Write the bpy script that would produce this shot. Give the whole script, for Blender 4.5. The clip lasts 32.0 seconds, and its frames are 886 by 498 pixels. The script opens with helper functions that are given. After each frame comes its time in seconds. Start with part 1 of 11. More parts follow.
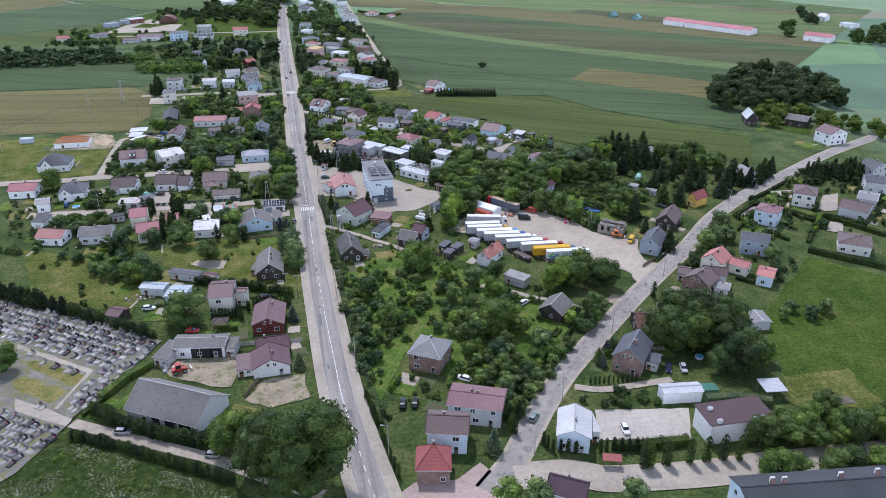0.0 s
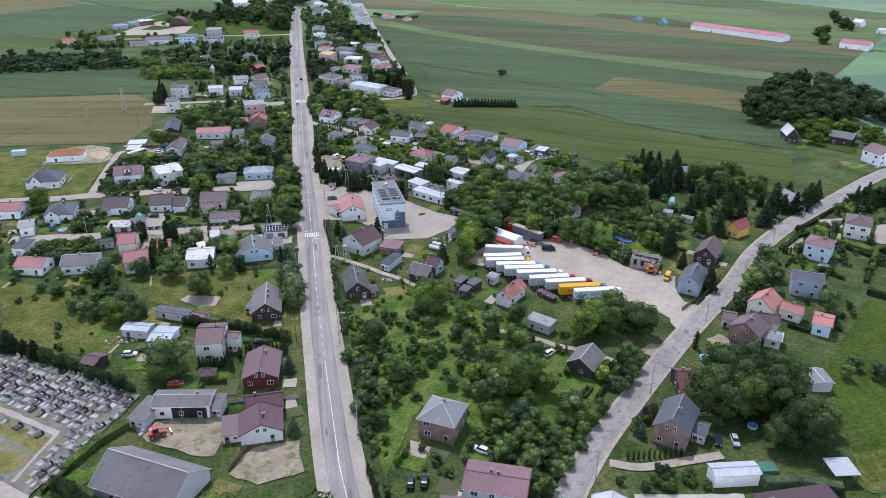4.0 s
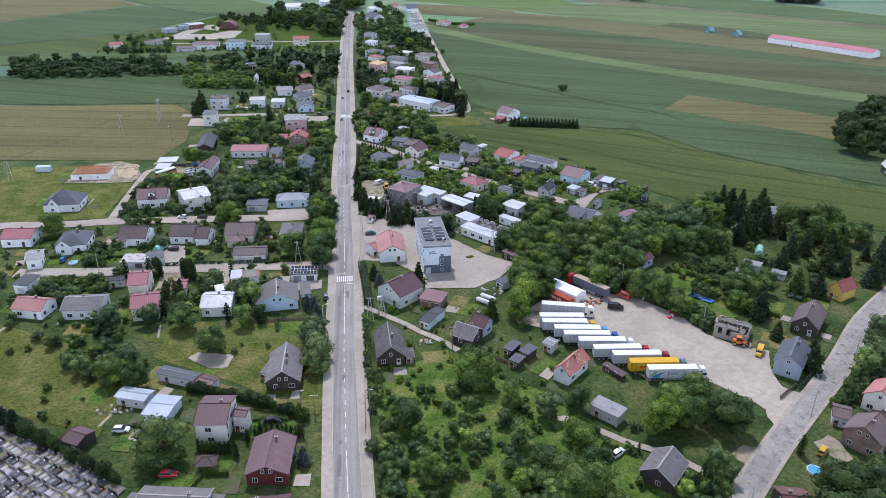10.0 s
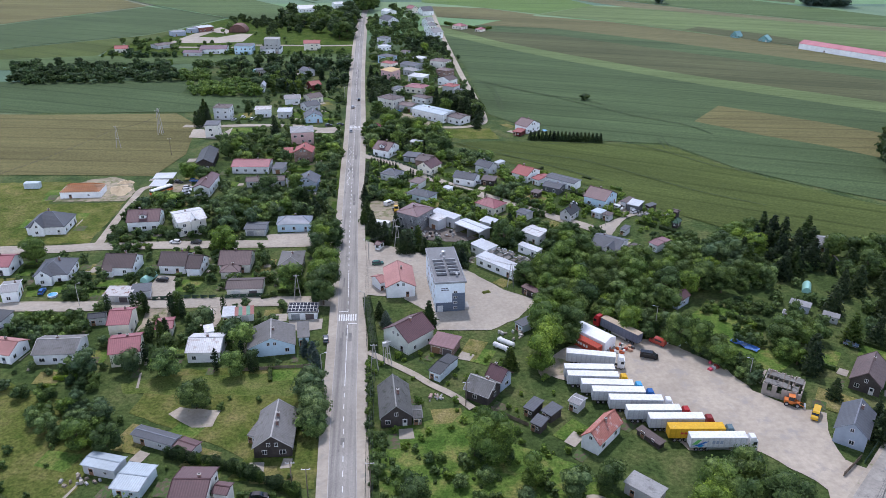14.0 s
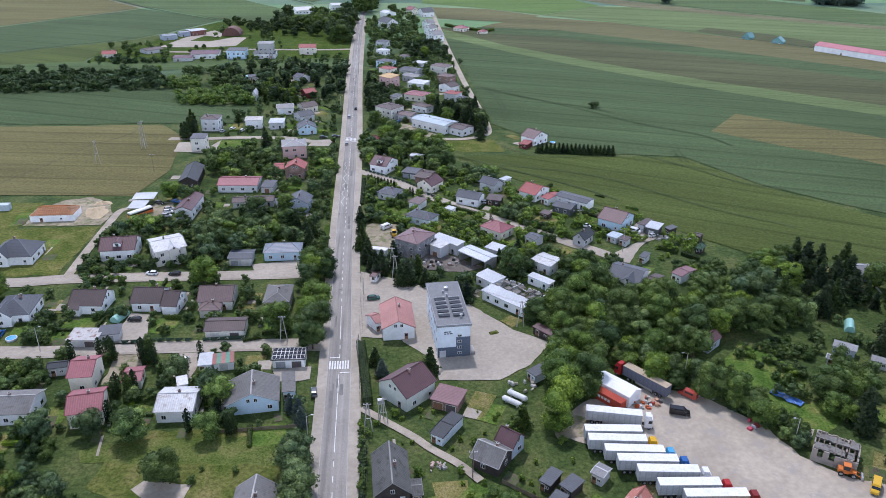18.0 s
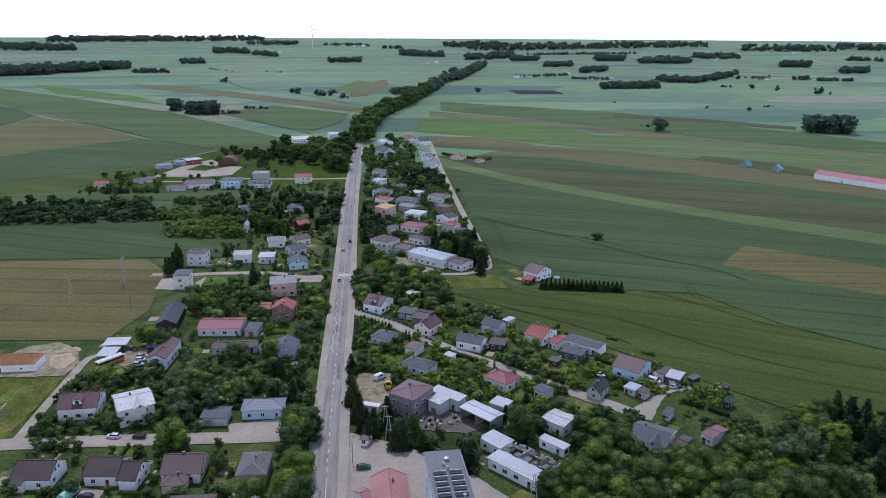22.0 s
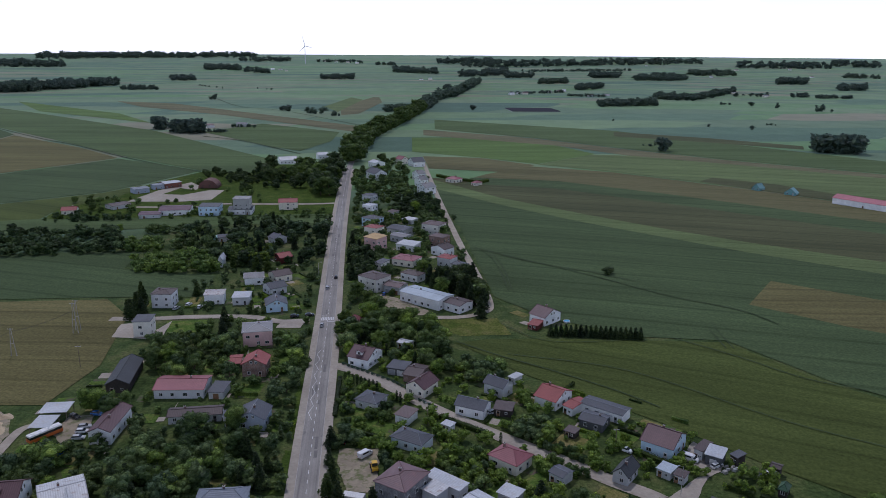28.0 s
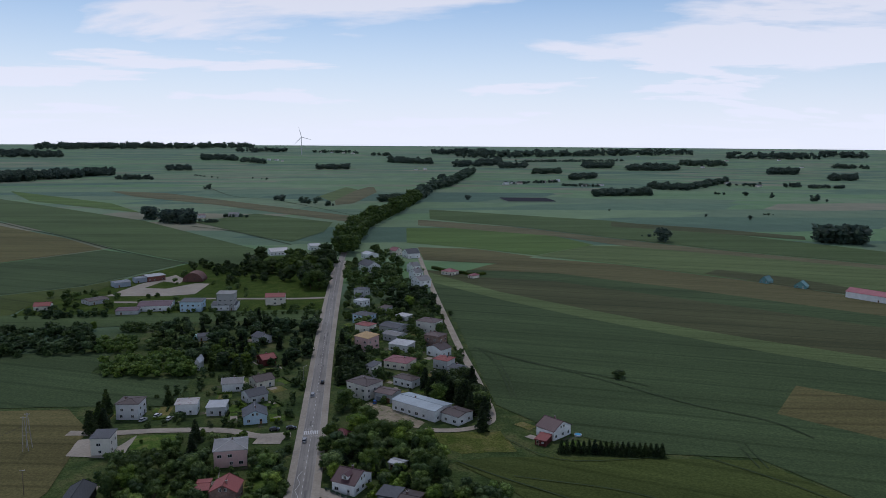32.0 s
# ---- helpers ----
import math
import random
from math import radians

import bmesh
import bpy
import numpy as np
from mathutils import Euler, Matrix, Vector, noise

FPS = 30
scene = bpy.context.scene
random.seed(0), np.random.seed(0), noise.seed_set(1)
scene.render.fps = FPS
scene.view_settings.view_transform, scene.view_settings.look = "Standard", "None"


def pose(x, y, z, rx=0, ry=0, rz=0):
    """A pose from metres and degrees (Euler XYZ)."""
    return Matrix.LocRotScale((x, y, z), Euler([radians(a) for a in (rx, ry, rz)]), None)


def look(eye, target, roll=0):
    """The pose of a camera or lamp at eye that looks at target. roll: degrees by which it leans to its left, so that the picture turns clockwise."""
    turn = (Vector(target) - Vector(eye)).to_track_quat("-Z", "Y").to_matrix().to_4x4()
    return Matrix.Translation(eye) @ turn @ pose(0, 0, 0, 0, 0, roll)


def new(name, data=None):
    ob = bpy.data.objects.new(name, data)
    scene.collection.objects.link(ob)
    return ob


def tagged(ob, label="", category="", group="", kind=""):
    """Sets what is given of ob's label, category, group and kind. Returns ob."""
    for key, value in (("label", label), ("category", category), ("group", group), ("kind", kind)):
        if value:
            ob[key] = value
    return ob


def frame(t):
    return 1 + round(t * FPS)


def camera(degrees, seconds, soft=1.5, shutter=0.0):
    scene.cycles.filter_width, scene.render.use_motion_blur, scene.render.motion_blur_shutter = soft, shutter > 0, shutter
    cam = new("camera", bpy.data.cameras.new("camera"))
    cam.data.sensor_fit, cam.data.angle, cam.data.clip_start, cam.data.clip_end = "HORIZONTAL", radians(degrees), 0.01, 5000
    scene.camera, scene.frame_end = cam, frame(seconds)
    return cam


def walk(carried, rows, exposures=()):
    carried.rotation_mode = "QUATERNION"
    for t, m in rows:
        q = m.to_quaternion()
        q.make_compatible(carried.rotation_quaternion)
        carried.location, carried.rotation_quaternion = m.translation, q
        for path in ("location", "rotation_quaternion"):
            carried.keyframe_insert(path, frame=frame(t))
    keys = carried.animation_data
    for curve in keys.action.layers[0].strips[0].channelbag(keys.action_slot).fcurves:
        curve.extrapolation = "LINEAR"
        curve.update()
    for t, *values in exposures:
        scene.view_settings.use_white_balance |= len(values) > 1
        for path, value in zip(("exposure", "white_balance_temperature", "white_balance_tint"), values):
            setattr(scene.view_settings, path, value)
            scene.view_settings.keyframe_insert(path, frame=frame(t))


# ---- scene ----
cam = camera(61.2, 32.0, 0.8)
PATH = [
    (0, (-4.84, -300.67, 120.15), (13.98, -212.08, 77.75), 0.22),
    (0.5, (-4.04, -296.97, 120.29), (14.78, -208.41, 77.83), 0.23),
    (1, (-3.20, -293.23, 120.32), (15.58, -204.66, 77.85), 0.21),
    (1.5, (-2.46, -289.50, 120.32), (16.17, -200.91, 77.86), 0.22),
    (2, (-1.77, -285.79, 120.26), (16.62, -197.14, 77.79), 0.23),
    (2.5, (-1.09, -282.22, 120.18), (16.93, -193.48, 77.74), 0.28),
    (3, (-0.44, -278.70, 120.15), (17.21, -189.90, 77.69), 0.32),
    (3.5, (0.15, -275.08, 120.07), (17.42, -186.21, 77.60), 0.36),
    (5.5, (3.07, -261.77, 119.83), (18.40, -172.51, 77.44), 0.33),
    (6, (3.64, -258.51, 119.74), (18.23, -169.12, 77.37), 0.32),
    (6.5, (4.20, -255.17, 119.74), (17.70, -165.61, 77.35), 0.39),
    (7, (4.69, -251.75, 119.76), (16.99, -162.02, 77.37), 0.53),
    (7.5, (5.21, -248.43, 119.85), (16.29, -158.54, 77.44), 0.61),
    (8, (5.74, -245.22, 119.99), (16.50, -155.30, 77.57), 0.63),
    (8.5, (6.26, -241.97, 120.03), (17.06, -152.06, 77.60), 0.64),
    (9, (6.79, -238.57, 119.78), (17.64, -148.63, 77.44), 0.59),
    (9.5, (7.25, -235.19, 119.58), (18.02, -145.24, 77.25), 0.58),
    (10, (7.72, -231.91, 119.55), (18.05, -141.89, 77.26), 0.59),
    (10.5, (8.23, -228.68, 119.55), (17.99, -138.59, 77.25), 0.61),
    (11, (8.63, -225.40, 119.50), (17.82, -135.25, 77.20), 0.62),
    (11.5, (9.02, -222.04, 119.52), (17.76, -131.86, 77.21), 0.65),
    (12, (9.45, -218.58, 119.56), (18.20, -128.39, 77.25), 0.62),
    (12.5, (9.79, -215.02, 119.62), (18.49, -124.85, 77.27), 0.66),
    (13, (10.08, -211.50, 119.71), (18.70, -121.34, 77.31), 0.63),
    (13.5, (10.44, -208.05, 119.67), (18.97, -117.89, 77.28), 0.65),
    (14, (10.84, -204.55, 119.55), (19.29, -114.37, 77.17), 0.62),
    (14.5, (11.21, -200.94, 119.40), (19.63, -110.74, 77.05), 0.57),
    (16.5, (12.35, -186.98, 118.83), (20.62, -96.42, 77.22), 0.45),
    (17, (12.52, -183.59, 119.05), (20.77, -93.04, 77.43), 0.46),
    (17.5, (12.71, -180.26, 119.07), (20.98, -89.79, 77.27), 0.45),
    (18, (12.96, -176.98, 119.11), (21.23, -86.88, 76.54), 0.39),
    (18.5, (13.29, -173.82, 119.28), (21.47, -84.86, 74.33), 0.39),
    (19, (13.56, -170.62, 119.52), (21.67, -82.66, 72.65), 0.33),
    (19.5, (13.73, -167.22, 119.73), (22.01, -77.95, 75.43), 0.32),
    (20, (13.93, -163.65, 119.84), (22.41, -72.75, 79.04), 0.29),
    (20.5, (14.12, -160.30, 120.03), (22.79, -67.90, 82.81), 0.27),
    (21, (14.32, -157.21, 120.20), (23.13, -63.43, 86.61), 0.25),
    (21.5, (14.37, -153.94, 119.94), (23.38, -58.93, 90.09), 0.28),
    (22, (14.37, -150.54, 119.58), (23.53, -54.92, 91.79), 0.29),
    (22.5, (14.61, -146.99, 119.34), (23.84, -51.37, 91.57), 0.26),
    (23, (14.95, -143.37, 119.08), (24.23, -47.75, 91.32), 0.31),
    (23.5, (15.19, -139.81, 118.98), (24.53, -44.17, 91.29), 0.33),
    (24, (15.27, -136.33, 119.02), (24.72, -40.66, 91.51), 0.33),
    (24.5, (15.52, -132.71, 119.02), (25.03, -36.97, 91.76), 0.36),
    (25, (15.90, -129.07, 119.00), (25.45, -33.23, 92.08), 0.30),
    (25.5, (16.11, -125.54, 118.96), (25.77, -29.62, 92.40), 0.34),
    (26, (16.29, -121.96, 118.96), (26.01, -25.94, 92.75), 0.34),
    (26.5, (16.68, -118.42, 119.10), (26.48, -22.32, 93.23), 0.31),
    (28.5, (17.76, -104.00, 118.58), (27.88, -7.91, 92.81), 0.37),
    (29, (18.08, -100.51, 118.39), (28.31, -4.42, 92.66), 0.37),
    (29.5, (18.38, -97.07, 118.32), (28.72, -0.87, 93.05), 0.37),
    (30, (18.65, -93.47, 118.29), (29.09, 3.04, 94.29), 0.38),
    (30.5, (18.85, -89.78, 118.21), (29.44, 7.13, 95.96), 0.39),
    (31, (18.92, -86.07, 118.08), (29.67, 11.30, 98.01), 0.39),
    (31.5, (19.11, -82.22, 117.99), (29.99, 15.70, 100.91), 0.38),
    (32, (19.42, -78.40, 118.07), (30.38, 19.96, 103.74), 0.38),
]
walk(cam, [(t, look(eye, target, roll)) for t, eye, target, roll in PATH],
     [(0, -0.27, 5950, 21), (6, -0.23, 5950, 21), (15, -0.3, 5950, 21), (19, -0.3, 5900, 21), (21, -0.22, 5850, 21), (22, -0.85, 5800, 23), (24, -1.05, 5820, 23), (26, -1.32, 5850, 24), (30, -1.66, 5850, 22), (32, -1.95, 5900, 18)])

# ---- world, sun ----
SUN_EL, SUN_AZ = 60.0, -8.0   # azimuth clockwise from +y
world = bpy.data.worlds.new("sky")
scene.world = world
world.use_nodes = True
wn, wl = world.node_tree.nodes, world.node_tree.links
sky = wn.new("ShaderNodeTexSky")
sky.sky_type = "NISHITA"
sky.sun_disc = False
sky.sun_elevation, sky.sun_rotation = radians(SUN_EL), radians(SUN_AZ)
sky.air_density, sky.dust_density, sky.ozone_density = 1.0, 0.3, 2.0
# thin drifting clouds and a bright hazy horizon
coord = wn.new("ShaderNodeTexCoord")
split = wn.new("ShaderNodeSeparateXYZ")
wl.new(coord.outputs["Generated"], split.inputs[0])
lift = wn.new("ShaderNodeMath")
lift.operation = "MAXIMUM"
lift.inputs[1].default_value = 0.0
wl.new(split.outputs["Z"], lift.inputs[0])
lift2 = wn.new("ShaderNodeMath")
lift2.operation = "ADD"
lift2.inputs[1].default_value = 0.1
wl.new(lift.outputs[0], lift2.inputs[0])
flat_dir = wn.new("ShaderNodeVectorMath")
flat_dir.operation = "DIVIDE"
wl.new(coord.outputs["Generated"], flat_dir.inputs[0])
trio = wn.new("ShaderNodeCombineXYZ")
for k in range(3):
    wl.new(lift2.outputs[0], trio.inputs[k])
wl.new(trio.outputs[0], flat_dir.inputs[1])
stretch = wn.new("ShaderNodeMapping")
stretch.inputs["Scale"].default_value = (0.42, 0.6, 0.0)
stretch.inputs["Location"].default_value = (0.35, 0.4, 0.0)
wl.new(flat_dir.outputs[0], stretch.inputs["Vector"])
puff = wn.new("ShaderNodeTexNoise")
puff.inputs["Scale"].default_value, puff.inputs["Detail"].default_value, puff.inputs["Roughness"].default_value = 1.1, 7, 0.55
puff.inputs["Distortion"].default_value = 0.3
wl.new(stretch.outputs["Vector"], puff.inputs["Vector"])
cover = wn.new("ShaderNodeValToRGB")
cover.color_ramp.elements[0].position, cover.color_ramp.elements[1].position = 0.46, 0.56
wl.new(puff.outputs["Fac"], cover.inputs[0])
haze = wn.new("ShaderNodeValToRGB")
haze.color_ramp.elements[0].color, haze.color_ramp.elements[1].color = (0.95, 0.95, 0.95, 1), (0.12, 0.12, 0.12, 1)
haze.color_ramp.elements[0].position, haze.color_ramp.elements[1].position = 0.01, 0.2
wl.new(split.outputs["Z"], haze.inputs[0])
most = wn.new("ShaderNodeMath")
most.operation = "MAXIMUM"
wl.new(cover.outputs[0], most.inputs[0])
wl.new(haze.outputs[0], most.inputs[1])
veil = wn.new("ShaderNodeMix")
veil.data_type = "RGBA"
veil.inputs[7].default_value = (11.2, 11.6, 12.0, 1)
wl.new(most.outputs[0], veil.inputs[0])
deep = wn.new("ShaderNodeMix")
deep.data_type, deep.blend_type = "RGBA", "MULTIPLY"
deep.inputs[0].default_value = 1.0
deep.inputs[7].default_value = (1.05, 1.3, 1.36, 1)
wl.new(sky.outputs["Color"], deep.inputs[6])
wl.new(deep.outputs[2], veil.inputs[6])
bg = wn["Background"]
bg.inputs["Strength"].default_value = 0.115
# thin cloud looks brighter towards the horizon, where the line of sight is longer
glow = wn.new("ShaderNodeMapRange")
glow.inputs["From Min"].default_value, glow.inputs["From Max"].default_value = 0.0, 0.7
glow.inputs["To Min"].default_value, glow.inputs["To Max"].default_value = 2.5, 0.92
wl.new(split.outputs["Z"], glow.inputs["Value"])
lit = wn.new("ShaderNodeVectorMath")
lit.operation = "SCALE"
wl.new(veil.outputs[2], lit.inputs[0])
wl.new(glow.outputs[0], lit.inputs["Scale"])
wl.new(lit.outputs[0], bg.inputs["Color"])
sun_data = bpy.data.lights.new("sun", "SUN")
sun_data.energy, sun_data.angle, sun_data.color = 3.5, radians(3.0), (1.0, 0.97, 0.93)
sun = new("sun", sun_data)
_d = Vector((math.sin(radians(SUN_AZ)) * math.cos(radians(SUN_EL)), math.cos(radians(SUN_AZ)) * math.cos(radians(SUN_EL)), math.sin(radians(SUN_EL))))
sun.matrix_world = look(_d * 300, (0, 0, 0))

# ---- materials ----
MATS = {}


def nodes_of(name):
    m = bpy.data.materials.new(name)
    m.use_nodes = True
    return m, m.node_tree.nodes, m.node_tree.links, m.node_tree.nodes["Principled BSDF"]


def ramp(nodes, stops):
    r = nodes.new("ShaderNodeValToRGB")
    e = r.color_ramp.elements
    while len(e) < len(stops):
        e.new(0.5)
    for k, (p, c) in zip(e, stops):
        k.position, k.color = p, (*c, 1)
    return r


def shade(c, k):
    return tuple(max(0.0, min(1.0, v * k)) for v in c)


def mix_node(nodes, links, fac, a, b, mode="MIX"):
    m = nodes.new("ShaderNodeMix")
    m.data_type, m.blend_type = "RGBA", mode
    for sock, v in ((m.inputs[0], fac), (m.inputs[6], a), (m.inputs[7], b)):
        if isinstance(v, (int, float)):
            sock.default_value = v
        elif isinstance(v, tuple):
            sock.default_value = (*v, 1)
        else:
            links.new(v, sock)
    return m.outputs[2]


def noise_node(nodes, links, vec, scale, detail=4, rough=0.55):
    n = nodes.new("ShaderNodeTexNoise")
    n.inputs["Scale"].default_value, n.inputs["Detail"].default_value, n.inputs["Roughness"].default_value = scale, detail, rough
    if vec is not None:
        links.new(vec, n.inputs["Vector"])
    return n.outputs["Fac"]


def surface(name, col, rough=0.85, big=0.08, small=2.0, amount=0.35, stain=None, stain_at=0.62, bump=0.15, seams=None, metal=0.0, vary=0.0, grain=0.72):
    """Weathered paint, plaster, sheet, soil: two scales of variation, optional stains and sheet seams (spacing, along axis)."""
    if name in MATS:
        return MATS[name]
    m, n, l, b = nodes_of(name)
    geo = n.new("ShaderNodeNewGeometry")
    pos = geo.outputs["Position"]
    f1 = noise_node(n, l, pos, big, 5)
    f2 = noise_node(n, l, pos, small, 4, 0.65)
    r1 = ramp(n, [(0.3, shade(col, 1 - amount)), (0.7, shade(col, 1 + amount))])
    l.new(f1, r1.inputs[0])
    r2 = ramp(n, [(0.25, (grain,) * 3), (0.75, (1.12, 1.12, 1.12))])
    l.new(f2, r2.inputs[0])
    out = mix_node(n, l, 0.8, r1.outputs[0], r2.outputs[0], "MULTIPLY")
    if stain:
        f3 = noise_node(n, l, pos, small * 0.35, 6, 0.7)
        r3 = ramp(n, [(stain_at - 0.06, (0, 0, 0)), (stain_at + 0.05, (1, 1, 1))])
        l.new(f3, r3.inputs[0])
        out = mix_node(n, l, r3.outputs[0], out, stain)
    if vary:
        info = n.new("ShaderNodeObjectInfo")
        rv = ramp(n, [(0.0, (1 - vary,) * 3), (1.0, (1 + vary,) * 3)])
        l.new(info.outputs["Random"], rv.inputs[0])
        out = mix_node(n, l, 1.0, out, rv.outputs[0], "MULTIPLY")
    height = f2
    if seams:
        tc = n.new("ShaderNodeTexCoord")
        w = n.new("ShaderNodeTexWave")
        w.wave_type, w.bands_direction = "BANDS", seams[1]
        w.inputs["Scale"].default_value = 0.314 / seams[0]
        w.inputs["Distortion"].default_value = 0.0
        l.new(tc.outputs["Object"], w.inputs["Vector"])
        rs = ramp(n, [(0.0, (0.8, 0.8, 0.8)), (0.22, (1, 1, 1))])
        l.new(w.outputs["Fac"], rs.inputs[0])
        out = mix_node(n, l, 0.8, out, rs.outputs[0], "MULTIPLY")
        height = w.outputs["Fac"]
    l.new(out, b.inputs["Base Color"])
    b.inputs["Roughness"].default_value, b.inputs["Metallic"].default_value = rough, metal
    b.inputs["Specular IOR Level"].default_value = 0.5 if "_roof_" in name else 0.2
    if bump:
        bp = n.new("ShaderNodeBump")
        bp.inputs["Strength"].default_value, bp.inputs["Distance"].default_value = bump, 0.08
        l.new(height, bp.inputs["Height"])
        l.new(bp.outputs["Normal"], b.inputs["Normal"])
    MATS[name] = m
    return m


def plain(name, col, rough=0.5, metal=0.0):
    if name not in MATS:
        m, n, l, b = nodes_of(name)
        b.inputs["Base Color"].default_value = (*col, 1)
        b.inputs["Roughness"].default_value, b.inputs["Metallic"].default_value = rough, metal
        MATS[name] = m
    return MATS[name]


def brick_mat(name, col, mortar, scale=1.0):
    if name not in MATS:
        m, n, l, b = nodes_of(name)
        tc = n.new("ShaderNodeTexCoord")
        br = n.new("ShaderNodeTexBrick")
        mp = n.new("ShaderNodeMapping")
        mp.inputs["Rotation"].default_value = (radians(90), 0, 0)
        l.new(tc.outputs["Object"], mp.inputs["Vector"])
        l.new(mp.outputs["Vector"], br.inputs["Vector"])
        br.inputs["Color1"].default_value, br.inputs["Color2"].default_value = (*shade(col, 1.2), 1), (*shade(col, 0.75), 1)
        br.inputs["Mortar"].default_value = (*mortar, 1)
        br.inputs["Scale"].default_value = 1.6 * scale
        br.inputs["Mortar Size"].default_value = 0.02
        geo = n.new("ShaderNodeNewGeometry")
        f = noise_node(n, l, geo.outputs["Position"], 0.5, 5)
        r = ramp(n, [(0.3, (0.6, 0.6, 0.6)), (0.7, (1.2, 1.2, 1.2))])
        l.new(f, r.inputs[0])
        l.new(mix_node(n, l, 1.0, br.outputs["Color"], r.outputs[0], "MULTIPLY"), b.inputs["Base Color"])
        b.inputs["Roughness"].default_value = 0.9
        MATS[name] = m
    return MATS[name]


def leaf_mat(name, dark, light, vary=1.0):
    """Foliage: each clump and each tree its own green, light passing through the leaves."""
    if name in MATS:
        return MATS[name]
    m, n, l, b = nodes_of(name)
    geo, info = n.new("ShaderNodeNewGeometry"), n.new("ShaderNodeObjectInfo")
    pos = geo.outputs["Position"]
    mid = tuple(0.5 * (p + q) for p, q in zip(dark, light))
    r = ramp(n, [(0.0, tuple(0.55 * p + 0.45 * q for p, q in zip(dark, mid))), (0.7, mid), (1.0, tuple(0.35 * p + 0.65 * q for p, q in zip(mid, light)))])
    l.new(geo.outputs["Random Per Island"], r.inputs[0])
    rv = ramp(n, [(0.0, (0.48, 0.6, 0.66)), (0.28, (0.82, 0.88, 0.85)), (0.55, (0.98, 1.06, 0.9)), (0.8, (1.06, 1.18, 0.86)), (0.92, (1.26, 1.38, 0.8)), (1.0, (1.5, 1.6, 0.72))])
    l.new(info.outputs["Random"], rv.inputs[0])
    col = mix_node(n, l, vary, r.outputs[0], rv.outputs[0], "MULTIPLY")
    # broad drift from plant to plant, branch to branch and twig to twig
    for scale, lo, hi in ((0.16, (0.7, 0.8, 0.82), (1.26, 1.22, 0.98)), (0.9, (0.74, 0.78, 0.75), (1.22, 1.18, 1.08)), (3.6, (0.62, 0.66, 0.64), (1.42, 1.36, 1.24))):
        f = noise_node(n, l, pos, scale, 3, 0.6)
        q = ramp(n, [(0.36, lo), (0.64, hi)])
        l.new(f, q.inputs[0])
        col = mix_node(n, l, 1.0, col, q.outputs[0], "MULTIPLY")
    l.new(col, b.inputs["Base Color"])
    b.inputs["Roughness"].default_value = 0.6
    b.inputs["Specular IOR Level"].default_value = 0.18
    tr = n.new("ShaderNodeBsdfTranslucent")
    l.new(col, tr.inputs["Color"])
    mx = n.new("ShaderNodeMixShader")
    mx.inputs[0].default_value = 0.36
    l.new(b.outputs[0], mx.inputs[1])
    l.new(tr.outputs[0], mx.inputs[2])
    l.new(mx.outputs[0], n["Material Output"].inputs["Surface"])
    MATS[name] = m
    return m


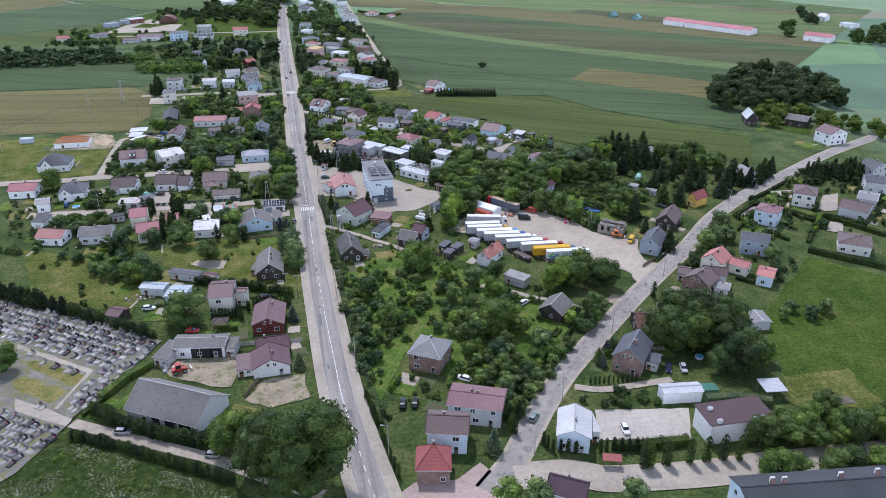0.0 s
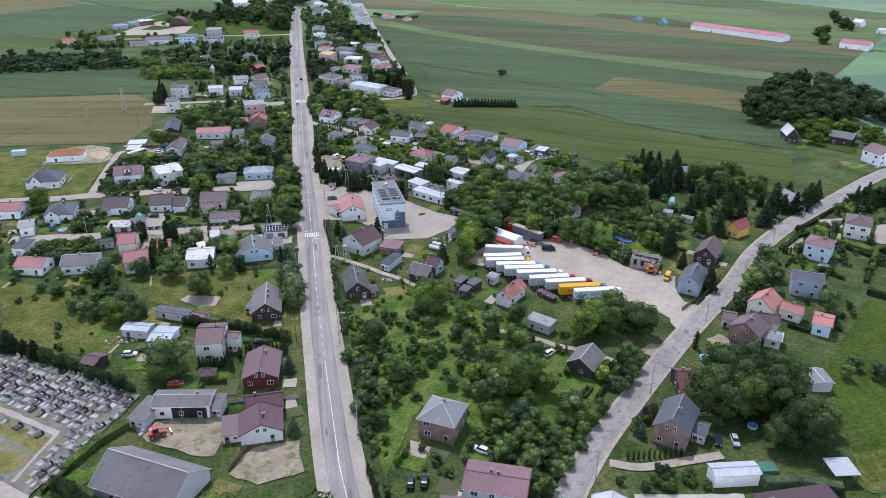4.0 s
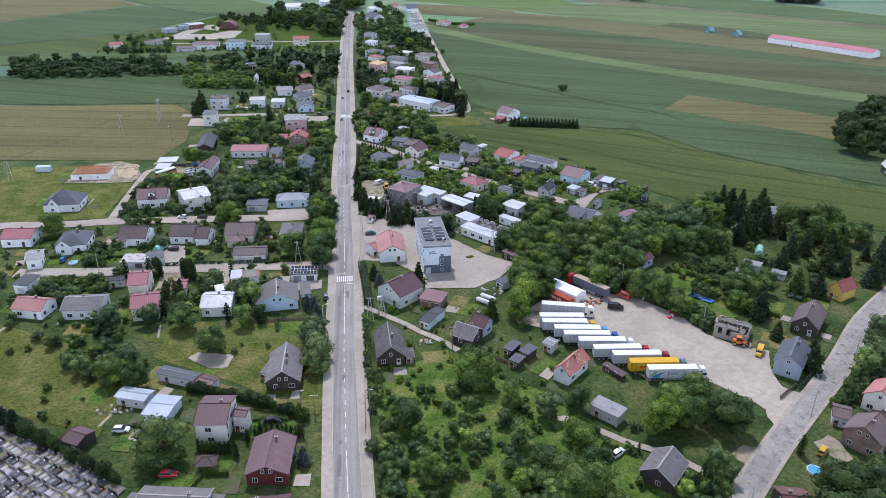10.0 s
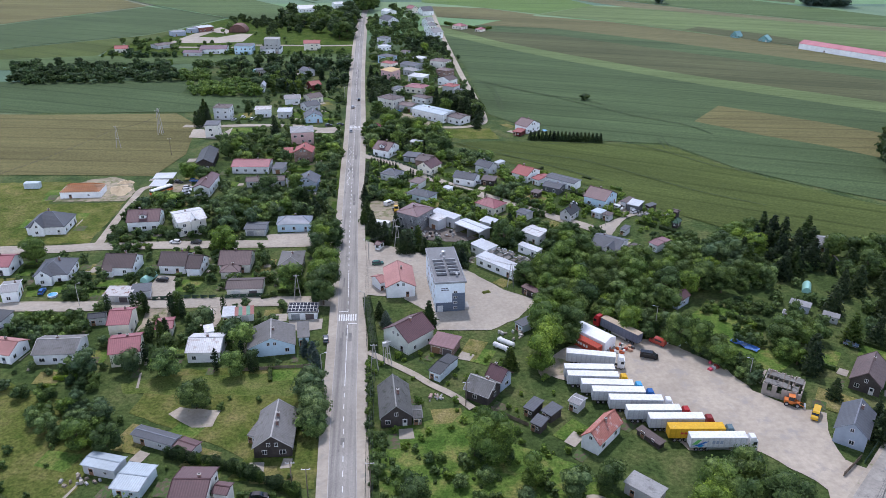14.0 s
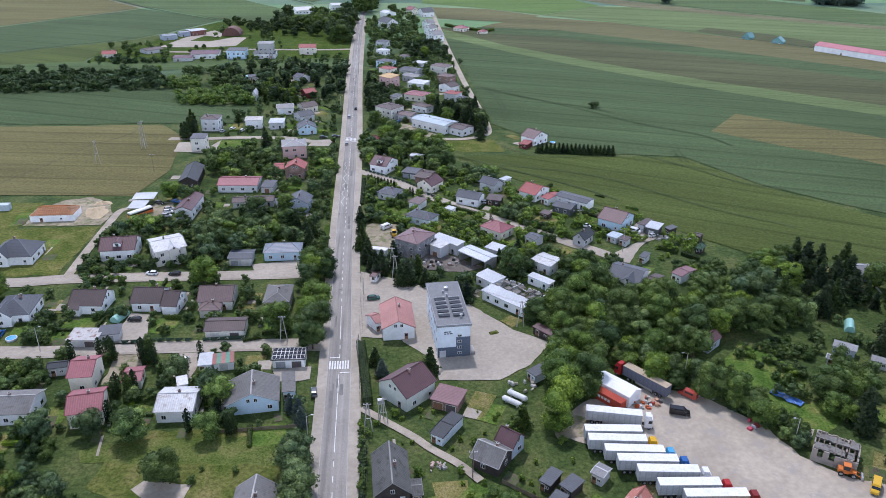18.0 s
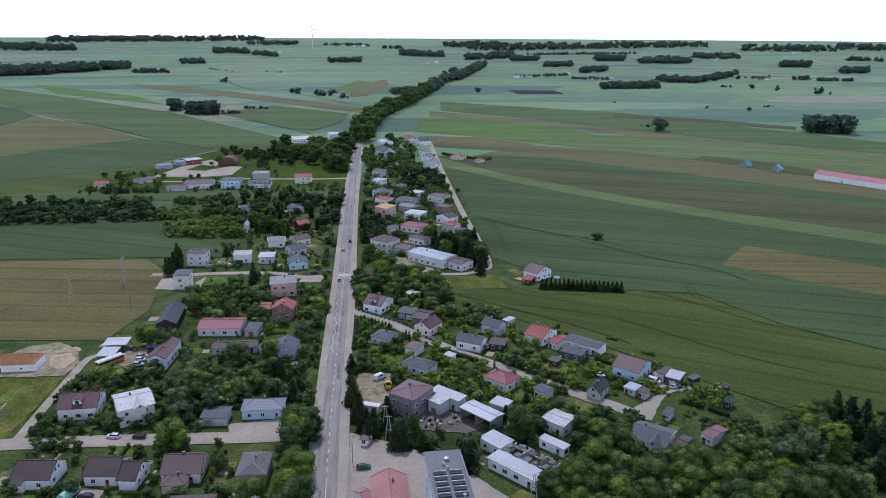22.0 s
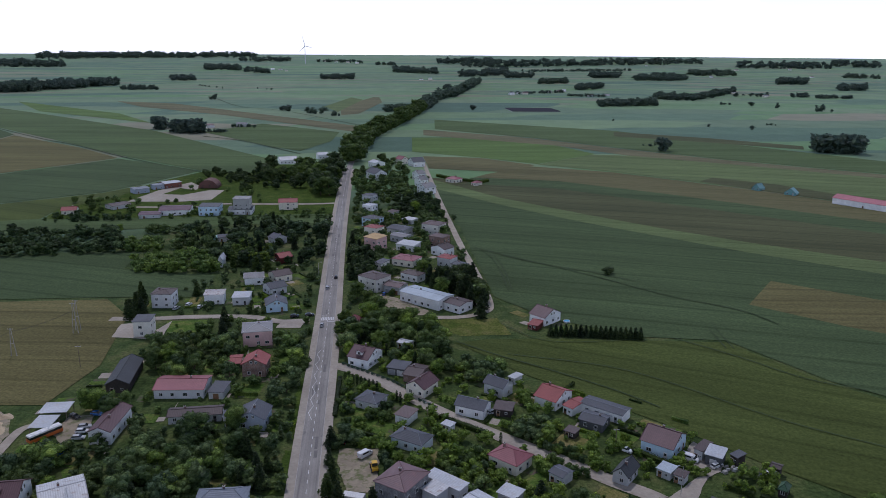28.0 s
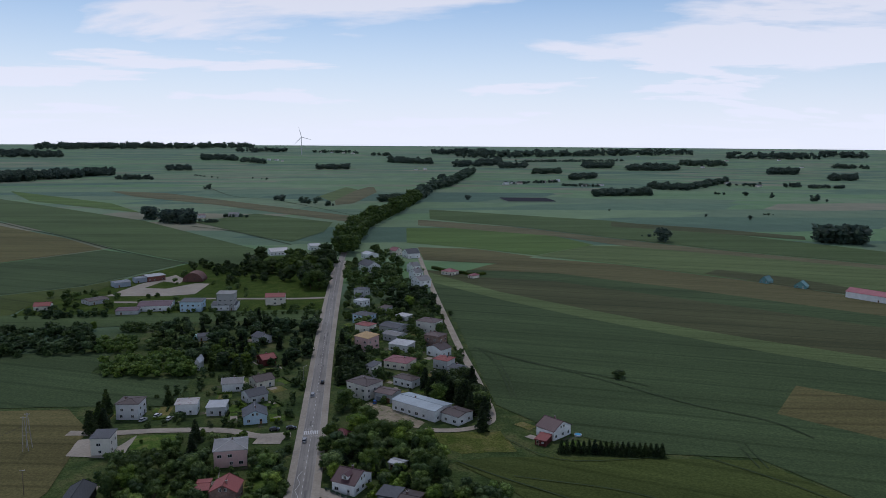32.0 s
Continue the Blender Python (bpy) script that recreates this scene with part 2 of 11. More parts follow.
def field_mat(name, col, tracks=None, spread=0.25, rot=0.0):
    """Standing crops: broad tonal drift, fine grain, drill rows and faint tramlines at an angle."""
    if name in MATS:
        return MATS[name]
    m, n, l, b = nodes_of(name)
    geo = n.new("ShaderNodeNewGeometry")
    pos = geo.outputs["Position"]
    mp = n.new("ShaderNodeMapping")
    mp.inputs["Rotation"].default_value = (0, 0, radians(rot))
    l.new(pos, mp.inputs["Vector"])
    st = n.new("ShaderNodeMapping")
    st.inputs["Scale"].default_value = (0.12, 1.0, 1.0)
    l.new(mp.outputs["Vector"], st.inputs["Vector"])
    f1 = noise_node(n, l, st.outputs["Vector"], 0.03, 5, 0.6)
    f2 = noise_node(n, l, pos, 0.9, 3, 0.7)
    r1 = ramp(n, [(0.3, shade(col, 1 - spread)), (0.7, shade(col, 1 + spread))])
    l.new(f1, r1.inputs[0])
    r2 = ramp(n, [(0.3, (0.68, 0.7, 0.68)), (0.7, (1.25, 1.24, 1.2))])
    l.new(f2, r2.inputs[0])
    out = mix_node(n, l, 1.0, r1.outputs[0], r2.outputs[0], "MULTIPLY")
    st2 = n.new("ShaderNodeMapping")
    st2.inputs["Scale"].default_value = (0.04, 1.0, 1.0)
    l.new(mp.outputs["Vector"], st2.inputs["Vector"])
    r5 = ramp(n, [(0.34, (0.78, 0.8, 0.78)), (0.5, (1, 1, 1)), (0.66, (1.2, 1.18, 1.14))])
    l.new(noise_node(n, l, st2.outputs["Vector"], 0.3, 4, 0.7), r5.inputs[0])
    out = mix_node(n, l, 0.6, out, r5.outputs[0], "MULTIPLY")
    if tracks:
        w = n.new("ShaderNodeTexWave")
        w.bands_direction = "Y"
        w.inputs["Scale"].default_value = 0.314 / tracks
        w.inputs["Distortion"].default_value = 0.5
        l.new(mp.outputs["Vector"], w.inputs["Vector"])
        rt = ramp(n, [(0.0, (0.62, 0.64, 0.62)), (0.05, (1, 1, 1))])
        l.new(w.outputs["Fac"], rt.inputs[0])
        out = mix_node(n, l, 0.65, out, rt.outputs[0], "MULTIPLY")
    l.new(out, b.inputs["Base Color"])
    b.inputs["Roughness"].default_value = 0.95
    b.inputs["Specular IOR Level"].default_value = 0.03
    b.inputs["Sheen Weight"].default_value, b.inputs["Sheen Roughness"].default_value, b.inputs["Sheen Tint"].default_value = 0.06, 0.3, (0.8, 1.0, 0.7, 1)
    bp = n.new("ShaderNodeBump")
    bp.inputs["Strength"].default_value, bp.inputs["Distance"].default_value = 0.5, 0.3
    l.new(f2, bp.inputs["Height"])
    l.new(bp.outputs["Normal"], b.inputs["Normal"])
    MATS[name] = m
    return m


def grass_mat(name, a, b_, c, scale=0.12):
    """Lawn and rough grass: green, dry and bare tones mixed at three scales."""
    if name in MATS:
        return MATS[name]
    m, n, l, b = nodes_of(name)
    geo = n.new("ShaderNodeNewGeometry")
    pos = geo.outputs["Position"]
    f1, f2, f3 = noise_node(n, l, pos, scale, 6, 0.65), noise_node(n, l, pos, scale * 9, 5, 0.7), noise_node(n, l, pos, scale * 0.22, 4)
    r1 = ramp(n, [(0.35, a), (0.52, b_), (0.72, c)])
    l.new(f1, r1.inputs[0])
    r2 = ramp(n, [(0.3, (0.42, 0.47, 0.42)), (0.68, (1.4, 1.34, 1.25))])
    l.new(f2, r2.inputs[0])
    r3 = ramp(n, [(0.3, (0.8, 0.85, 0.8)), (0.7, (1.15, 1.12, 1.05))])
    l.new(f3, r3.inputs[0])
    out = mix_node(n, l, 1.0, r1.outputs[0], r2.outputs[0], "MULTIPLY")
    out = mix_node(n, l, 1.0, out, r3.outputs[0], "MULTIPLY")
    l.new(out, b.inputs["Base Color"])
    b.inputs["Roughness"].default_value = 0.95
    b.inputs["Specular IOR Level"].default_value = 0.03
    bp = n.new("ShaderNodeBump")
    bp.inputs["Strength"].default_value, bp.inputs["Distance"].default_value = 0.8, 0.35
    l.new(f2, bp.inputs["Height"])
    l.new(bp.outputs["Normal"], b.inputs["Normal"])
    MATS[name] = m
    return m


def far_land_mat():
    """The open country: grass near the village, a quilt of long field strips beyond."""
    m, n, l, b = nodes_of("hazed_far_land")
    geo = n.new("ShaderNodeNewGeometry")
    pos = geo.outputs["Position"]
    mp = n.new("ShaderNodeMapping")
    mp.inputs["Rotation"].default_value = (0, 0, radians(12))
    mp.inputs["Scale"].default_value = (0.0026, 0.0085, 1)
    l.new(pos, mp.inputs["Vector"])
    wob = n.new("ShaderNodeTexNoise")
    wob.inputs["Scale"].default_value = 0.0012
    l.new(pos, wob.inputs["Vector"])
    add = n.new("ShaderNodeVectorMath")
    add.operation = "MULTIPLY_ADD"
    add.inputs[1].default_value = (0.9, 0.9, 0)
    l.new(wob.outputs["Color"], add.inputs[0])
    l.new(mp.outputs["Vector"], add.inputs[2])
    vo = n.new("ShaderNodeTexVoronoi")
    vo.distance = "CHEBYCHEV"
    vo.inputs["Scale"].default_value = 1.0
    vo.inputs["Randomness"].default_value = 0.9
    l.new(add.outputs[0], vo.inputs["Vector"])
    sep = n.new("ShaderNodeSeparateColor")
    l.new(vo.outputs["Color"], sep.inputs[0])
    # strip colours lightened and blued: distance haze put into the crops
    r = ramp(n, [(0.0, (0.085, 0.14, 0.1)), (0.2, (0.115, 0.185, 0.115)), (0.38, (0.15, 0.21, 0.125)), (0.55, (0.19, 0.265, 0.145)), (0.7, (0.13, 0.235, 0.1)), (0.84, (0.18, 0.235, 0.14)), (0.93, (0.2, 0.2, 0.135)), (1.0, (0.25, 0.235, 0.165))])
    l.new(sep.outputs[0], r.inputs[0])
    f = noise_node(n, l, pos, 0.02, 6, 0.6)
    r2 = ramp(n, [(0.3, (0.82, 0.84, 0.82)), (0.7, (1.15, 1.12, 1.08))])
    l.new(f, r2.inputs[0])
    out = mix_node(n, l, 1.0, r.outputs[0], r2.outputs[0], "MULTIPLY")
    # village grass inside an oval round the houses
    dist = n.new("ShaderNodeVectorMath")
    dist.operation = "DISTANCE"
    dm = n.new("ShaderNodeMapping")
    dm.inputs["Scale"].default_value = (1.0, 0.62, 0)
    l.new(pos, dm.inputs["Vector"])
    l.new(dm.outputs["Vector"], dist.inputs[0])
    dist.inputs[1].default_value = (30, 20, 0)
    rd = ramp(n, [(0.26, (0, 0, 0)), (0.3, (1, 1, 1))])
    sc = n.new("ShaderNodeMath")
    sc.operation = "MULTIPLY"
    sc.inputs[1].default_value = 0.001
    l.new(dist.outputs["Value"], sc.inputs[0])
    l.new(sc.outputs[0], rd.inputs[0])
    g1, g2 = noise_node(n, l, pos, 0.07, 6, 0.65), noise_node(n, l, pos, 0.9, 5, 0.7)
    rg = ramp(n, [(0.34, (0.038, 0.062, 0.022)), (0.46, (0.062, 0.096, 0.032)), (0.56, (0.092, 0.12, 0.043)), (0.66, (0.128, 0.138, 0.06)), (0.78, (0.2, 0.18, 0.105))])
    l.new(g1, rg.inputs[0])
    rg2 = ramp(n, [(0.3, (0.38, 0.43, 0.38)), (0.68, (1.4, 1.34, 1.25))])
    l.new(g2, rg2.inputs[0])
    grass = mix_node(n, l, 1.0, rg.outputs[0], rg2.outputs[0], "MULTIPLY")
    l.new(mix_node(n, l, rd.outputs[0], grass, out), b.inputs["Base Color"])
    b.inputs["Roughness"].default_value = 0.95
    b.inputs["Specular IOR Level"].default_value = 0.03
    # cool sheen tint strengthens the painted haze at low viewing angles
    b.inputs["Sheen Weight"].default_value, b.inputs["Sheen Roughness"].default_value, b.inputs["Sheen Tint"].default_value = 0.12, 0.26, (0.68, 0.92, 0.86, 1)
    bp = n.new("ShaderNodeBump")
    bp.inputs["Strength"].default_value, bp.inputs["Distance"].default_value = 0.6, 0.3
    l.new(g2, bp.inputs["Height"])
    l.new(bp.outputs["Normal"], b.inputs["Normal"])
    return m


def road_mat():
    """Old asphalt: polished wheel paths and darker seams drawn out along the road, fine aggregate, tar stains."""
    m, n, l, b = nodes_of("road_asphalt")
    pos = n.new("ShaderNodeNewGeometry").outputs["Position"]
    mp = n.new("ShaderNodeMapping")
    mp.inputs["Scale"].default_value = (1.0, 0.018, 1.0)
    l.new(pos, mp.inputs["Vector"])
    col = None
    for vec, scale, stops in ((mp.outputs["Vector"], 0.85, [(0.34, (0.2, 0.187, 0.17)), (0.48, (0.27, 0.252, 0.226)), (0.66, (0.33, 0.308, 0.275))]),
                              (pos, 0.05, [(0.3, (0.82, 0.82, 0.82)), (0.7, (1.14, 1.14, 1.13))]), (pos, 3.2, [(0.3, (0.8, 0.8, 0.8)), (0.7, (1.14, 1.14, 1.14))])):
        r = ramp(n, stops)
        l.new(noise_node(n, l, vec, scale, 4, 0.6), r.inputs[0])
        col = r.outputs[0] if col is None else mix_node(n, l, 1.0, col, r.outputs[0], "MULTIPLY")
    spot = ramp(n, [(0.63, (0, 0, 0)), (0.7, (1, 1, 1))])
    l.new(noise_node(n, l, pos, 0.7, 5, 0.65), spot.inputs[0])
    l.new(mix_node(n, l, spot.outputs[0], col, (0.15, 0.145, 0.135)), b.inputs["Base Color"])
    b.inputs["Roughness"].default_value, b.inputs["Specular IOR Level"].default_value = 0.8, 0.3
    return m


def glass_mat():
    m, n, l, b = nodes_of("window_glass")
    b.inputs["Base Color"].default_value = (0.02, 0.025, 0.03, 1)
    b.inputs["Roughness"].default_value = 0.06
    b.inputs["Specular IOR Level"].default_value = 0.7
    return m


GLASS = glass_mat()
ROOFS = {
    "red": ((0.33, 0.09, 0.08), 0.7), "crimson": ((0.29, 0.095, 0.105), 0.6), "maroon": ((0.115, 0.057, 0.06), 0.55), "redbrown": ((0.17, 0.1, 0.104), 0.6),
    "brown": ((0.135, 0.092, 0.086), 0.65), "darkbrown": ((0.085, 0.06, 0.056), 0.65), "pinkbrown": ((0.22, 0.12, 0.125), 0.7), "purple": ((0.14, 0.08, 0.1), 0.7),
    "darkpurple": ((0.08, 0.045, 0.06), 0.55), "salmon": ((0.46, 0.19, 0.165), 0.75), "salmonred": ((0.41, 0.2, 0.175), 0.75), "pinkred": ((0.45, 0.17, 0.19), 0.7),
    "slate": ((0.085, 0.092, 0.105), 0.7), "dark": ((0.045, 0.05, 0.055), 0.7), "greysheet": ((0.24, 0.24, 0.238), 0.65), "greyblueroof": ((0.22, 0.25, 0.29), 0.5),
    "asbestos": ((0.175, 0.17, 0.162), 0.9), "darkasb": ((0.1, 0.1, 0.095), 0.9), "white": ((0.52, 0.525, 0.52), 0.5), "whitesheet": ((0.56, 0.57, 0.57), 0.5),
    "palesheet": ((0.5, 0.53, 0.555), 0.5), "bluesheet": ((0.4, 0.47, 0.51), 0.5), "tealsheet": ((0.16, 0.33, 0.33), 0.5), "greenroof": ((0.05, 0.12, 0.06), 0.6),
    "maroonflat": ((0.085, 0.05, 0.052), 0.75), "rust": ((0.16, 0.075, 0.06), 0.8), "rustred": ((0.4, 0.15, 0.11), 0.7), "concrete": ((0.33, 0.33, 0.32), 0.9), "ochre": ((0.5, 0.33, 0.14), 0.7),
    "patchwhite": ((0.5, 0.48, 0.46), 0.7), "darkflat": ((0.17, 0.175, 0.18), 0.8), "ruinroof": ((0.19, 0.18, 0.16), 0.95), "striped": ((0.5, 0.5, 0.48), 0.6), "wood": ((0.5, 0.25, 0.12), 0.8),
}
STAINED = {"asbestos": (0.12, 0.115, 0.1), "darkasb": (0.05, 0.055, 0.04), "whitesheet": (0.34, 0.29, 0.26), "patchwhite": (0.22, 0.12, 0.09), "rust": (0.07, 0.05, 0.045),
           "rustred": (0.5, 0.4, 0.37), "ruinroof": (0.06, 0.055, 0.05), "palesheet": (0.45, 0.44, 0.42), "concrete": (0.2, 0.2, 0.19), "darkflat": (0.2, 0.2, 0.2), "redbrown": (0.2, 0.1, 0.1)}


def roof_mat(kind, axis):
    col, rough = ROOFS[kind]
    sheet = kind not in ("maroonflat", "darkflat", "concrete", "ruinroof", "wood")
    return surface(f"{kind}_roof_{axis.lower()}", col, rough, 0.12, 1.6, 0.14, STAINED.get(kind), 0.6, 0.35, (0.55, axis) if sheet else None, 0.0, 0.06)


WALLS = {"white": (0.82, 0.83, 0.83), "offwhite": (0.76, 0.75, 0.72), "greywhite": (0.74, 0.75, 0.75), "cream": (0.74, 0.7, 0.6), "beige": (0.66, 0.64, 0.58), "grey": (0.5, 0.51, 0.52),
         "lightgrey": (0.62, 0.63, 0.64), "greyblue": (0.34, 0.39, 0.46), "blue": (0.55, 0.66, 0.74), "lightblue": (0.5, 0.65, 0.75), "bluewhite": (0.62, 0.7, 0.75), "greygreen": (0.55, 0.58, 0.52),
         "pink": (0.6, 0.4, 0.38), "yellow": (0.62, 0.42, 0.1), "dark": (0.1, 0.105, 0.11), "darkopen": (0.3, 0.3, 0.3), "open": (0.35, 0.33, 0.3), "stone": (0.34, 0.3, 0.26),
         "concrete": (0.4, 0.4, 0.39), "rust": (0.2, 0.09, 0.07), "tealsheet": (0.16, 0.33, 0.33), "whitepanel": (0.66, 0.73, 0.78)}


def wall_mat(kind):
    if kind == "brick":
        return brick_mat("red_brick", (0.24, 0.14, 0.11), (0.3, 0.28, 0.25))
    if kind == "greybrick":
        return brick_mat("grey_brick", (0.2, 0.2, 0.21), (0.4, 0.4, 0.4))
    if kind in ("darkwood", "redwood", "orangewood"):
        col = {"darkwood": (0.065, 0.055, 0.05), "redwood": (0.13, 0.035, 0.03), "orangewood": (0.26, 0.12, 0.06)}[kind]
        return surface(kind + "_boards", col, 0.85, 0.4, 3.0, 0.25, None, 0.6, 0.3, (0.22, "Z"), 0, 0.1)
    return surface(kind + "_render", WALLS[kind], 0.9, 0.25, 1.2, 0.1, shade(WALLS[kind], 0.78), 0.7, 0.08, None, 0, 0.05, 0.94)


TRIM = surface("white_trim", (0.72, 0.72, 0.7), 0.6, 0.5, 4, 0.08)
CHIMNEY = brick_mat("chimney_brick", (0.22, 0.11, 0.09), (0.3, 0.28, 0.26), 1.4)
CONCRETE = surface("concrete", (0.42, 0.4, 0.37), 0.9, 0.08, 1.4, 0.16, (0.3, 0.285, 0.26), 0.62)
METAL = surface("galvanised_steel", (0.45, 0.46, 0.47), 0.45, 0.5, 5, 0.12, metal=0.7)
TIMBER = surface("weathered_timber", (0.2, 0.16, 0.12), 0.9, 0.6, 5, 0.3)
# near-black of chassis and flues, also the painted shade of cart bays
DARK = surface("dark_parts_and_shade", (0.03, 0.03, 0.032), 0.9, 0.5, 3, 0.3)
RUBBER = plain("tyre_rubber", (0.02, 0.02, 0.021), 0.85)
BARK = surface("bark", (0.11, 0.085, 0.06), 0.95, 1.0, 8, 0.35, bump=0.5)

# ---- mesh helpers ----


def mesh_of(name, verts, faces, mats, idx=None):
    me = bpy.data.meshes.new(name)
    me.from_pydata([tuple(v) for v in verts], [], [tuple(f) for f in faces])
    for m in mats if isinstance(mats, (list, tuple)) else [mats]:
        me.materials.append(m)
    if idx is not None:
        me.polygons.foreach_set("material_index", np.asarray(idx, dtype=np.int32))
    me.update()
    return me


def put(name, me, parent=None, m=None, label=""):
    ob = new(name, me)
    if parent is not None:
        ob.parent = parent
    if m is not None:
        ob.matrix_basis = m
    if label:
        ob["label"] = label
    return ob


def thing(name, m, label, category, group="", kind=""):
    e = new(name)
    e.empty_display_size = 0.5
    e.matrix_basis = m
    return tagged(e, label, category, group, kind)


class Build:
    """Collects boxes, prisms and tubes into one mesh."""

    def __init__(self):
        self.v, self.f, self.i, self.mats = [], [], [], []

    def slot(self, mat):
        if mat not in self.mats:
            self.mats.append(mat)
        return self.mats.index(mat)

    def faces(self, verts, faces, mat):
        o, s = len(self.v), self.slot(mat)
        self.v += [tuple(v) for v in verts]
        self.f += [tuple(o + k for k in f) for f in faces]
        self.i += [s] * len(faces)

    def box(self, x0, x1, y0, y1, z0, z1, mat, m=None, taper=0.0):
        t = taper
        vs = [(x0, y0, z0), (x1, y0, z0), (x1, y1, z0), (x0, y1, z0), (x0 + t, y0 + t, z1), (x1 - t, y0 + t, z1), (x1 - t, y1 - t, z1), (x0 + t, y1 - t, z1)]
        if m is not None:
            vs = [m @ Vector(v) for v in vs]
        self.faces(vs, [(0, 3, 2, 1), (4, 5, 6, 7), (0, 1, 5, 4), (1, 2, 6, 5), (2, 3, 7, 6), (3, 0, 4, 7)], mat)

    def tube(self, a, b, r0, r1, mat, n=8):
        a, b = Vector(a), Vector(b)
        q = (b - a).to_track_quat("Z", "Y")
        vs = [p + q @ Vector((math.cos(2 * math.pi * k / n) * r, math.sin(2 * math.pi * k / n) * r, 0)) for p, r in ((a, r0), (b, r1)) for k in range(n)]
        fs = [(k, (k + 1) % n, n + (k + 1) % n, n + k) for k in range(n)] + [tuple(range(n - 1, -1, -1)), tuple(range(n, 2 * n))]
        self.faces(vs, fs, mat)

    def slab(self, verts, faces, thick, mat):
        """A roof skin given by its upper faces, with a real thickness."""
        n = len(verts)
        vs = list(verts) + [(x, y, z - thick) for x, y, z in verts]
        fs = list(faces) + [tuple(n + k for k in reversed(f)) for f in faces]
        count = {}
        for f in faces:
            for a, b in zip(f, f[1:] + f[:1]):
                count[(a, b)] = 1
        for a, b in count:
            if (b, a) not in count:
                fs.append((b, a, n + a, n + b))
        self.faces(vs, fs, mat)

    def mesh(self, name):
        return mesh_of(name, self.v, self.f, self.mats, self.i)


# ---- ground, roads, yards ----


def rise(x, y):
    """Land beyond the village swells gently towards the skyline."""
    r = math.hypot(x - 15, y + 150)
    k = max(0.0, min(1.0, (r - 1900) / 3000))
    return 82 * k * k * (3 - 2 * k) if k < 1 else 82.0


def build_ground():
    radii = [0, 60, 150, 300, 600, 1000, 1500, 1900] + [1900 + 150 * k for k in range(1, 21)]
    n = 120
    vs = [(15, -150, 0)]
    for r in radii[1:]:
        for k in range(n):
            a = 2 * math.pi * k / n
            x, y = 15 + r * math.cos(a), -150 + r * math.sin(a)
            vs.append((x, y, rise(x, y)))
    fs = [(0, 1 + k, 1 + (k + 1) % n) for k in range(n)]
    for j in range(len(radii) - 2):
        o, p = 1 + j * n, 1 + (j + 1) * n
        fs += [(o + k, p + k, p + (k + 1) % n, o + (k + 1) % n) for k in range(n)]
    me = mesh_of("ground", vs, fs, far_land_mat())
    me.polygons.foreach_set("use_smooth", [True] * len(fs))
    tagged(put("ground", me), "open grassland and patchwork fields to the horizon", "ground", kind="structure")


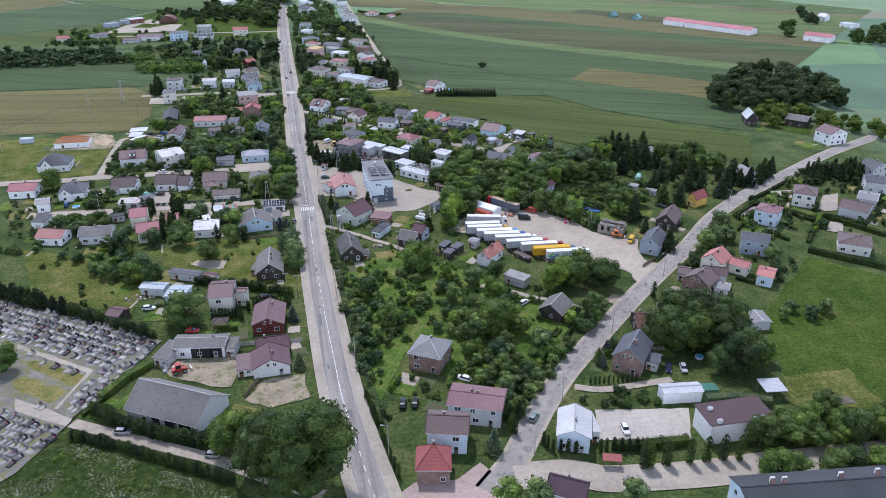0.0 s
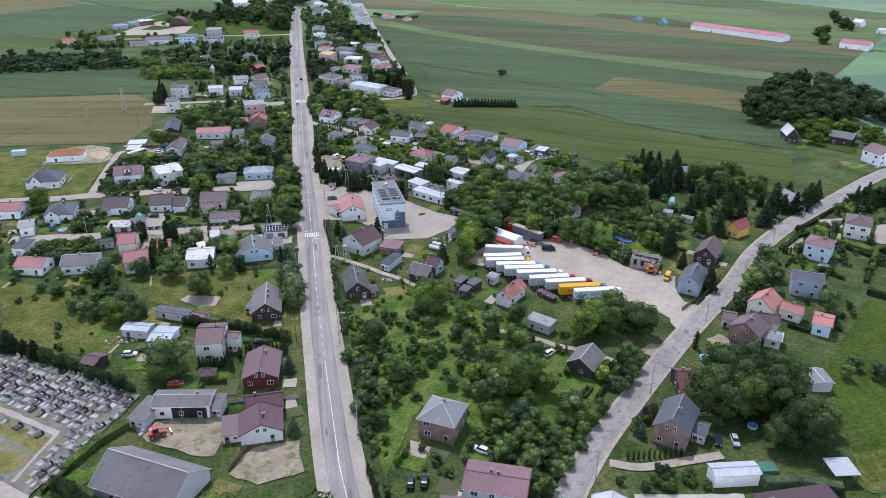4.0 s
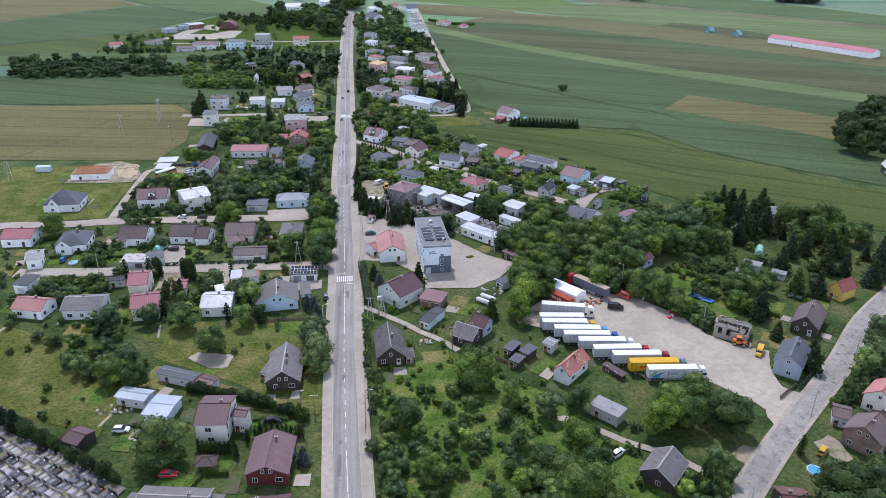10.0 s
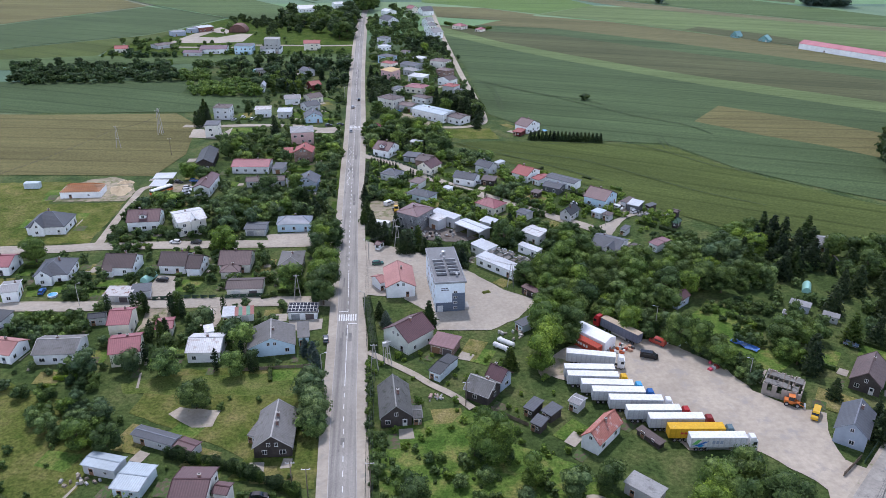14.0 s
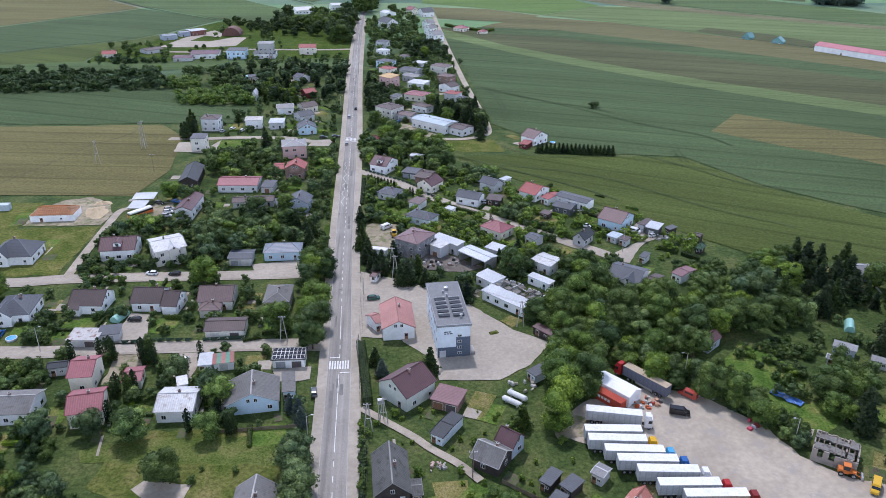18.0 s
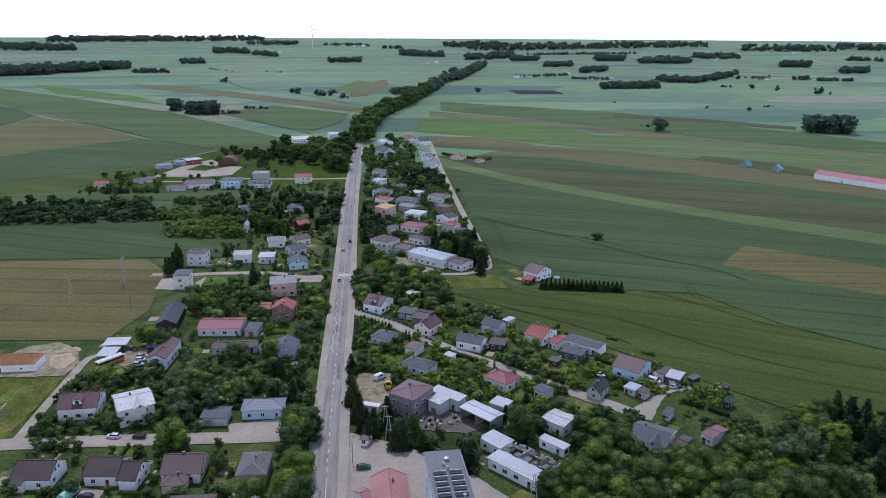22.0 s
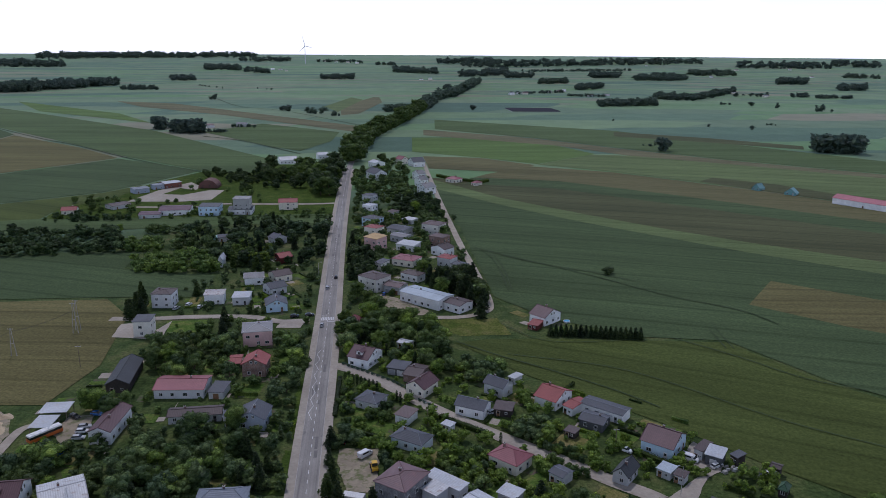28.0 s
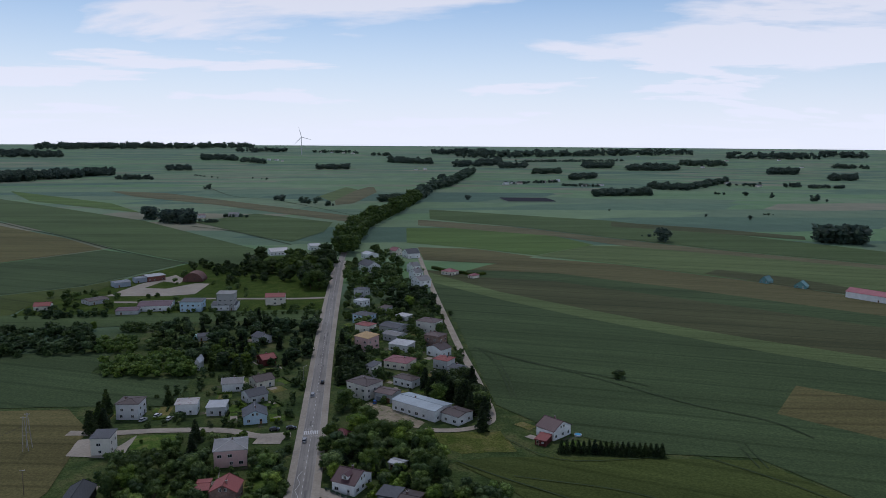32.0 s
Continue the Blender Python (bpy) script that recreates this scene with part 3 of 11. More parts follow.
GROUNDS = {
    "asphalt": road_mat(),
    "asphalt_worn": surface("worn_asphalt", (0.32, 0.3, 0.265), 0.92, 0.12, 1.2, 0.2, (0.17, 0.165, 0.16), 0.6, 0.1),
    "concrete": surface("pale_concrete", (0.4, 0.355, 0.29), 0.92, 0.06, 0.9, 0.15, (0.31, 0.29, 0.25), 0.62, 0.1),
    "gravel": surface("pale_gravel", (0.42, 0.365, 0.29), 0.95, 0.05, 0.6, 0.16, (0.34, 0.31, 0.27), 0.6, 0.3),
    "gravelwhite": surface("white_gravel", (0.46, 0.425, 0.365), 0.95, 0.08, 0.8, 0.12, (0.37, 0.335, 0.28), 0.62, 0.3),
    "sand": surface("sandy_soil", (0.33, 0.28, 0.2), 0.95, 0.15, 0.9, 0.25, (0.15, 0.165, 0.07), 0.56, 0.3),
    "dirt": surface("pale_track", (0.4, 0.35, 0.28), 0.95, 0.15, 1.0, 0.2, (0.18, 0.2, 0.09), 0.66, 0.3),
    "dirtdark": surface("dark_dirt", (0.16, 0.14, 0.12), 0.95, 0.2, 1.4, 0.3, (0.3, 0.28, 0.25), 0.62, 0.3),
    "cemetery": surface("cemetery_gravel", (0.2, 0.19, 0.175), 0.95, 0.2, 1.6, 0.3, (0.17, 0.175, 0.07), 0.53, 0.3),
    "turf": grass_mat("cemetery_turf", (0.13, 0.15, 0.045), (0.22, 0.2, 0.085), (0.3, 0.25, 0.14), 0.25),
    "orchardgrass": grass_mat("orchard_grass", (0.06, 0.12, 0.025), (0.11, 0.175, 0.042), (0.25, 0.23, 0.095), 0.16),
    "weedgrass": grass_mat("tall_weeds", (0.028, 0.048, 0.015), (0.047, 0.074, 0.022), (0.1, 0.115, 0.055), 0.5),
    "wheattrack": surface("trodden_crop", (0.052, 0.078, 0.032), 0.95, 0.3, 2, 0.3),
    "paving": surface("pinkish_paving", (0.42, 0.33, 0.29), 0.9, 0.15, 1.5, 0.15, (0.3, 0.25, 0.22), 0.64, 0.1, (0.4, "X")),
    "meadow": grass_mat("meadow_grass", (0.045, 0.078, 0.017), (0.066, 0.105, 0.023), (0.105, 0.124, 0.037), 0.12),
    "drygrass": grass_mat("dry_grass", (0.075, 0.11, 0.025), (0.13, 0.145, 0.045), (0.23, 0.2, 0.095), 0.12),
    "tallgrass": grass_mat("tall_grass", (0.08, 0.12, 0.03), (0.13, 0.16, 0.05), (0.19, 0.19, 0.08), 0.2),
    "wheat": field_mat("green_wheat", (0.088, 0.127, 0.052), 18, rot=6),
    "wheatdark": field_mat("dark_wheat", (0.068, 0.099, 0.045), 24, rot=22),
    "wheatyellow": field_mat("yellow_barley", (0.141, 0.127, 0.056), 18, rot=8),
    "wheatlight": field_mat("light_wheat", (0.124, 0.164, 0.068), 20, rot=20),
    "wheatolive": field_mat("olive_wheat", (0.075, 0.097, 0.028), 22, rot=30),
    "wheatumber": field_mat("umber_field", (0.085, 0.090, 0.045), 20, rot=20),
    "wheatochre": field_mat("ochre_field", (0.133, 0.122, 0.060), 20, rot=20),
    "wheatbrown": field_mat("brown_field", (0.147, 0.136, 0.079), 20, rot=18),
    "brightgreen": field_mat("bright_clover", (0.105, 0.165, 0.05), None),
}
CROPS = ("wheat", "brightgreen")
LAYER = [0]
PAVED = []


def wavy(pts, amount):
    """An outline with the uneven edge of trodden or overgrown ground."""
    rnd = random.Random(int(pts[0][0] * 9 + pts[0][1] * 5))
    out = []
    for p, q in zip(pts, list(pts[1:]) + [pts[0]]):
        a, b = Vector(p), Vector(q)
        n = max(2, min(24, int((b - a).length / 2.4)))
        side = Vector((a.y - b.y, b.x - a.x)).normalized()
        for k in range(n):
            out.append(tuple(a.lerp(b, k / n) + side * rnd.uniform(-amount, amount) * (1 if k else 0.3)))
    return out


def area(kind, pts, name, label):
    LAYER[0] += 1
    z = (0.02 if kind.startswith(CROPS) or "grass" in kind or kind == "meadow" else 0.16) + 0.004 * LAYER[0] * (1 if kind.startswith(CROPS) else 0.5)
    if not kind.startswith(CROPS) and "grass" not in kind and kind != "meadow":
        PAVED.append(list(pts))
    wob = 0.0 if kind.startswith(CROPS) else 0.2 if kind in ("concrete", "paving", "cemetery", "gravelwhite") else 0.5
    pts = wavy(pts, wob) if wob else pts
    bm = bmesh.new()
    bm.faces.new([bm.verts.new((x, y, z)) for x, y in pts])
    bmesh.ops.triangulate(bm, faces=bm.faces[:])
    bmesh.ops.recalc_face_normals(bm, faces=bm.faces[:])
    if sum(f.normal.z for f in bm.faces) < 0:
        bmesh.ops.reverse_faces(bm, faces=bm.faces[:])
    me = bpy.data.meshes.new(name)
    bm.to_mesh(me)
    bm.free()
    me.materials.append(GROUNDS[kind])
    return tagged(put(name, me), label, "field" if kind.startswith(CROPS) else "ground", kind="structure")


def smooth_line(pts, per=6):
    """Catmull-Rom through the points."""
    p = [Vector((*q, 0)) for q in pts]
    p = [2 * p[0] - p[1]] + p + [2 * p[-1] - p[-2]]
    out = []
    for i in range(1, len(p) - 2):
        for k in range(per):
            t = k / per
            out.append(0.5 * ((2 * p[i]) + (p[i + 1] - p[i - 1]) * t + (2 * p[i - 1] - 5 * p[i] + 4 * p[i + 1] - p[i + 2]) * t * t + (3 * p[i] - p[i - 1] - 3 * p[i + 1] + p[i + 2]) * t ** 3))
    out.append(p[-2])
    return out


def ribbon(line, off0, off1, z, thick=0.0):
    vs, fs = [], []
    for i, q in enumerate(line):
        d = (line[min(i + 1, len(line) - 1)] - line[max(i - 1, 0)]).normalized()
        nrm = Vector((-d.y, d.x, 0))
        vs += [tuple(q + nrm * off0 + Vector((0, 0, z))), tuple(q + nrm * off1 + Vector((0, 0, z)))]
    for i in range(len(line) - 1):
        fs.append((2 * i, 2 * i + 2, 2 * i + 3, 2 * i + 1) if off0 > off1 else (2 * i, 2 * i + 1, 2 * i + 3, 2 * i + 2))
    return vs, fs


def lane(kind, pts, width, name, label):
    LAYER[0] += 1
    line = smooth_line(pts)
    vs, fs = ribbon(line, -width / 2 - 0.5, width / 2 + 0.5, 0)
    PAVED.append([v[:2] for v in vs[0::2]] + [v[:2] for v in vs[1::2]][::-1])
    vs, fs = ribbon(line, -width / 2, width / 2, 0.24 + 0.003 * LAYER[0])
    tagged(put(name, mesh_of(name, vs, fs, GROUNDS[kind])), label, "road", kind="structure")
    if kind not in ("dirt", "wheattrack"):
        vs, fs = ribbon(line, -width / 2 - 0.9, width / 2 + 0.9, 0.2 + 0.002 * LAYER[0])
        tagged(put(name + "_verge", mesh_of(name + "_verge", vs, fs, GROUNDS["dirt"])), "sandy verge along a village road", "verge", kind="structure")


ROAD = [(46.0, -420.0), (24.0, -300.0), (12.8, -222.0), (6.2, -168.0), (2.9, -134.0), (1.4, -88.0), (0.5, -46.0), (0.4, 0.0), (-0.7, 68.0), (-1.0, 137.0), (-1.0, 208.0), (-2.2, 379.0), (-1.2, 560.0), (0.0, 640.0), (3.0, 720.0), (10.0, 820.0), (20.0, 910.0), (60.0, 1078.0), (128.0, 1372.0)]


def road_x(y):
    """Where the middle of the main road runs."""
    return float(np.interp(y, [p[1] for p in ROAD], [p[0] for p in ROAD]))


def main_road():
    y0, y1 = -420.0, 690.0
    bend = smooth_line(ROAD, 10)
    cut = [p for p in bend if p.y < 660]
    vs, fs = ribbon(bend, -RW, RW, 0.40)
    tagged(put("main_road", mesh_of("main_road", vs, fs, GROUNDS["asphalt"])), "long straight grey asphalt road with patched lanes", "road", kind="structure")
    for nm, a, b in (("pavement_west", -RW - 2.6, -RW), ("pavement_east", RW, RW + 2.9)):
        vs, fs = ribbon(cut, -b, -a, 0.44)
        tagged(put(nm, mesh_of(nm, vs, fs, GROUNDS["concrete"])), "pale dusty pavement along the main road", "pavement", kind="structure")
        x = b if nm.endswith("west") else a
        bd = Build()
        for p, q in zip(cut, cut[1:]):
            bd.box(-0.08, 0.08, 0, (q - p).length, 0.3, 0.5, CONCRETE, Matrix.Translation((p.x + x, p.y, 0)) @ Matrix.Rotation(math.atan2(p.x - q.x, q.y - p.y), 4, "Z"))
        tagged(put("kerb_" + nm[9:], bd.mesh("kerb")), "low concrete kerb along the main road", "kerb", kind="structure")
    paint = surface("road_paint", (0.72, 0.72, 0.7), 0.7, 0.3, 4, 0.12, (0.4, 0.4, 0.39), 0.66)
    bd = Build()
    y = y0
    while y < y1 - 30:
        full = -150 < y < -95 or -40 < y < -8 or 10 < y < 30
        ln = 4.0 if full else 2.0
        ln = 5.6 if full else ln
        a = Vector((road_x(y), y, 0))
        bd.box(-0.09, 0.09, 0, ln, 0.39, 0.412, paint, Matrix.Translation(a) @ Matrix.Rotation(math.atan2(a.x - road_x(y + ln), ln), 4, "Z"))
        y += 6.0 if full else 5.0
    y = 120.0
    while y < 180:
        s = 1 if int((y - 120) / 5) % 2 else -1
        bd.faces([(-2.8 - s * 0.7, y, 0.412), (-2.65 - s * 0.7, y, 0.412), (-2.65 + s * 0.7, y + 5, 0.412), (-2.8 + s * 0.7, y + 5, 0.412)], [(0, 1, 2, 3)], paint)
        y += 5
    tagged(put("lane_markings", bd.mesh("lane_markings")), "worn white dashed lane markings", "road marking", kind="structure")
    for yc in (0.6, 216.0):
        bd = Build()
        for k in range(8):
            x = road_x(yc) - RW + 0.35 + k * (2 * RW - 0.9) / 7.6
            bd.box(x, x + 0.42, yc - 2, yc + 2, 0.39, 0.413, paint)
        bd.box(road_x(yc) - RW + 0.3, road_x(yc) - 0.2, yc + 3.6, yc + 3.95, 0.39, 0.413, paint)
        bd.box(road_x(yc) + 0.2, road_x(yc) + RW - 0.3, yc - 3.95, yc - 3.6, 0.39, 0.413, paint)
        tagged(put("zebra_crossing", bd.mesh("zebra_crossing")), "white striped zebra crossing with stop lines", "zebra crossing", kind="structure")
    # asphalt repairs
    bd = Build()
    rnd = random.Random(4)
    patch = surface("asphalt_patch", (0.19, 0.182, 0.17), 0.9, 0.3, 3, 0.15)
    for k in range(38):
        x, y = rnd.uniform(-2.4, 1.2), rnd.uniform(-300, 400)
        w, h = rnd.uniform(0.4, 1.0), rnd.uniform(1, 9)
        x += road_x(y)
        bd.box(x, x + w, y, y + h, 0.39, 0.4045 + 0.0001 * k, patch)
    tagged(put("asphalt_repairs", bd.mesh("asphalt_repairs")), "dark asphalt repair patches on the main road", "road patch", kind="structure")


# ---- houses ----
MESHES = {}
BUILT = []   # footprints: no random plant grows inside a house or on a road


def window_mesh(w, h, glazed):
    """Frame with a mullion and a sill edge in one piece; glazed: with its panes in it."""
    key = ("win", w, h, glazed)
    if key not in MESHES:
        t = 0.09
        xs, zs = (-w / 2, -w / 2 + t, -t / 2, t / 2, w / 2 - t, w / 2), (0, t, h - t, h)
        vs = [(x, -0.06, z) for z in zs for x in xs]
        fs, mi = [], []
        for r in range(3):
            for c in range(5):
                glass = r == 1 and c in (1, 3)
                if glass and not glazed:
                    continue
                q = r * 6 + c
                fs.append((q, q + 1, q + 7, q + 6))
                mi.append(1 if glass else 0)
        n = len(vs)
        vs += [(-w / 2, 0.02, 0), (w / 2, 0.02, 0), (w / 2, 0.02, h), (-w / 2, 0.02, h)]
        fs += [(0, n, n + 1, 5, 4, 3, 2, 1), (5, n + 1, n + 2, 23, 17, 11), (23, n + 2, n + 3, 18, 19, 20, 21, 22), (18, n + 3, n, 0, 6, 12)]
        MESHES[key] = mesh_of("window", vs, fs, [TRIM, GLASS], mi + [0] * 4)
        p = Build()
        p.box(-w / 2 + t / 2, w / 2 - t / 2, -0.035, 0.02, t / 2, h - t / 2, GLASS)
        MESHES[("pane", w, h)] = p.mesh("pane")
    return MESHES[key]


def add_window(parent, m, w=1.2, h=1.25, near=1):
    if near:
        put("pane", MESHES[("pane", w, h)] if window_mesh(w, h, False) else None, put("window", window_mesh(w, h, False), parent, m))
    else:
        put("window", window_mesh(w, h, True), parent, m)


def add_door(parent, m, col, w=1.0, h=2.1):
    key = ("door", col, w, h)
    if key not in MESHES:
        b = Build()
        dm = surface("door_%.2f_%.2f" % (col[0], col[2]), col, 0.6, 0.8, 6, 0.15)
        b.box(-w / 2 - 0.08, w / 2 + 0.08, -0.04, 0.02, 0, h + 0.1, TRIM)
        b.box(-w / 2, w / 2, -0.07, 0.0, 0.02, h, dm)
        b.box(-w / 2 + 0.15, w / 2 - 0.15, -0.085, 0.0, h * 0.55, h - 0.2, GLASS if w < 1.5 else dm)
        MESHES[key] = b.mesh("door")
    put("door", MESHES[key], parent, m)


def gable_walls(b, w, d, e, rise_, axis, mat, z0=-0.3):
    x, y = w / 2, d / 2
    if axis == "x":
        vs = [(-x, -y, z0), (x, -y, z0), (x, y, z0), (-x, y, z0), (-x, -y, e), (x, -y, e), (x, y, e), (-x, y, e), (-x, 0, e + rise_), (x, 0, e + rise_)]
        fs = [(0, 1, 5, 4), (2, 3, 7, 6), (1, 2, 6, 9, 5), (3, 0, 4, 8, 7), (4, 5, 9, 8), (6, 7, 8, 9)]
    else:
        vs = [(-x, -y, z0), (x, -y, z0), (x, y, z0), (-x, y, z0), (-x, -y, e), (x, -y, e), (x, y, e), (-x, y, e), (0, -y, e + rise_), (0, y, e + rise_)]
        fs = [(0, 1, 5, 8, 4), (1, 2, 6, 5), (2, 3, 7, 9, 6), (3, 0, 4, 7), (5, 6, 9, 8), (7, 4, 8, 9)]
    b.faces(vs, fs, mat)


def ruin_shell(root, w, d, eave, seed, wm, rm):
    """Broken outer walls and partitions, rubble inside, leaning beams and what is left of the roof slab."""
    debris = surface("rubble", (0.17, 0.155, 0.135), 0.95, 0.5, 3, 0.4, (0.06, 0.1, 0.035), 0.45)
    t = 0.32
    sides = (((-w / 2, -d / 2), (w / 2, -d / 2)), ((w / 2, -d / 2 + t), (w / 2, d / 2)), ((w / 2 - t, d / 2), (-w / 2, d / 2)), ((-w / 2, d / 2 - t), (-w / 2, -d / 2 + t)), ((-w * 0.18, d / 2 - t), (-w * 0.18, -d / 2 + t)), ((w * 0.2, d / 2 - t), (w * 0.2, -d * 0.1)))
    for (x0, y0), (x1, y1) in sides:
        run = math.hypot(x1 - x0, y1 - y0)
        ux, uy = (x1 - x0) / run, (y1 - y0) / run
        n = max(3, int(run / 1.1))
        b = Build()
        for k in range(n):
            h = eave * seed.choice((1.0, 1.0, 0.97, 0.9, 0.78, 0.45))
            a0, a1 = run * k / n, run * (k + 1) / n
            xs = sorted((x0 + ux * a0, x0 + ux * a1, x0 + ux * a0 - uy * t))
            ys = sorted((y0 + uy * a0, y0 + uy * a1, y0 + uy * a0 + ux * t))
            b.box(xs[0], xs[-1], ys[0], ys[-1], -0.2, h, wm)
        put("wall", b.mesh("wall"), root)
    r = Build()
    g = 7
    pts = [(-w / 2 + 0.3 + (w - 0.6) * i / g, -d / 2 + 0.3 + (d - 0.6) * j / g, seed.uniform(0.25, 1.3)) for j in range(g + 1) for i in range(g + 1)]
    r.faces(pts, [(j * (g + 1) + i, j * (g + 1) + i + 1, (j + 1) * (g + 1) + i + 1, (j + 1) * (g + 1) + i) for j in range(g) for i in range(g)], debris)
    put("rubble", r.mesh("rubble"), root, None, "weedy grey rubble on the floor")
    for k in range(int(w / 1.3)):
        x = -w / 2 + 0.8 + k * 1.3
        if seed.random() < 0.7:
            b = Build()
            drop = seed.choice((0.0, 0.0, 0.9, 1.8))
            b.tube((x, -d / 2 + 0.1, eave + 0.05), (x + seed.uniform(-0.4, 0.4), d / 2 - 0.1, eave + 0.05 - drop), 0.13, 0.13, TIMBER, 4)
            put("beam", b.mesh("beam"), root)
    for k in range(10):
        x0 = -w / 2 + (w - 2.6) * (k % 5) / 4 + seed.uniform(-0.3, 0.3)
        y0 = (-d / 2, d * 0.02)[k // 5] + seed.uniform(0, 0.08) * d
        lx, ly = seed.uniform(1.6, 2.6), d * seed.uniform(0.25, 0.42)
        b = Build()
        z = eave + 0.2
        b.slab([(x0, y0, z), (x0 + lx, y0 + 0.2, z - seed.uniform(0, 0.25)), (x0 + lx * 0.85, y0 + ly, z - seed.uniform(0, 0.4)), (x0 + lx * 0.1, y0 + ly * 0.9, z)], [(0, 1, 2, 3)], 0.14, rm)
        put("roof_slab", b.mesh("roof_slab"), root)


def house(x, y, rot, w, d, eave, rise_, typ, roof, wall, label, near=1, extra=""):
    seed = random.Random(int(x * 7 + y * 13))
    small = min(w, d) < 5.2 or eave < 2.7
    kind = "shed" if small or "shed" in label or "garage" in label or "barn" in label else "house"
    for word in ("gazebo", "shelter", "carport", "hangar", "workshop", "kiosk", "tent", "hut"):
        kind = word if word in label else kind
    root = thing(kind, pose(x, y, 0, 0, 0, rot), label if len(label.split()) > 3 else label + " in a village garden", kind)
    near = near and y < -30
    BUILT.append((x, y, math.cos(radians(rot)), math.sin(radians(rot)), w / 2, d / 2))
    o = 0.3 if small else 0.42
    ww, dd = w - 2 * o, d - 2 * o
    wm = wall_mat(wall)
    axis = "x" if typ == "gx" else "y"
    rm = roof_mat(roof, "X" if axis == "x" else "Y")
    k = rise_ / (dd / 2 + o) if axis == "x" else rise_ / (ww / 2 + o)
    wb, rb = Build(), Build()
    hx, hy = w / 2, d / 2
    top = eave + rise_
    pale = roof in ("slate", "asbestos", "darkasb", "greysheet")
    edge = surface("ridge_cap_" + roof, shade(ROOFS[roof][0], 2.2 if pale else 0.7), 0.6, 0.5, 3, 0.15)
    if wall == "open":
        for i, (px, py) in enumerate(((-1, -1), (1, -1), (1, 1), (-1, 1))):
            p = Build()
            p.box(px * ww / 2 - 0.09, px * ww / 2 + 0.09, py * dd / 2 - 0.09, py * dd / 2 + 0.09, -0.1, eave - 0.05, TIMBER)
            put("post", p.mesh("post"), root)
    elif wall == "darkopen":
        for x0, x1, y0, y1 in ((-ww / 2, ww / 2, dd / 2 - 0.2, dd / 2), (-ww / 2, -ww / 2 + 0.2, -dd / 2, dd / 2 - 0.2), (ww / 2 - 0.2, ww / 2, -dd / 2, dd / 2 - 0.2), (-0.1, 0.1, -dd / 2, dd / 2 - 0.2)):
            wb.box(x0, x1, y0, y1, -0.2, eave - 0.05, wm)
        wb.box(-ww / 2, ww / 2, -dd / 2, -dd / 2 + 0.15, eave - 0.6, eave - 0.05, TRIM)
    elif typ in ("gx", "gy"):
        gable_walls(wb, ww, dd, eave + k * o - 0.1, rise_ - k * o - 0.1, axis, wm)
    elif typ not in ("arch", "ruin"):
        wb.box(-ww / 2, ww / 2, -dd / 2, dd / 2, -0.3, eave - (0.05 if typ != "hip" else 0.02), wm)
    if wb.f:
        put("wall", wb.mesh("wall"), root)
    if typ == "gx":
        rb.slab([(-hx, -hy, eave), (hx, -hy, eave), (hx, 0, top), (-hx, 0, top), (hx, hy, eave), (-hx, hy, eave)], [(0, 1, 2, 3), (3, 2, 4, 5)], 0.14, rm)
        rb.box(-hx, hx, -0.16, 0.16, top - 0.1, top + 0.07, edge)
        for sx_ in (-hx, hx):
            for sy_ in (-1, 1):
                rb.tube((sx_, sy_ * hy, eave + 0.02), (sx_, 0, top + 0.02), 0.11, 0.11, edge, 4)
    elif typ == "gy":
        rb.slab([(-hx, -hy, eave), (0, -hy, top), (0, hy, top), (-hx, hy, eave), (hx, -hy, eave), (hx, hy, eave)], [(0, 1, 2, 3), (1, 4, 5, 2)], 0.14, rm)
        rb.box(-0.16, 0.16, -hy, hy, top - 0.1, top + 0.07, edge)
        for sy_ in (-hy, hy):
            for sx_ in (-1, 1):
                rb.tube((sx_ * hx, sy_, eave + 0.02), (0, sy_, top + 0.02), 0.11, 0.11, edge, 4)
    elif typ == "hip":
        if w >= d:
            r = [(-(hx - hy * 0.95), 0, top), (hx - hy * 0.95, 0, top)]
            fs = [(0, 1, 5, 4), (1, 2, 5), (2, 3, 4, 5), (3, 0, 4)]
        else:
            r = [(0, -(hy - hx * 0.95), top), (0, hy - hx * 0.95, top)]
            fs = [(0, 1, 4), (1, 2, 5, 4), (2, 3, 5), (3, 0, 4, 5)]
        rb.slab([(-hx, -hy, eave), (hx, -hy, eave), (hx, hy, eave), (-hx, hy, eave)] + r, fs, 0.14, rm)
        rb.tube(r[0], r[1], 0.12, 0.12, edge, 5)
        for cx_, cy_ in ((-hx, -hy), (hx, -hy), (hx, hy), (-hx, hy)):
            e_ = min(r, key=lambda q_: (q_[0] - cx_) ** 2 + (q_[1] - cy_) ** 2)
            rb.tube((cx_, cy_, eave), e_, 0.1, 0.1, edge, 5)
    elif typ == "arch":
        n = 12
        vs = [(hx * math.cos(math.pi * (1 - i / n)), s * hy, eave * 0.2 + (eave + rise_) * 0.8 * math.sin(math.pi * i / n) - 0.2) for s in (-1, 1) for i in range(n + 1)]
        fs = [(i, i + 1, n + 2 + i, n + 1 + i) for i in range(n)] + [tuple(range(n, -1, -1)), tuple(range(n + 1, 2 * n + 2))]
        rb.faces(vs, fs, rm)
    elif typ == "frame":
        tm = surface("fresh_rafters", (0.55, 0.25, 0.12), 0.8, 0.6, 4, 0.2)
        n = int(w / 0.85)
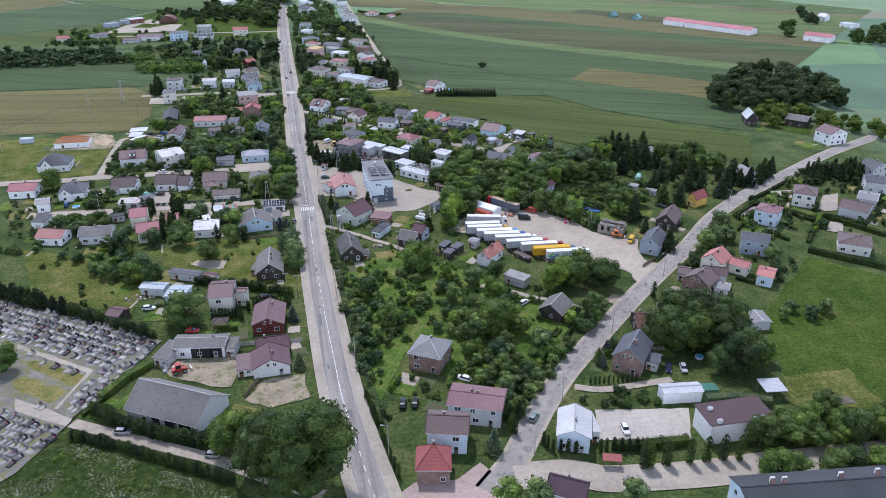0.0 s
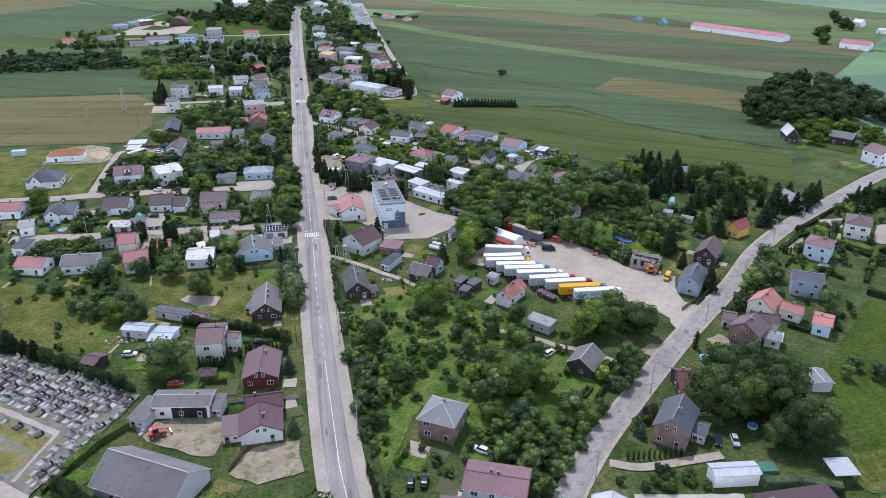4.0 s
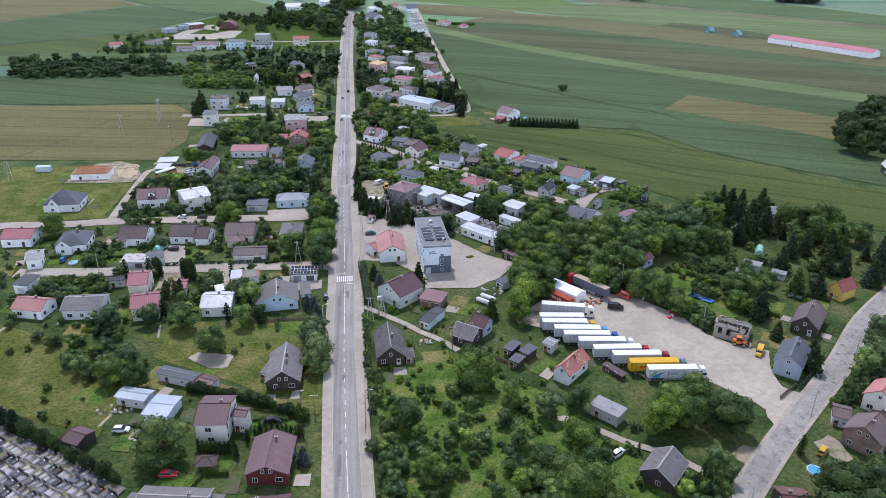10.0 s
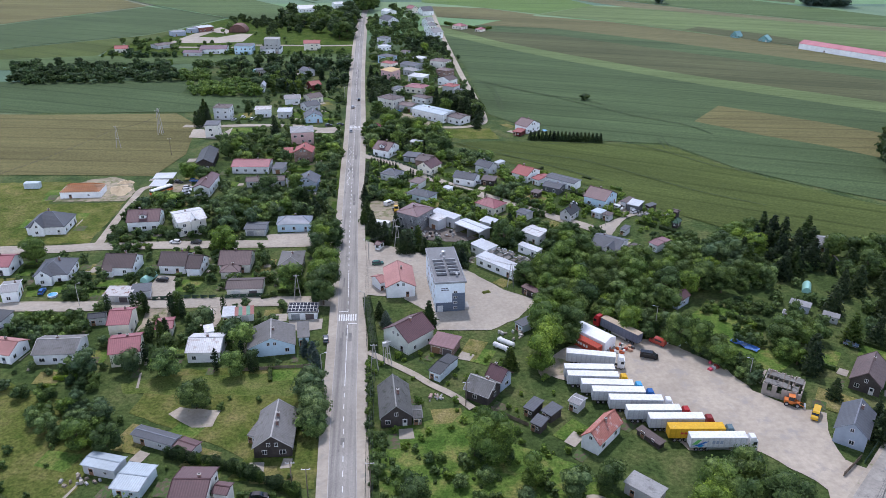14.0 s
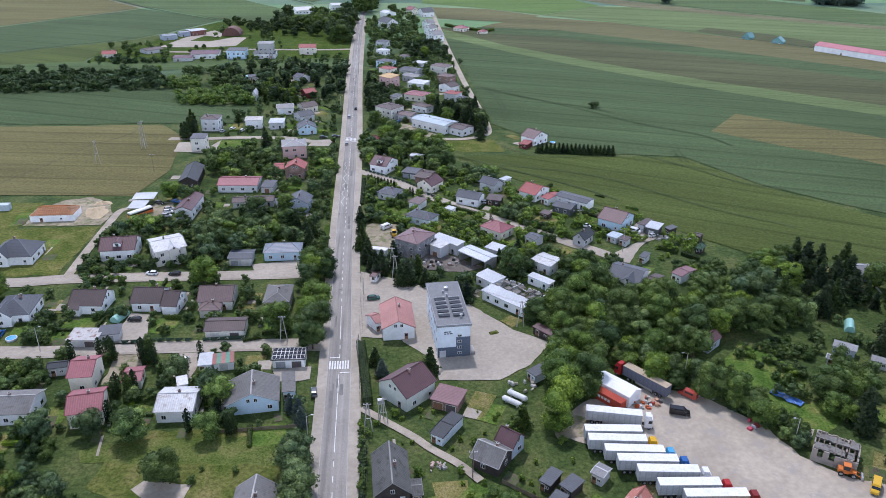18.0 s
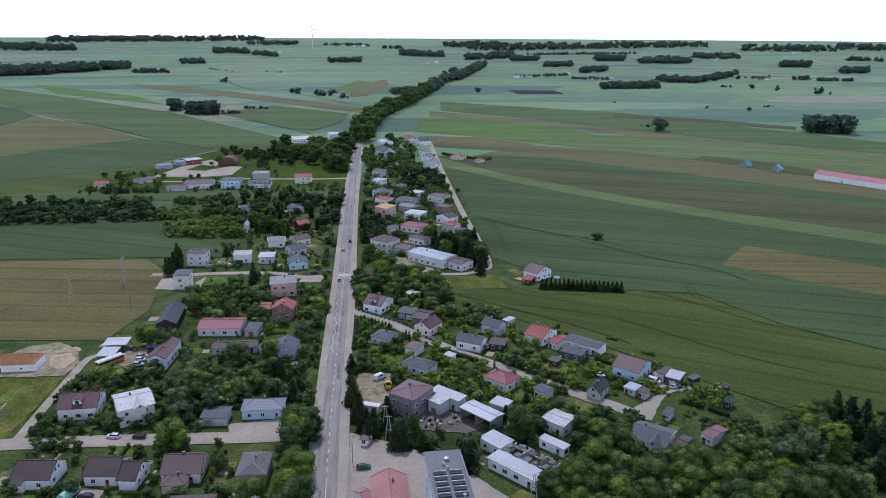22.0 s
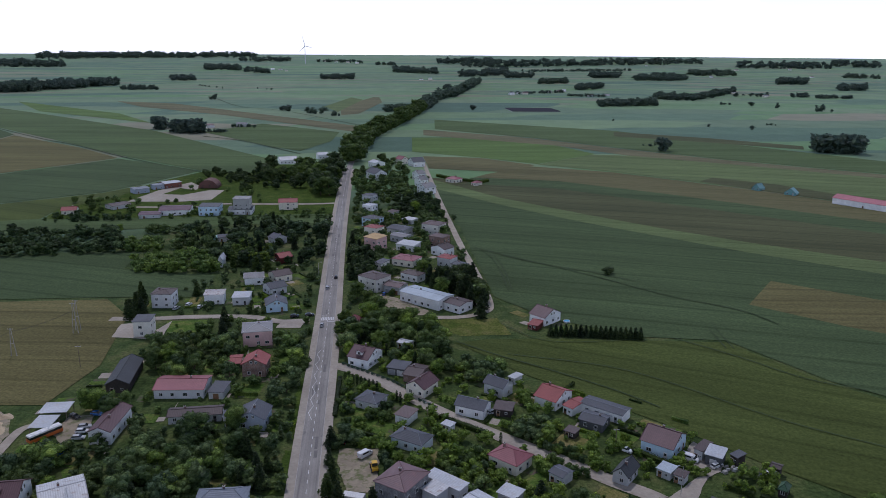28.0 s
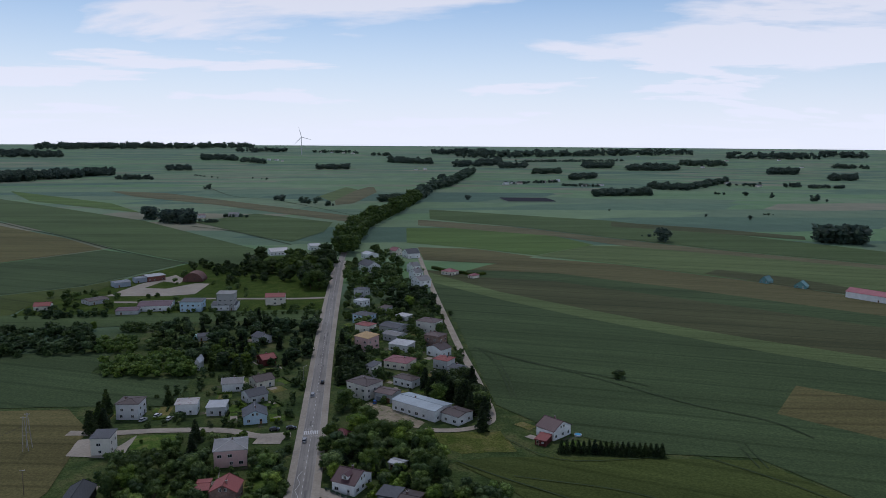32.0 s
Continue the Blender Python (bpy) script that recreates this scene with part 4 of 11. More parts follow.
        for i in range(n + 1):
            px = -hx + i * w / n
            zt = eave + min(1.0, (hx - abs(px)) / hy) * rise_
            yt = hy * (1 - min(1.0, (hx - abs(px)) / hy))
            for s in (-1, 1):
                r = Build()
                r.tube((px, s * hy, eave), (px, s * yt, zt), 0.17, 0.17, tm, 4)
                put("rafter", r.mesh("rafter"), root)
        for s in (-1, 1):
            for j in range(1, 6):
                f = j / 6
                r = Build()
                inset = hy * f
                r.tube((-hx + inset, s * hy * (1 - f), eave + f * rise_ + 0.08), (hx - inset, s * hy * (1 - f), eave + f * rise_ + 0.08), 0.09, 0.09, tm, 4)
                put("batten", r.mesh("batten"), root)
        rb.slab([(-hx + 0.5, -hy + 0.5, eave - 0.02), (hx - 0.5, -hy + 0.5, eave - 0.02), (hx - 0.5, hy - 0.5, eave - 0.02), (-hx + 0.5, hy - 0.5, eave - 0.02)], [(0, 1, 2, 3)], 0.1, surface("attic_boards", (0.34, 0.2, 0.12), 0.9, 0.6, 4, 0.3))
    elif typ == "ruin":
        ruin_shell(root, ww, dd, eave, seed, wm, rm)
    elif roof == "striped":
        cols = [(0.3, 0.13, 0.11), (0.13, 0.27, 0.19), (0.36, 0.17, 0.15), (0.13, 0.27, 0.19), (0.3, 0.13, 0.11)]
        for i, c in enumerate(cols):
            s = Build()
            s.slab([(-hx + i * w / 5, -hy, eave), (-hx + (i + 1) * w / 5, -hy, eave), (-hx + (i + 1) * w / 5, hy, eave + 0.3), (-hx + i * w / 5, hy, eave + 0.3)], [(0, 1, 2, 3)], 0.1, surface("stripe_sheet_%d" % (i % 3 if i < 3 else 4 - i), c, 0.6, 0.3, 2, 0.12))
            put("roof_sheet", s.mesh("roof_sheet"), root)
    else:
        h = max(rise_, 0.15)
        rb.slab([(-hx, -hy, eave), (hx, -hy, eave), (hx, hy, eave + h), (-hx, hy, eave + h)], [(0, 1, 2, 3)], 0.16, rm)
    if rb.f:
        rf = put("roof", rb.mesh("roof"), root)
        if typ in ("gx", "hip") and not small and near:
            g = Build()
            g.tube((-hx, -hy - 0.05, eave - 0.12), (hx, -hy - 0.05, eave - 0.12), 0.07, 0.07, METAL, 6)
            put("gutter", g.mesh("gutter"), rf)
    if typ in ("ruin", "arch", "clinic") or wall in ("open",):
        if typ == "clinic":
            clinic_details(root, w, d, eave)
        return root
    # chimney
    if kind == "house" and rise_ >= 0.8 and typ in ("gx", "gy", "hip"):
        for j in range(1 if near == 0 or w < 9 else seed.choice((1, 1, 2))):
            cx, cy = seed.uniform(-0.25, 0.25) * w, seed.uniform(0.02, 0.1) * d
            cx, cy = (cx, cy) if axis == "x" or typ == "hip" else (seed.uniform(0.02, 0.1) * w, seed.uniform(-0.25, 0.25) * d)
            c = Build()
            zt = top + 0.55
            c.box(cx - 0.3, cx + 0.3, cy - 0.25, cy + 0.25, eave, zt, CHIMNEY)
            c.box(cx - 0.37, cx + 0.37, cy - 0.32, cy + 0.32, zt, zt + 0.1, CONCRETE)
            c.box(cx - 0.12, cx + 0.12, cy - 0.1, cy + 0.1, zt + 0.1, zt + 0.25, DARK)
            put("chimney", c.mesh("chimney"), root)
    # windows and doors, wall by wall: front, right, back, left
    if wall == "darkopen" or extra == "blank":
        return root
    storeys = 2 if eave > 5 else 1
    if eave > 8:
        storeys = 3
    sides = ((ww, -dd / 2, 0, 0), (dd, ww / 2, 90, 1), (ww, dd / 2, 180, 0), (dd, -ww / 2, -90, 1))
    doors = [(0.25, 0.14, 0.08), (0.6, 0.6, 0.58), (0.12, 0.1, 0.1), (0.3, 0.32, 0.34)]
    for s, (ln, off, ang, along) in enumerate(sides):
        if kind == "shed" and s in (1, 2) or (near == 0 and s == 2):
            continue
        turn = Matrix.Rotation(radians(ang), 4, "Z")

        def at(u, z):
            return turn @ Matrix.Translation((u, -(dd if along == 0 else ww) / 2, z))

        n = max(1, int(ln / 3.6)) if kind != "shed" else max(0, int(ln / 6))
        n = min(n, 6)
        gap = ln / max(n, 1)
        if kind == "shed" and s == 0:
            if ln > 4 and "garage" in label:
                for u in ([0] if ln < 6 else [-ln / 4, ln / 4]):
                    add_door(root, at(u, 0), doors[seed.randrange(4)], min(2.6, ln * 0.4), 2.1)
            else:
                add_door(root, at(-ln * 0.25, 0), doors[0], 1.1, 1.9)
                n = max(n, 1)
                add_window(root, at(ln * 0.2, 1.0), 0.9, 0.8, near)
            continue
        for st in range(storeys):
            for i in range(n):
                u = -ln / 2 + gap * (i + 0.5) + seed.uniform(-0.1, 0.1) * gap
                if st == 0 and s in (1, 0) and i == n - 1 and n > 1 and seed.random() < 0.6:
                    add_door(root, at(u, 0), doors[seed.randrange(4)])
                elif seed.random() < 0.9:
                    add_window(root, at(u, 0.95 + 2.8 * st), seed.choice((1.2, 1.2, 1.6)), 1.25, near)
        gabled = (along == 1 and typ == "gx") or (along == 0 and typ == "gy")
        if gabled and rise_ > 2 and kind == "house":
            for u in ((-0.9, 0.9) if ln > 8 else (0,)):
                add_window(root, at(u, eave + 0.2), 0.9, 1.1, near)
    if extra.startswith("cross"):
        # a front wing with its own gable, running back into the main roof
        u, wd = (float(q) for q in extra.split()[1:])
        wr = rise_ * 0.85
        yb = -hy + wr / rise_ * hy
        b = Build()
        x0, x1, y0, y1 = u - wd / 2 + 0.35, u + wd / 2 - 0.35, -hy - 0.9, -hy + 1.5
        b.faces([(x0, y0, -0.3), (x1, y0, -0.3), (x1, y0, eave), (u, y0, eave + wr - 0.25), (x0, y0, eave), (x0, y1, -0.3), (x1, y1, -0.3), (x1, y1, eave), (u, y1, eave + wr - 0.25), (x0, y1, eave)],
                [(0, 1, 2, 3, 4), (9, 8, 7, 6, 5), (0, 5, 6, 1), (1, 6, 7, 2), (4, 9, 5, 0), (2, 7, 8, 3), (3, 8, 9, 4)], wm)
        wing = put("front_wing", b.mesh("front_wing"), root)
        r = Build()
        r.slab([(u - wd / 2, -hy - 1.3, eave), (u, -hy - 1.3, eave + wr), (u, yb + 0.3, eave + wr), (u - wd / 2, -hy + 0.3, eave), (u + wd / 2, -hy - 1.3, eave), (u + wd / 2, -hy + 0.3, eave)], [(0, 1, 2, 3), (1, 4, 5, 2)], 0.12, rm)
        r.tube((u, -hy - 1.3, eave + wr + 0.02), (u, yb, eave + wr + 0.02), 0.11, 0.11, edge, 4)
        put("wing_roof", r.mesh("wing_roof"), wing)
        put("wing_window", window_mesh(1.2, 1.25, True), wing, Matrix.Translation((u - 0.3, y0, 1.0)))
        put("gable_window", window_mesh(0.9, 1.1, True), wing, Matrix.Translation((u, y0, eave + 0.1)))
    if extra.startswith("porch"):
        # a low hipped porch in front of the door
        u, wd = (float(q) for q in extra.split()[1:])
        b = Build()
        b.box(u - wd / 2 + 0.3, u + wd / 2 - 0.3, -hy - 1.3, -hy + 0.5, -0.3, eave * 0.82, wm)
        pb = put("porch", b.mesh("porch"), root)
        r = Build()
        z = eave * 0.82
        r.slab([(u - wd / 2, -hy - 1.7, z), (u + wd / 2, -hy - 1.7, z), (u + wd / 2 - 0.4, -hy + 0.9, z + 1.1), (u - wd / 2 + 0.4, -hy + 0.9, z + 1.1)], [(0, 1, 2, 3)], 0.12, rm)
        put("porch_roof", r.mesh("porch_roof"), pb)
        put("porch_window", window_mesh(1.2, 1.25, True), pb, Matrix.Translation((u, -hy - 1.3, 0.9)))
    if extra == "bays":
        # dark panels on the long front wall paint the shade inside open cart bays
        for u, wd in ((-w * 0.08, 2.4), (w * 0.12, 3.4), (w * 0.31, 3.4)):
            b = Build()
            b.box(u - wd / 2, u + wd / 2, -dd / 2 - 0.03, -dd / 2 + 0.1, -0.1, eave - 0.7, DARK)
            put("cart_bay", b.mesh("cart_bay"), root, None, "dark panel for the shade in a cart bay")
    if extra == "dormer":
        b = Build()
        zz = eave + rise_ * 0.35
        b.box(-1.3, 1.3, -hy * 0.72, -hy * 0.1, zz - 0.4, zz + 1.1, wm)
        dm = put("dormer", b.mesh("dormer"), root)
        r = Build()
        r.slab([(-1.6, -hy * 0.8, zz + 1.05), (0, -hy * 0.8, zz + 1.9), (0, 0, zz + 1.9), (-1.6, 0, zz + 1.05), (1.6, -hy * 0.8, zz + 1.05), (1.6, 0, zz + 1.05)], [(0, 1, 2, 3), (1, 4, 5, 2)], 0.12, rm)
        put("dormer_roof", r.mesh("dormer_roof"), dm)
        put("dormer_window", window_mesh(1.2, 1.25, True), dm, Matrix.Translation((0, -hy * 0.72, zz - 0.25)))
    return root


def clinic_details(root, w, d, h):
    """Cladding, strip windows, sign bars and plant of the three-storey public building."""
    ww, dd = w - 0.84, d - 0.84
    grey = surface("blue_grey_cladding", (0.12, 0.15, 0.2), 0.6, 0.3, 2, 0.1, seams=(0.6, "Z"))
    b = Build()
    b.box(-ww / 2 - 0.06, ww / 2 + 0.06, -dd / 2 - 0.06, -dd / 2, 0, 3.4, grey)
    b.box(0.6, ww / 2 + 0.06, -dd / 2 - 0.06, -dd / 2, 3.4, 6.6, grey)
    b.box(ww / 2, ww / 2 + 0.06, -dd / 2 + 0.002, dd / 2, 0, 3.4, grey)
    put("cladding", b.mesh("cladding"), root, None, "blue-grey wall cladding")
    for j in range(4):
        add_window(root, Matrix.Translation((1.6, -dd / 2 - 0.07, 1.0 + j * 1.9)), 1.2, 0.8)
    add_door(root, Matrix.Translation((-ww / 2 + 1.4, -dd / 2 - 0.08, 0)), (0.6, 0.62, 0.64), 1.6, 2.3)
    bar = plain("sign_bar", (0.06, 0.07, 0.09), 0.6)
    for r_, (x0, words) in enumerate(((-2.9, (1.1, 0.8)), (-2.9, (0.7, 0.5, 0.9)))):
        u = x0
        for wd in words:
            s = Build()
            s.box(u, u + wd, -dd / 2 - 0.05, -dd / 2, 8.3 - 0.6 * r_, 8.62 - 0.6 * r_, bar)
            put("sign_bar", s.mesh("sign_bar"), root)
            u += wd + 0.2
    for s in (-1, 1):
        for st in range(3):
            for i in range(6):
                add_window(root, Matrix.Translation((s * ww / 2, -dd / 2 + 2.2 + i * 4, 1.0 + 3.2 * st)) @ Matrix.Rotation(radians(90 * s), 4, "Z"), 1.6, 1.25)
    # parapet, skylights and vents
    p = Build()
    for x0, x1, y0, y1 in ((-w / 2, w / 2, -d / 2, -d / 2 + 0.25), (-w / 2, w / 2, d / 2 - 0.25, d / 2), (-w / 2, -w / 2 + 0.25, -d / 2 + 0.25, d / 2 - 0.25), (w / 2 - 0.25, w / 2, -d / 2 + 0.25, d / 2 - 0.25)):
        p.box(x0, x1, y0, y1, h - 0.2, h + 0.45, surface("parapet_sheet", (0.3, 0.31, 0.32), 0.5, 0.3, 2, 0.15))
    put("parapet", p.mesh("parapet"), root)
    for i in range(5):
        for sx in (-1, 1):
            s = Build()
            yy = -d / 2 + 5 + i * 2.4
            s.box(sx * 2.1 - 1.6, sx * 2.1 + 1.6, yy, yy + 0.9, h + 0.2, h + 0.55, surface("collector_glass", (0.075, 0.08, 0.09), 0.3, 0.5, 3, 0.2))
            s.box(sx * 2.1 - 1.7, sx * 2.1 + 1.7, yy + 0.9, yy + 1.1, h + 0.2, h + 0.9, METAL)
            put("solar_collector", s.mesh("solar_collector"), root)
    for vx, vy, r in ((2.6, -8.5, 0.35), (0.3, 4, 0.3), (0.6, 8.2, 0.5), (-0.6, 6, 0.25)):
        v = Build()
        v.tube((vx, vy, h), (vx, vy, h + 1.2), r, r, METAL, 10)
        v.tube((vx, vy, h + 1.2), (vx, vy, h + 1.4), r * 1.5, r * 0.4, METAL, 10)
        put("roof_vent", v.mesh("roof_vent"), root)
    st = Build()
    st.box(ww / 2, ww / 2 + 1.6, -dd / 2 + 0.5, -dd / 2 + 4, 0, 1.1, CONCRETE)
    put("entrance_steps", st.mesh("entrance_steps"), root)


# ---- plants ----
LEAF = {
    "oak": leaf_mat("broad_leaves", (0.037, 0.061, 0.023), (0.204, 0.270, 0.099)),
    "roundtree": leaf_mat("orchard_leaves", (0.039, 0.067, 0.037), (0.237, 0.299, 0.151)),
    "bush": leaf_mat("shrub_leaves", (0.03, 0.055, 0.026), (0.18, 0.24, 0.1)),
    "spruce": leaf_mat("spruce_needles", (0.015, 0.029, 0.019), (0.083, 0.108, 0.057)),
    "bluespruce": leaf_mat("blue_spruce_needles", (0.055, 0.078, 0.088), (0.187, 0.216, 0.229)),
    "thuja": leaf_mat("thuja_scales", (0.020, 0.039, 0.021), (0.077, 0.108, 0.047)),
    "golden": leaf_mat("golden_hedge_leaves", (0.088, 0.137, 0.021), (0.242, 0.314, 0.052)),
    "woodland": leaf_mat("woodland_leaves", (0.024, 0.044, 0.021), (0.127, 0.167, 0.068)),
    # pale blue-green: distance haze put into the far woods' leaf colour
    "distant": leaf_mat("hazed_wood_leaves", (0.06, 0.092, 0.098), (0.125, 0.168, 0.165), 0.2),
    "hedge": leaf_mat("hedge_leaves", (0.018, 0.034, 0.015), (0.094, 0.122, 0.044)),
}


def leaf_cards(rng, pts, nrm, size, jit=0.7):
    """Small bent clumps of leaves, two triangles each, scattered about the given points."""
    n = len(pts)
    nv = nrm + rng.normal(0, jit, (n, 3))
    nv /= np.linalg.norm(nv, axis=1)[:, None] + 1e-9
    t = np.cross(nv, rng.normal(0, 1, (n, 3)))
    t /= np.linalg.norm(t, axis=1)[:, None] + 1e-9
    b = np.cross(nv, t)
    s = size * rng.uniform(0.6, 1.3, (n, 1))
    bend = nv * s * 0.35
    v = np.stack([pts - t * s - bend, pts - b * s * 0.7, pts + t * s - bend, pts + b * s * 0.7], 1).reshape(-1, 3)
    f = np.arange(4 * n).reshape(-1, 4)
    return v, f


GR = (1 + 5 ** 0.5) / 2
BALL_V = np.array([(-1, GR, 0), (1, GR, 0), (-1, -GR, 0), (1, -GR, 0), (0, -1, GR), (0, 1, GR), (0, -1, -GR), (0, 1, -GR), (GR, 0, -1), (GR, 0, 1), (-GR, 0, -1), (-GR, 0, 1)]) / (1 + GR * GR) ** 0.5
BALL_F = np.array([(0, 11, 5), (0, 5, 1), (0, 1, 7), (0, 7, 10), (0, 10, 11), (1, 5, 9), (5, 11, 4), (11, 10, 2), (10, 7, 6), (7, 1, 8), (3, 9, 4), (3, 4, 2), (3, 2, 6), (3, 6, 8), (3, 8, 9), (4, 9, 5), (2, 4, 11), (6, 2, 10), (8, 6, 7), (9, 8, 1)])


def crown_data(kind, var, lod=1.0):
    """Unit crown (height 1, base at z=0): leaf clumps round lobes, with gaps and an uneven outline."""
    rng = np.random.default_rng(abs(hash_of(kind)) + var * 17)
    P, N, core = [], [], []
    if kind in ("oak", "roundtree", "bush", "bigoak"):
        lobes, lo, wid, per = {"bigoak": (64, 0.16, 0.5, 110), "oak": (22, 0.1, 0.47, 84), "roundtree": (14, 0.06, 0.52, 62), "bush": (9, 0.0, 0.62, 52)}[kind]
        per = int(per * lod)
        for i in range(lobes):
            a, rr = rng.uniform(0, 2 * np.pi), wid * 0.66 * np.sqrt(rng.uniform(0, 1))
            z = rng.uniform(lo + 0.1, 0.87)
            prof = np.sqrt(max(0.12, 1 - ((z - 0.45) / 0.58) ** 2))
            c = np.array([np.cos(a) * rr * prof, np.sin(a) * rr * prof, z])
            r = rng.uniform(0.13, 0.23) * (wid / 0.42) * (0.72 if kind == "bigoak" else 1)
            d = rng.normal(0, 1, (per, 3))
            d[:, 2] = np.abs(d[:, 2]) * 0.9 - 0.25
            d /= np.linalg.norm(d, axis=1)[:, None]
            P.append(c + d * r * rng.uniform(0.84, 1.1, (per, 1)) * np.array([1, 1, 0.8]))
            N.append(d)
            core.append((c, r * 0.8))
        size = {"bigoak": 0.0165, "oak": 0.028, "roundtree": 0.04, "bush": 0.055}[kind] / lod ** 0.5
    elif kind in ("spruce", "bluespruce"):
        tiers, per = 14, int(58 * lod)
        for i in range(tiers):
            z = 0.08 + 0.9 * i / tiers
            r = 0.235 * (1 - z) ** 0.85 * rng.uniform(0.85, 1.12) + 0.012
            n = max(12, int(per * (1 - z) + 10))
            a = rng.uniform(0, 2 * np.pi, n)
            q = np.sqrt(rng.uniform(0.2, 1, n)) * (1 + 0.2 * np.sin(5 * a + i * 1.7))
            P.append(np.stack([np.cos(a) * r * q, np.sin(a) * r * q, z - 0.05 * q + rng.normal(0, 0.01, n)], 1))
            N.append(np.stack([np.cos(a) * 0.6, np.sin(a) * 0.6, np.full(n, 0.8)], 1))
        core = [(np.array([0, 0, z]), 0.15 * (1 - z)) for z in (0.15, 0.3, 0.45, 0.6, 0.75)]
        size = 0.038 / lod ** 0.5
    else:
        n = 460
        z = rng.uniform(0.02, 1, n)
        r = 0.13 * np.minimum(1, 3.2 * (1 - z) ** 0.8) * (0.85 + 0.15 * np.minimum(1, z * 5)) * rng.uniform(0.85, 1.1, n)
        a = rng.uniform(0, 2 * np.pi, n)
        P.append(np.stack([np.cos(a) * r, np.sin(a) * r, z], 1))
        N.append(np.stack([np.cos(a), np.sin(a), np.full(n, 0.5)], 1))
        core = [(np.array([0, 0, zz]), 0.085) for zz in (0.12, 0.28, 0.44, 0.6, 0.75)]
        size = 0.028
    v, f = leaf_cards(rng, np.concatenate(P), np.concatenate(N), size, 0.5)
    # inner masses of shaded foliage, one low ball to a lobe
    cv = np.concatenate([c + BALL_V * r * np.array([1, 1, 0.8]) for c, r in core])
    cf = np.concatenate([BALL_F + 12 * i for i in range(len(core))])
    return v, f, cv, cf


def hash_of(s):
    return sum((i + 1) * ord(c) for i, c in enumerate(s))


def crown_mesh(kind, var):
    key = ("crown", kind, var)
    if key not in MESHES:
        v, f, cv, cf = crown_data(kind.replace("darkoak", "oak"), var)
        faces = [tuple(q) for q in f.tolist()] + [tuple(q) for q in (cf + len(v)).tolist()]
        MESHES[key] = mesh_of(kind + "_crown", np.concatenate([v, cv]).tolist(), faces, LEAF["woodland" if kind in ("bigoak", "darkoak") else kind])
    return MESHES[key]


def trunk_mesh(kind):
    key = ("trunk", kind)
    if key not in MESHES:
        b = Build()
        if kind in ("oak", "roundtree"):
            b.tube((0, 0, -0.02), (0.01, 0, 0.32), 0.03, 0.02, BARK)
            for k in range(6):
                a = k * 1.05
                b.tube((0.01, 0, 0.24 + 0.03 * k), (0.01 + 0.2 * math.cos(a), 0.2 * math.sin(a), 0.5 + 0.05 * k), 0.014, 0.005, BARK, 6)
        else:
            b.tube((0, 0, -0.02), (0, 0, 0.9), 0.018, 0.004, BARK)
        MESHES[key] = b.mesh(kind + "_trunk")
    return MESHES[key]


TREE_WORDS = {"oak": ("tree", "leafy green broad-leaved tree", "tree"), "roundtree": ("fruit_tree", "low rounded fruit tree in leaf", "fruit tree"), "bush": ("shrub", "dense green shrub with small leaves", "shrub"),
              "spruce": ("spruce", "dark green pointed spruce tree", "conifer"), "bluespruce": ("blue_spruce", "blue-grey spruce with dense branches", "conifer"), "thuja": ("thuja", "narrow dark green column-shaped thuja", "conifer")}
PLANTED = [0]


def plant(kind, x, y, h, wide=1.0):
    PLANTED[0] += 1
    rnd = random.Random(PLANTED[0] * 31 + 5)
    name, label, cat = TREE_WORDS[kind]
    size = "small " if h < 4 and kind not in ("bush", "thuja") else "tall " if h > 11 else ""
    if kind in ("spruce", "bluespruce") and h > 6:
        h *= rnd.uniform(0.68, 0.95)
    sx = h * (1.35 if kind in ("spruce", "bluespruce") else 1.0) * rnd.uniform(0.9, 1.15) * (1.15 if h < 8 and kind == "oak" else 1.0) * wide
    m = Matrix.LocRotScale((x, y, 0), Euler((0, 0, rnd.uniform(0, 6.28))), (sx, sx * rnd.uniform(0.9, 1.1), h))
    if kind in ("bush", "thuja"):
        ob = put(name, crown_mesh(kind, PLANTED[0] % 4), None, m)
        tagged(ob, label, cat, name + "s of the village")
        return
    root = thing(name, m, size + label, cat, name + "s of the village")
    put("trunk", trunk_mesh(kind), root)
    put("crown", crown_mesh("bigoak" if h > 17 else "darkoak" if h > 11.5 and kind == "oak" else kind, PLANTED[0] % 4), root)


def plant_row(kind, pts, step, h0, h1, wide):
    """A row of single conifers of uneven height, wider than the free-standing ones."""
    rnd = random.Random(int(abs(pts[0][0] * 7 + pts[0][1])))
    for a, c in zip(pts, pts[1:]):
        a, c = Vector(a), Vector(c)
        n = max(1, round((c - a).length / step))
        for i in range(n):
            p = a.lerp(c, (i + rnd.uniform(-0.2, 0.2)) / n)
            plant(kind, p.x, p.y + rnd.uniform(-0.25, 0.25), rnd.uniform(h0, h1), wide)


def inside(p, poly):
    c = False
    for (x0, y0), (x1, y1) in zip(poly, poly[1:] + poly[:1]):
        if (y0 > p[1]) != (y1 > p[1]) and p[0] < (x1 - x0) * (p[1] - y0) / (y1 - y0) + x0:
            c = not c
    return c


def blocked(x, y, r):
    for bx, by, ca, sa, hw, hd in BUILT:
        dx, dy = x - bx, y - by
        if abs(dx * ca + dy * sa) < hw + r and abs(-dx * sa + dy * ca) < hd + r:
            return True
    if abs(x - road_x(y)) < RW + 2.9 + r * 0.4 and y < 1000:
        return True
    return any(inside((x, y), p) for p in PAVED)


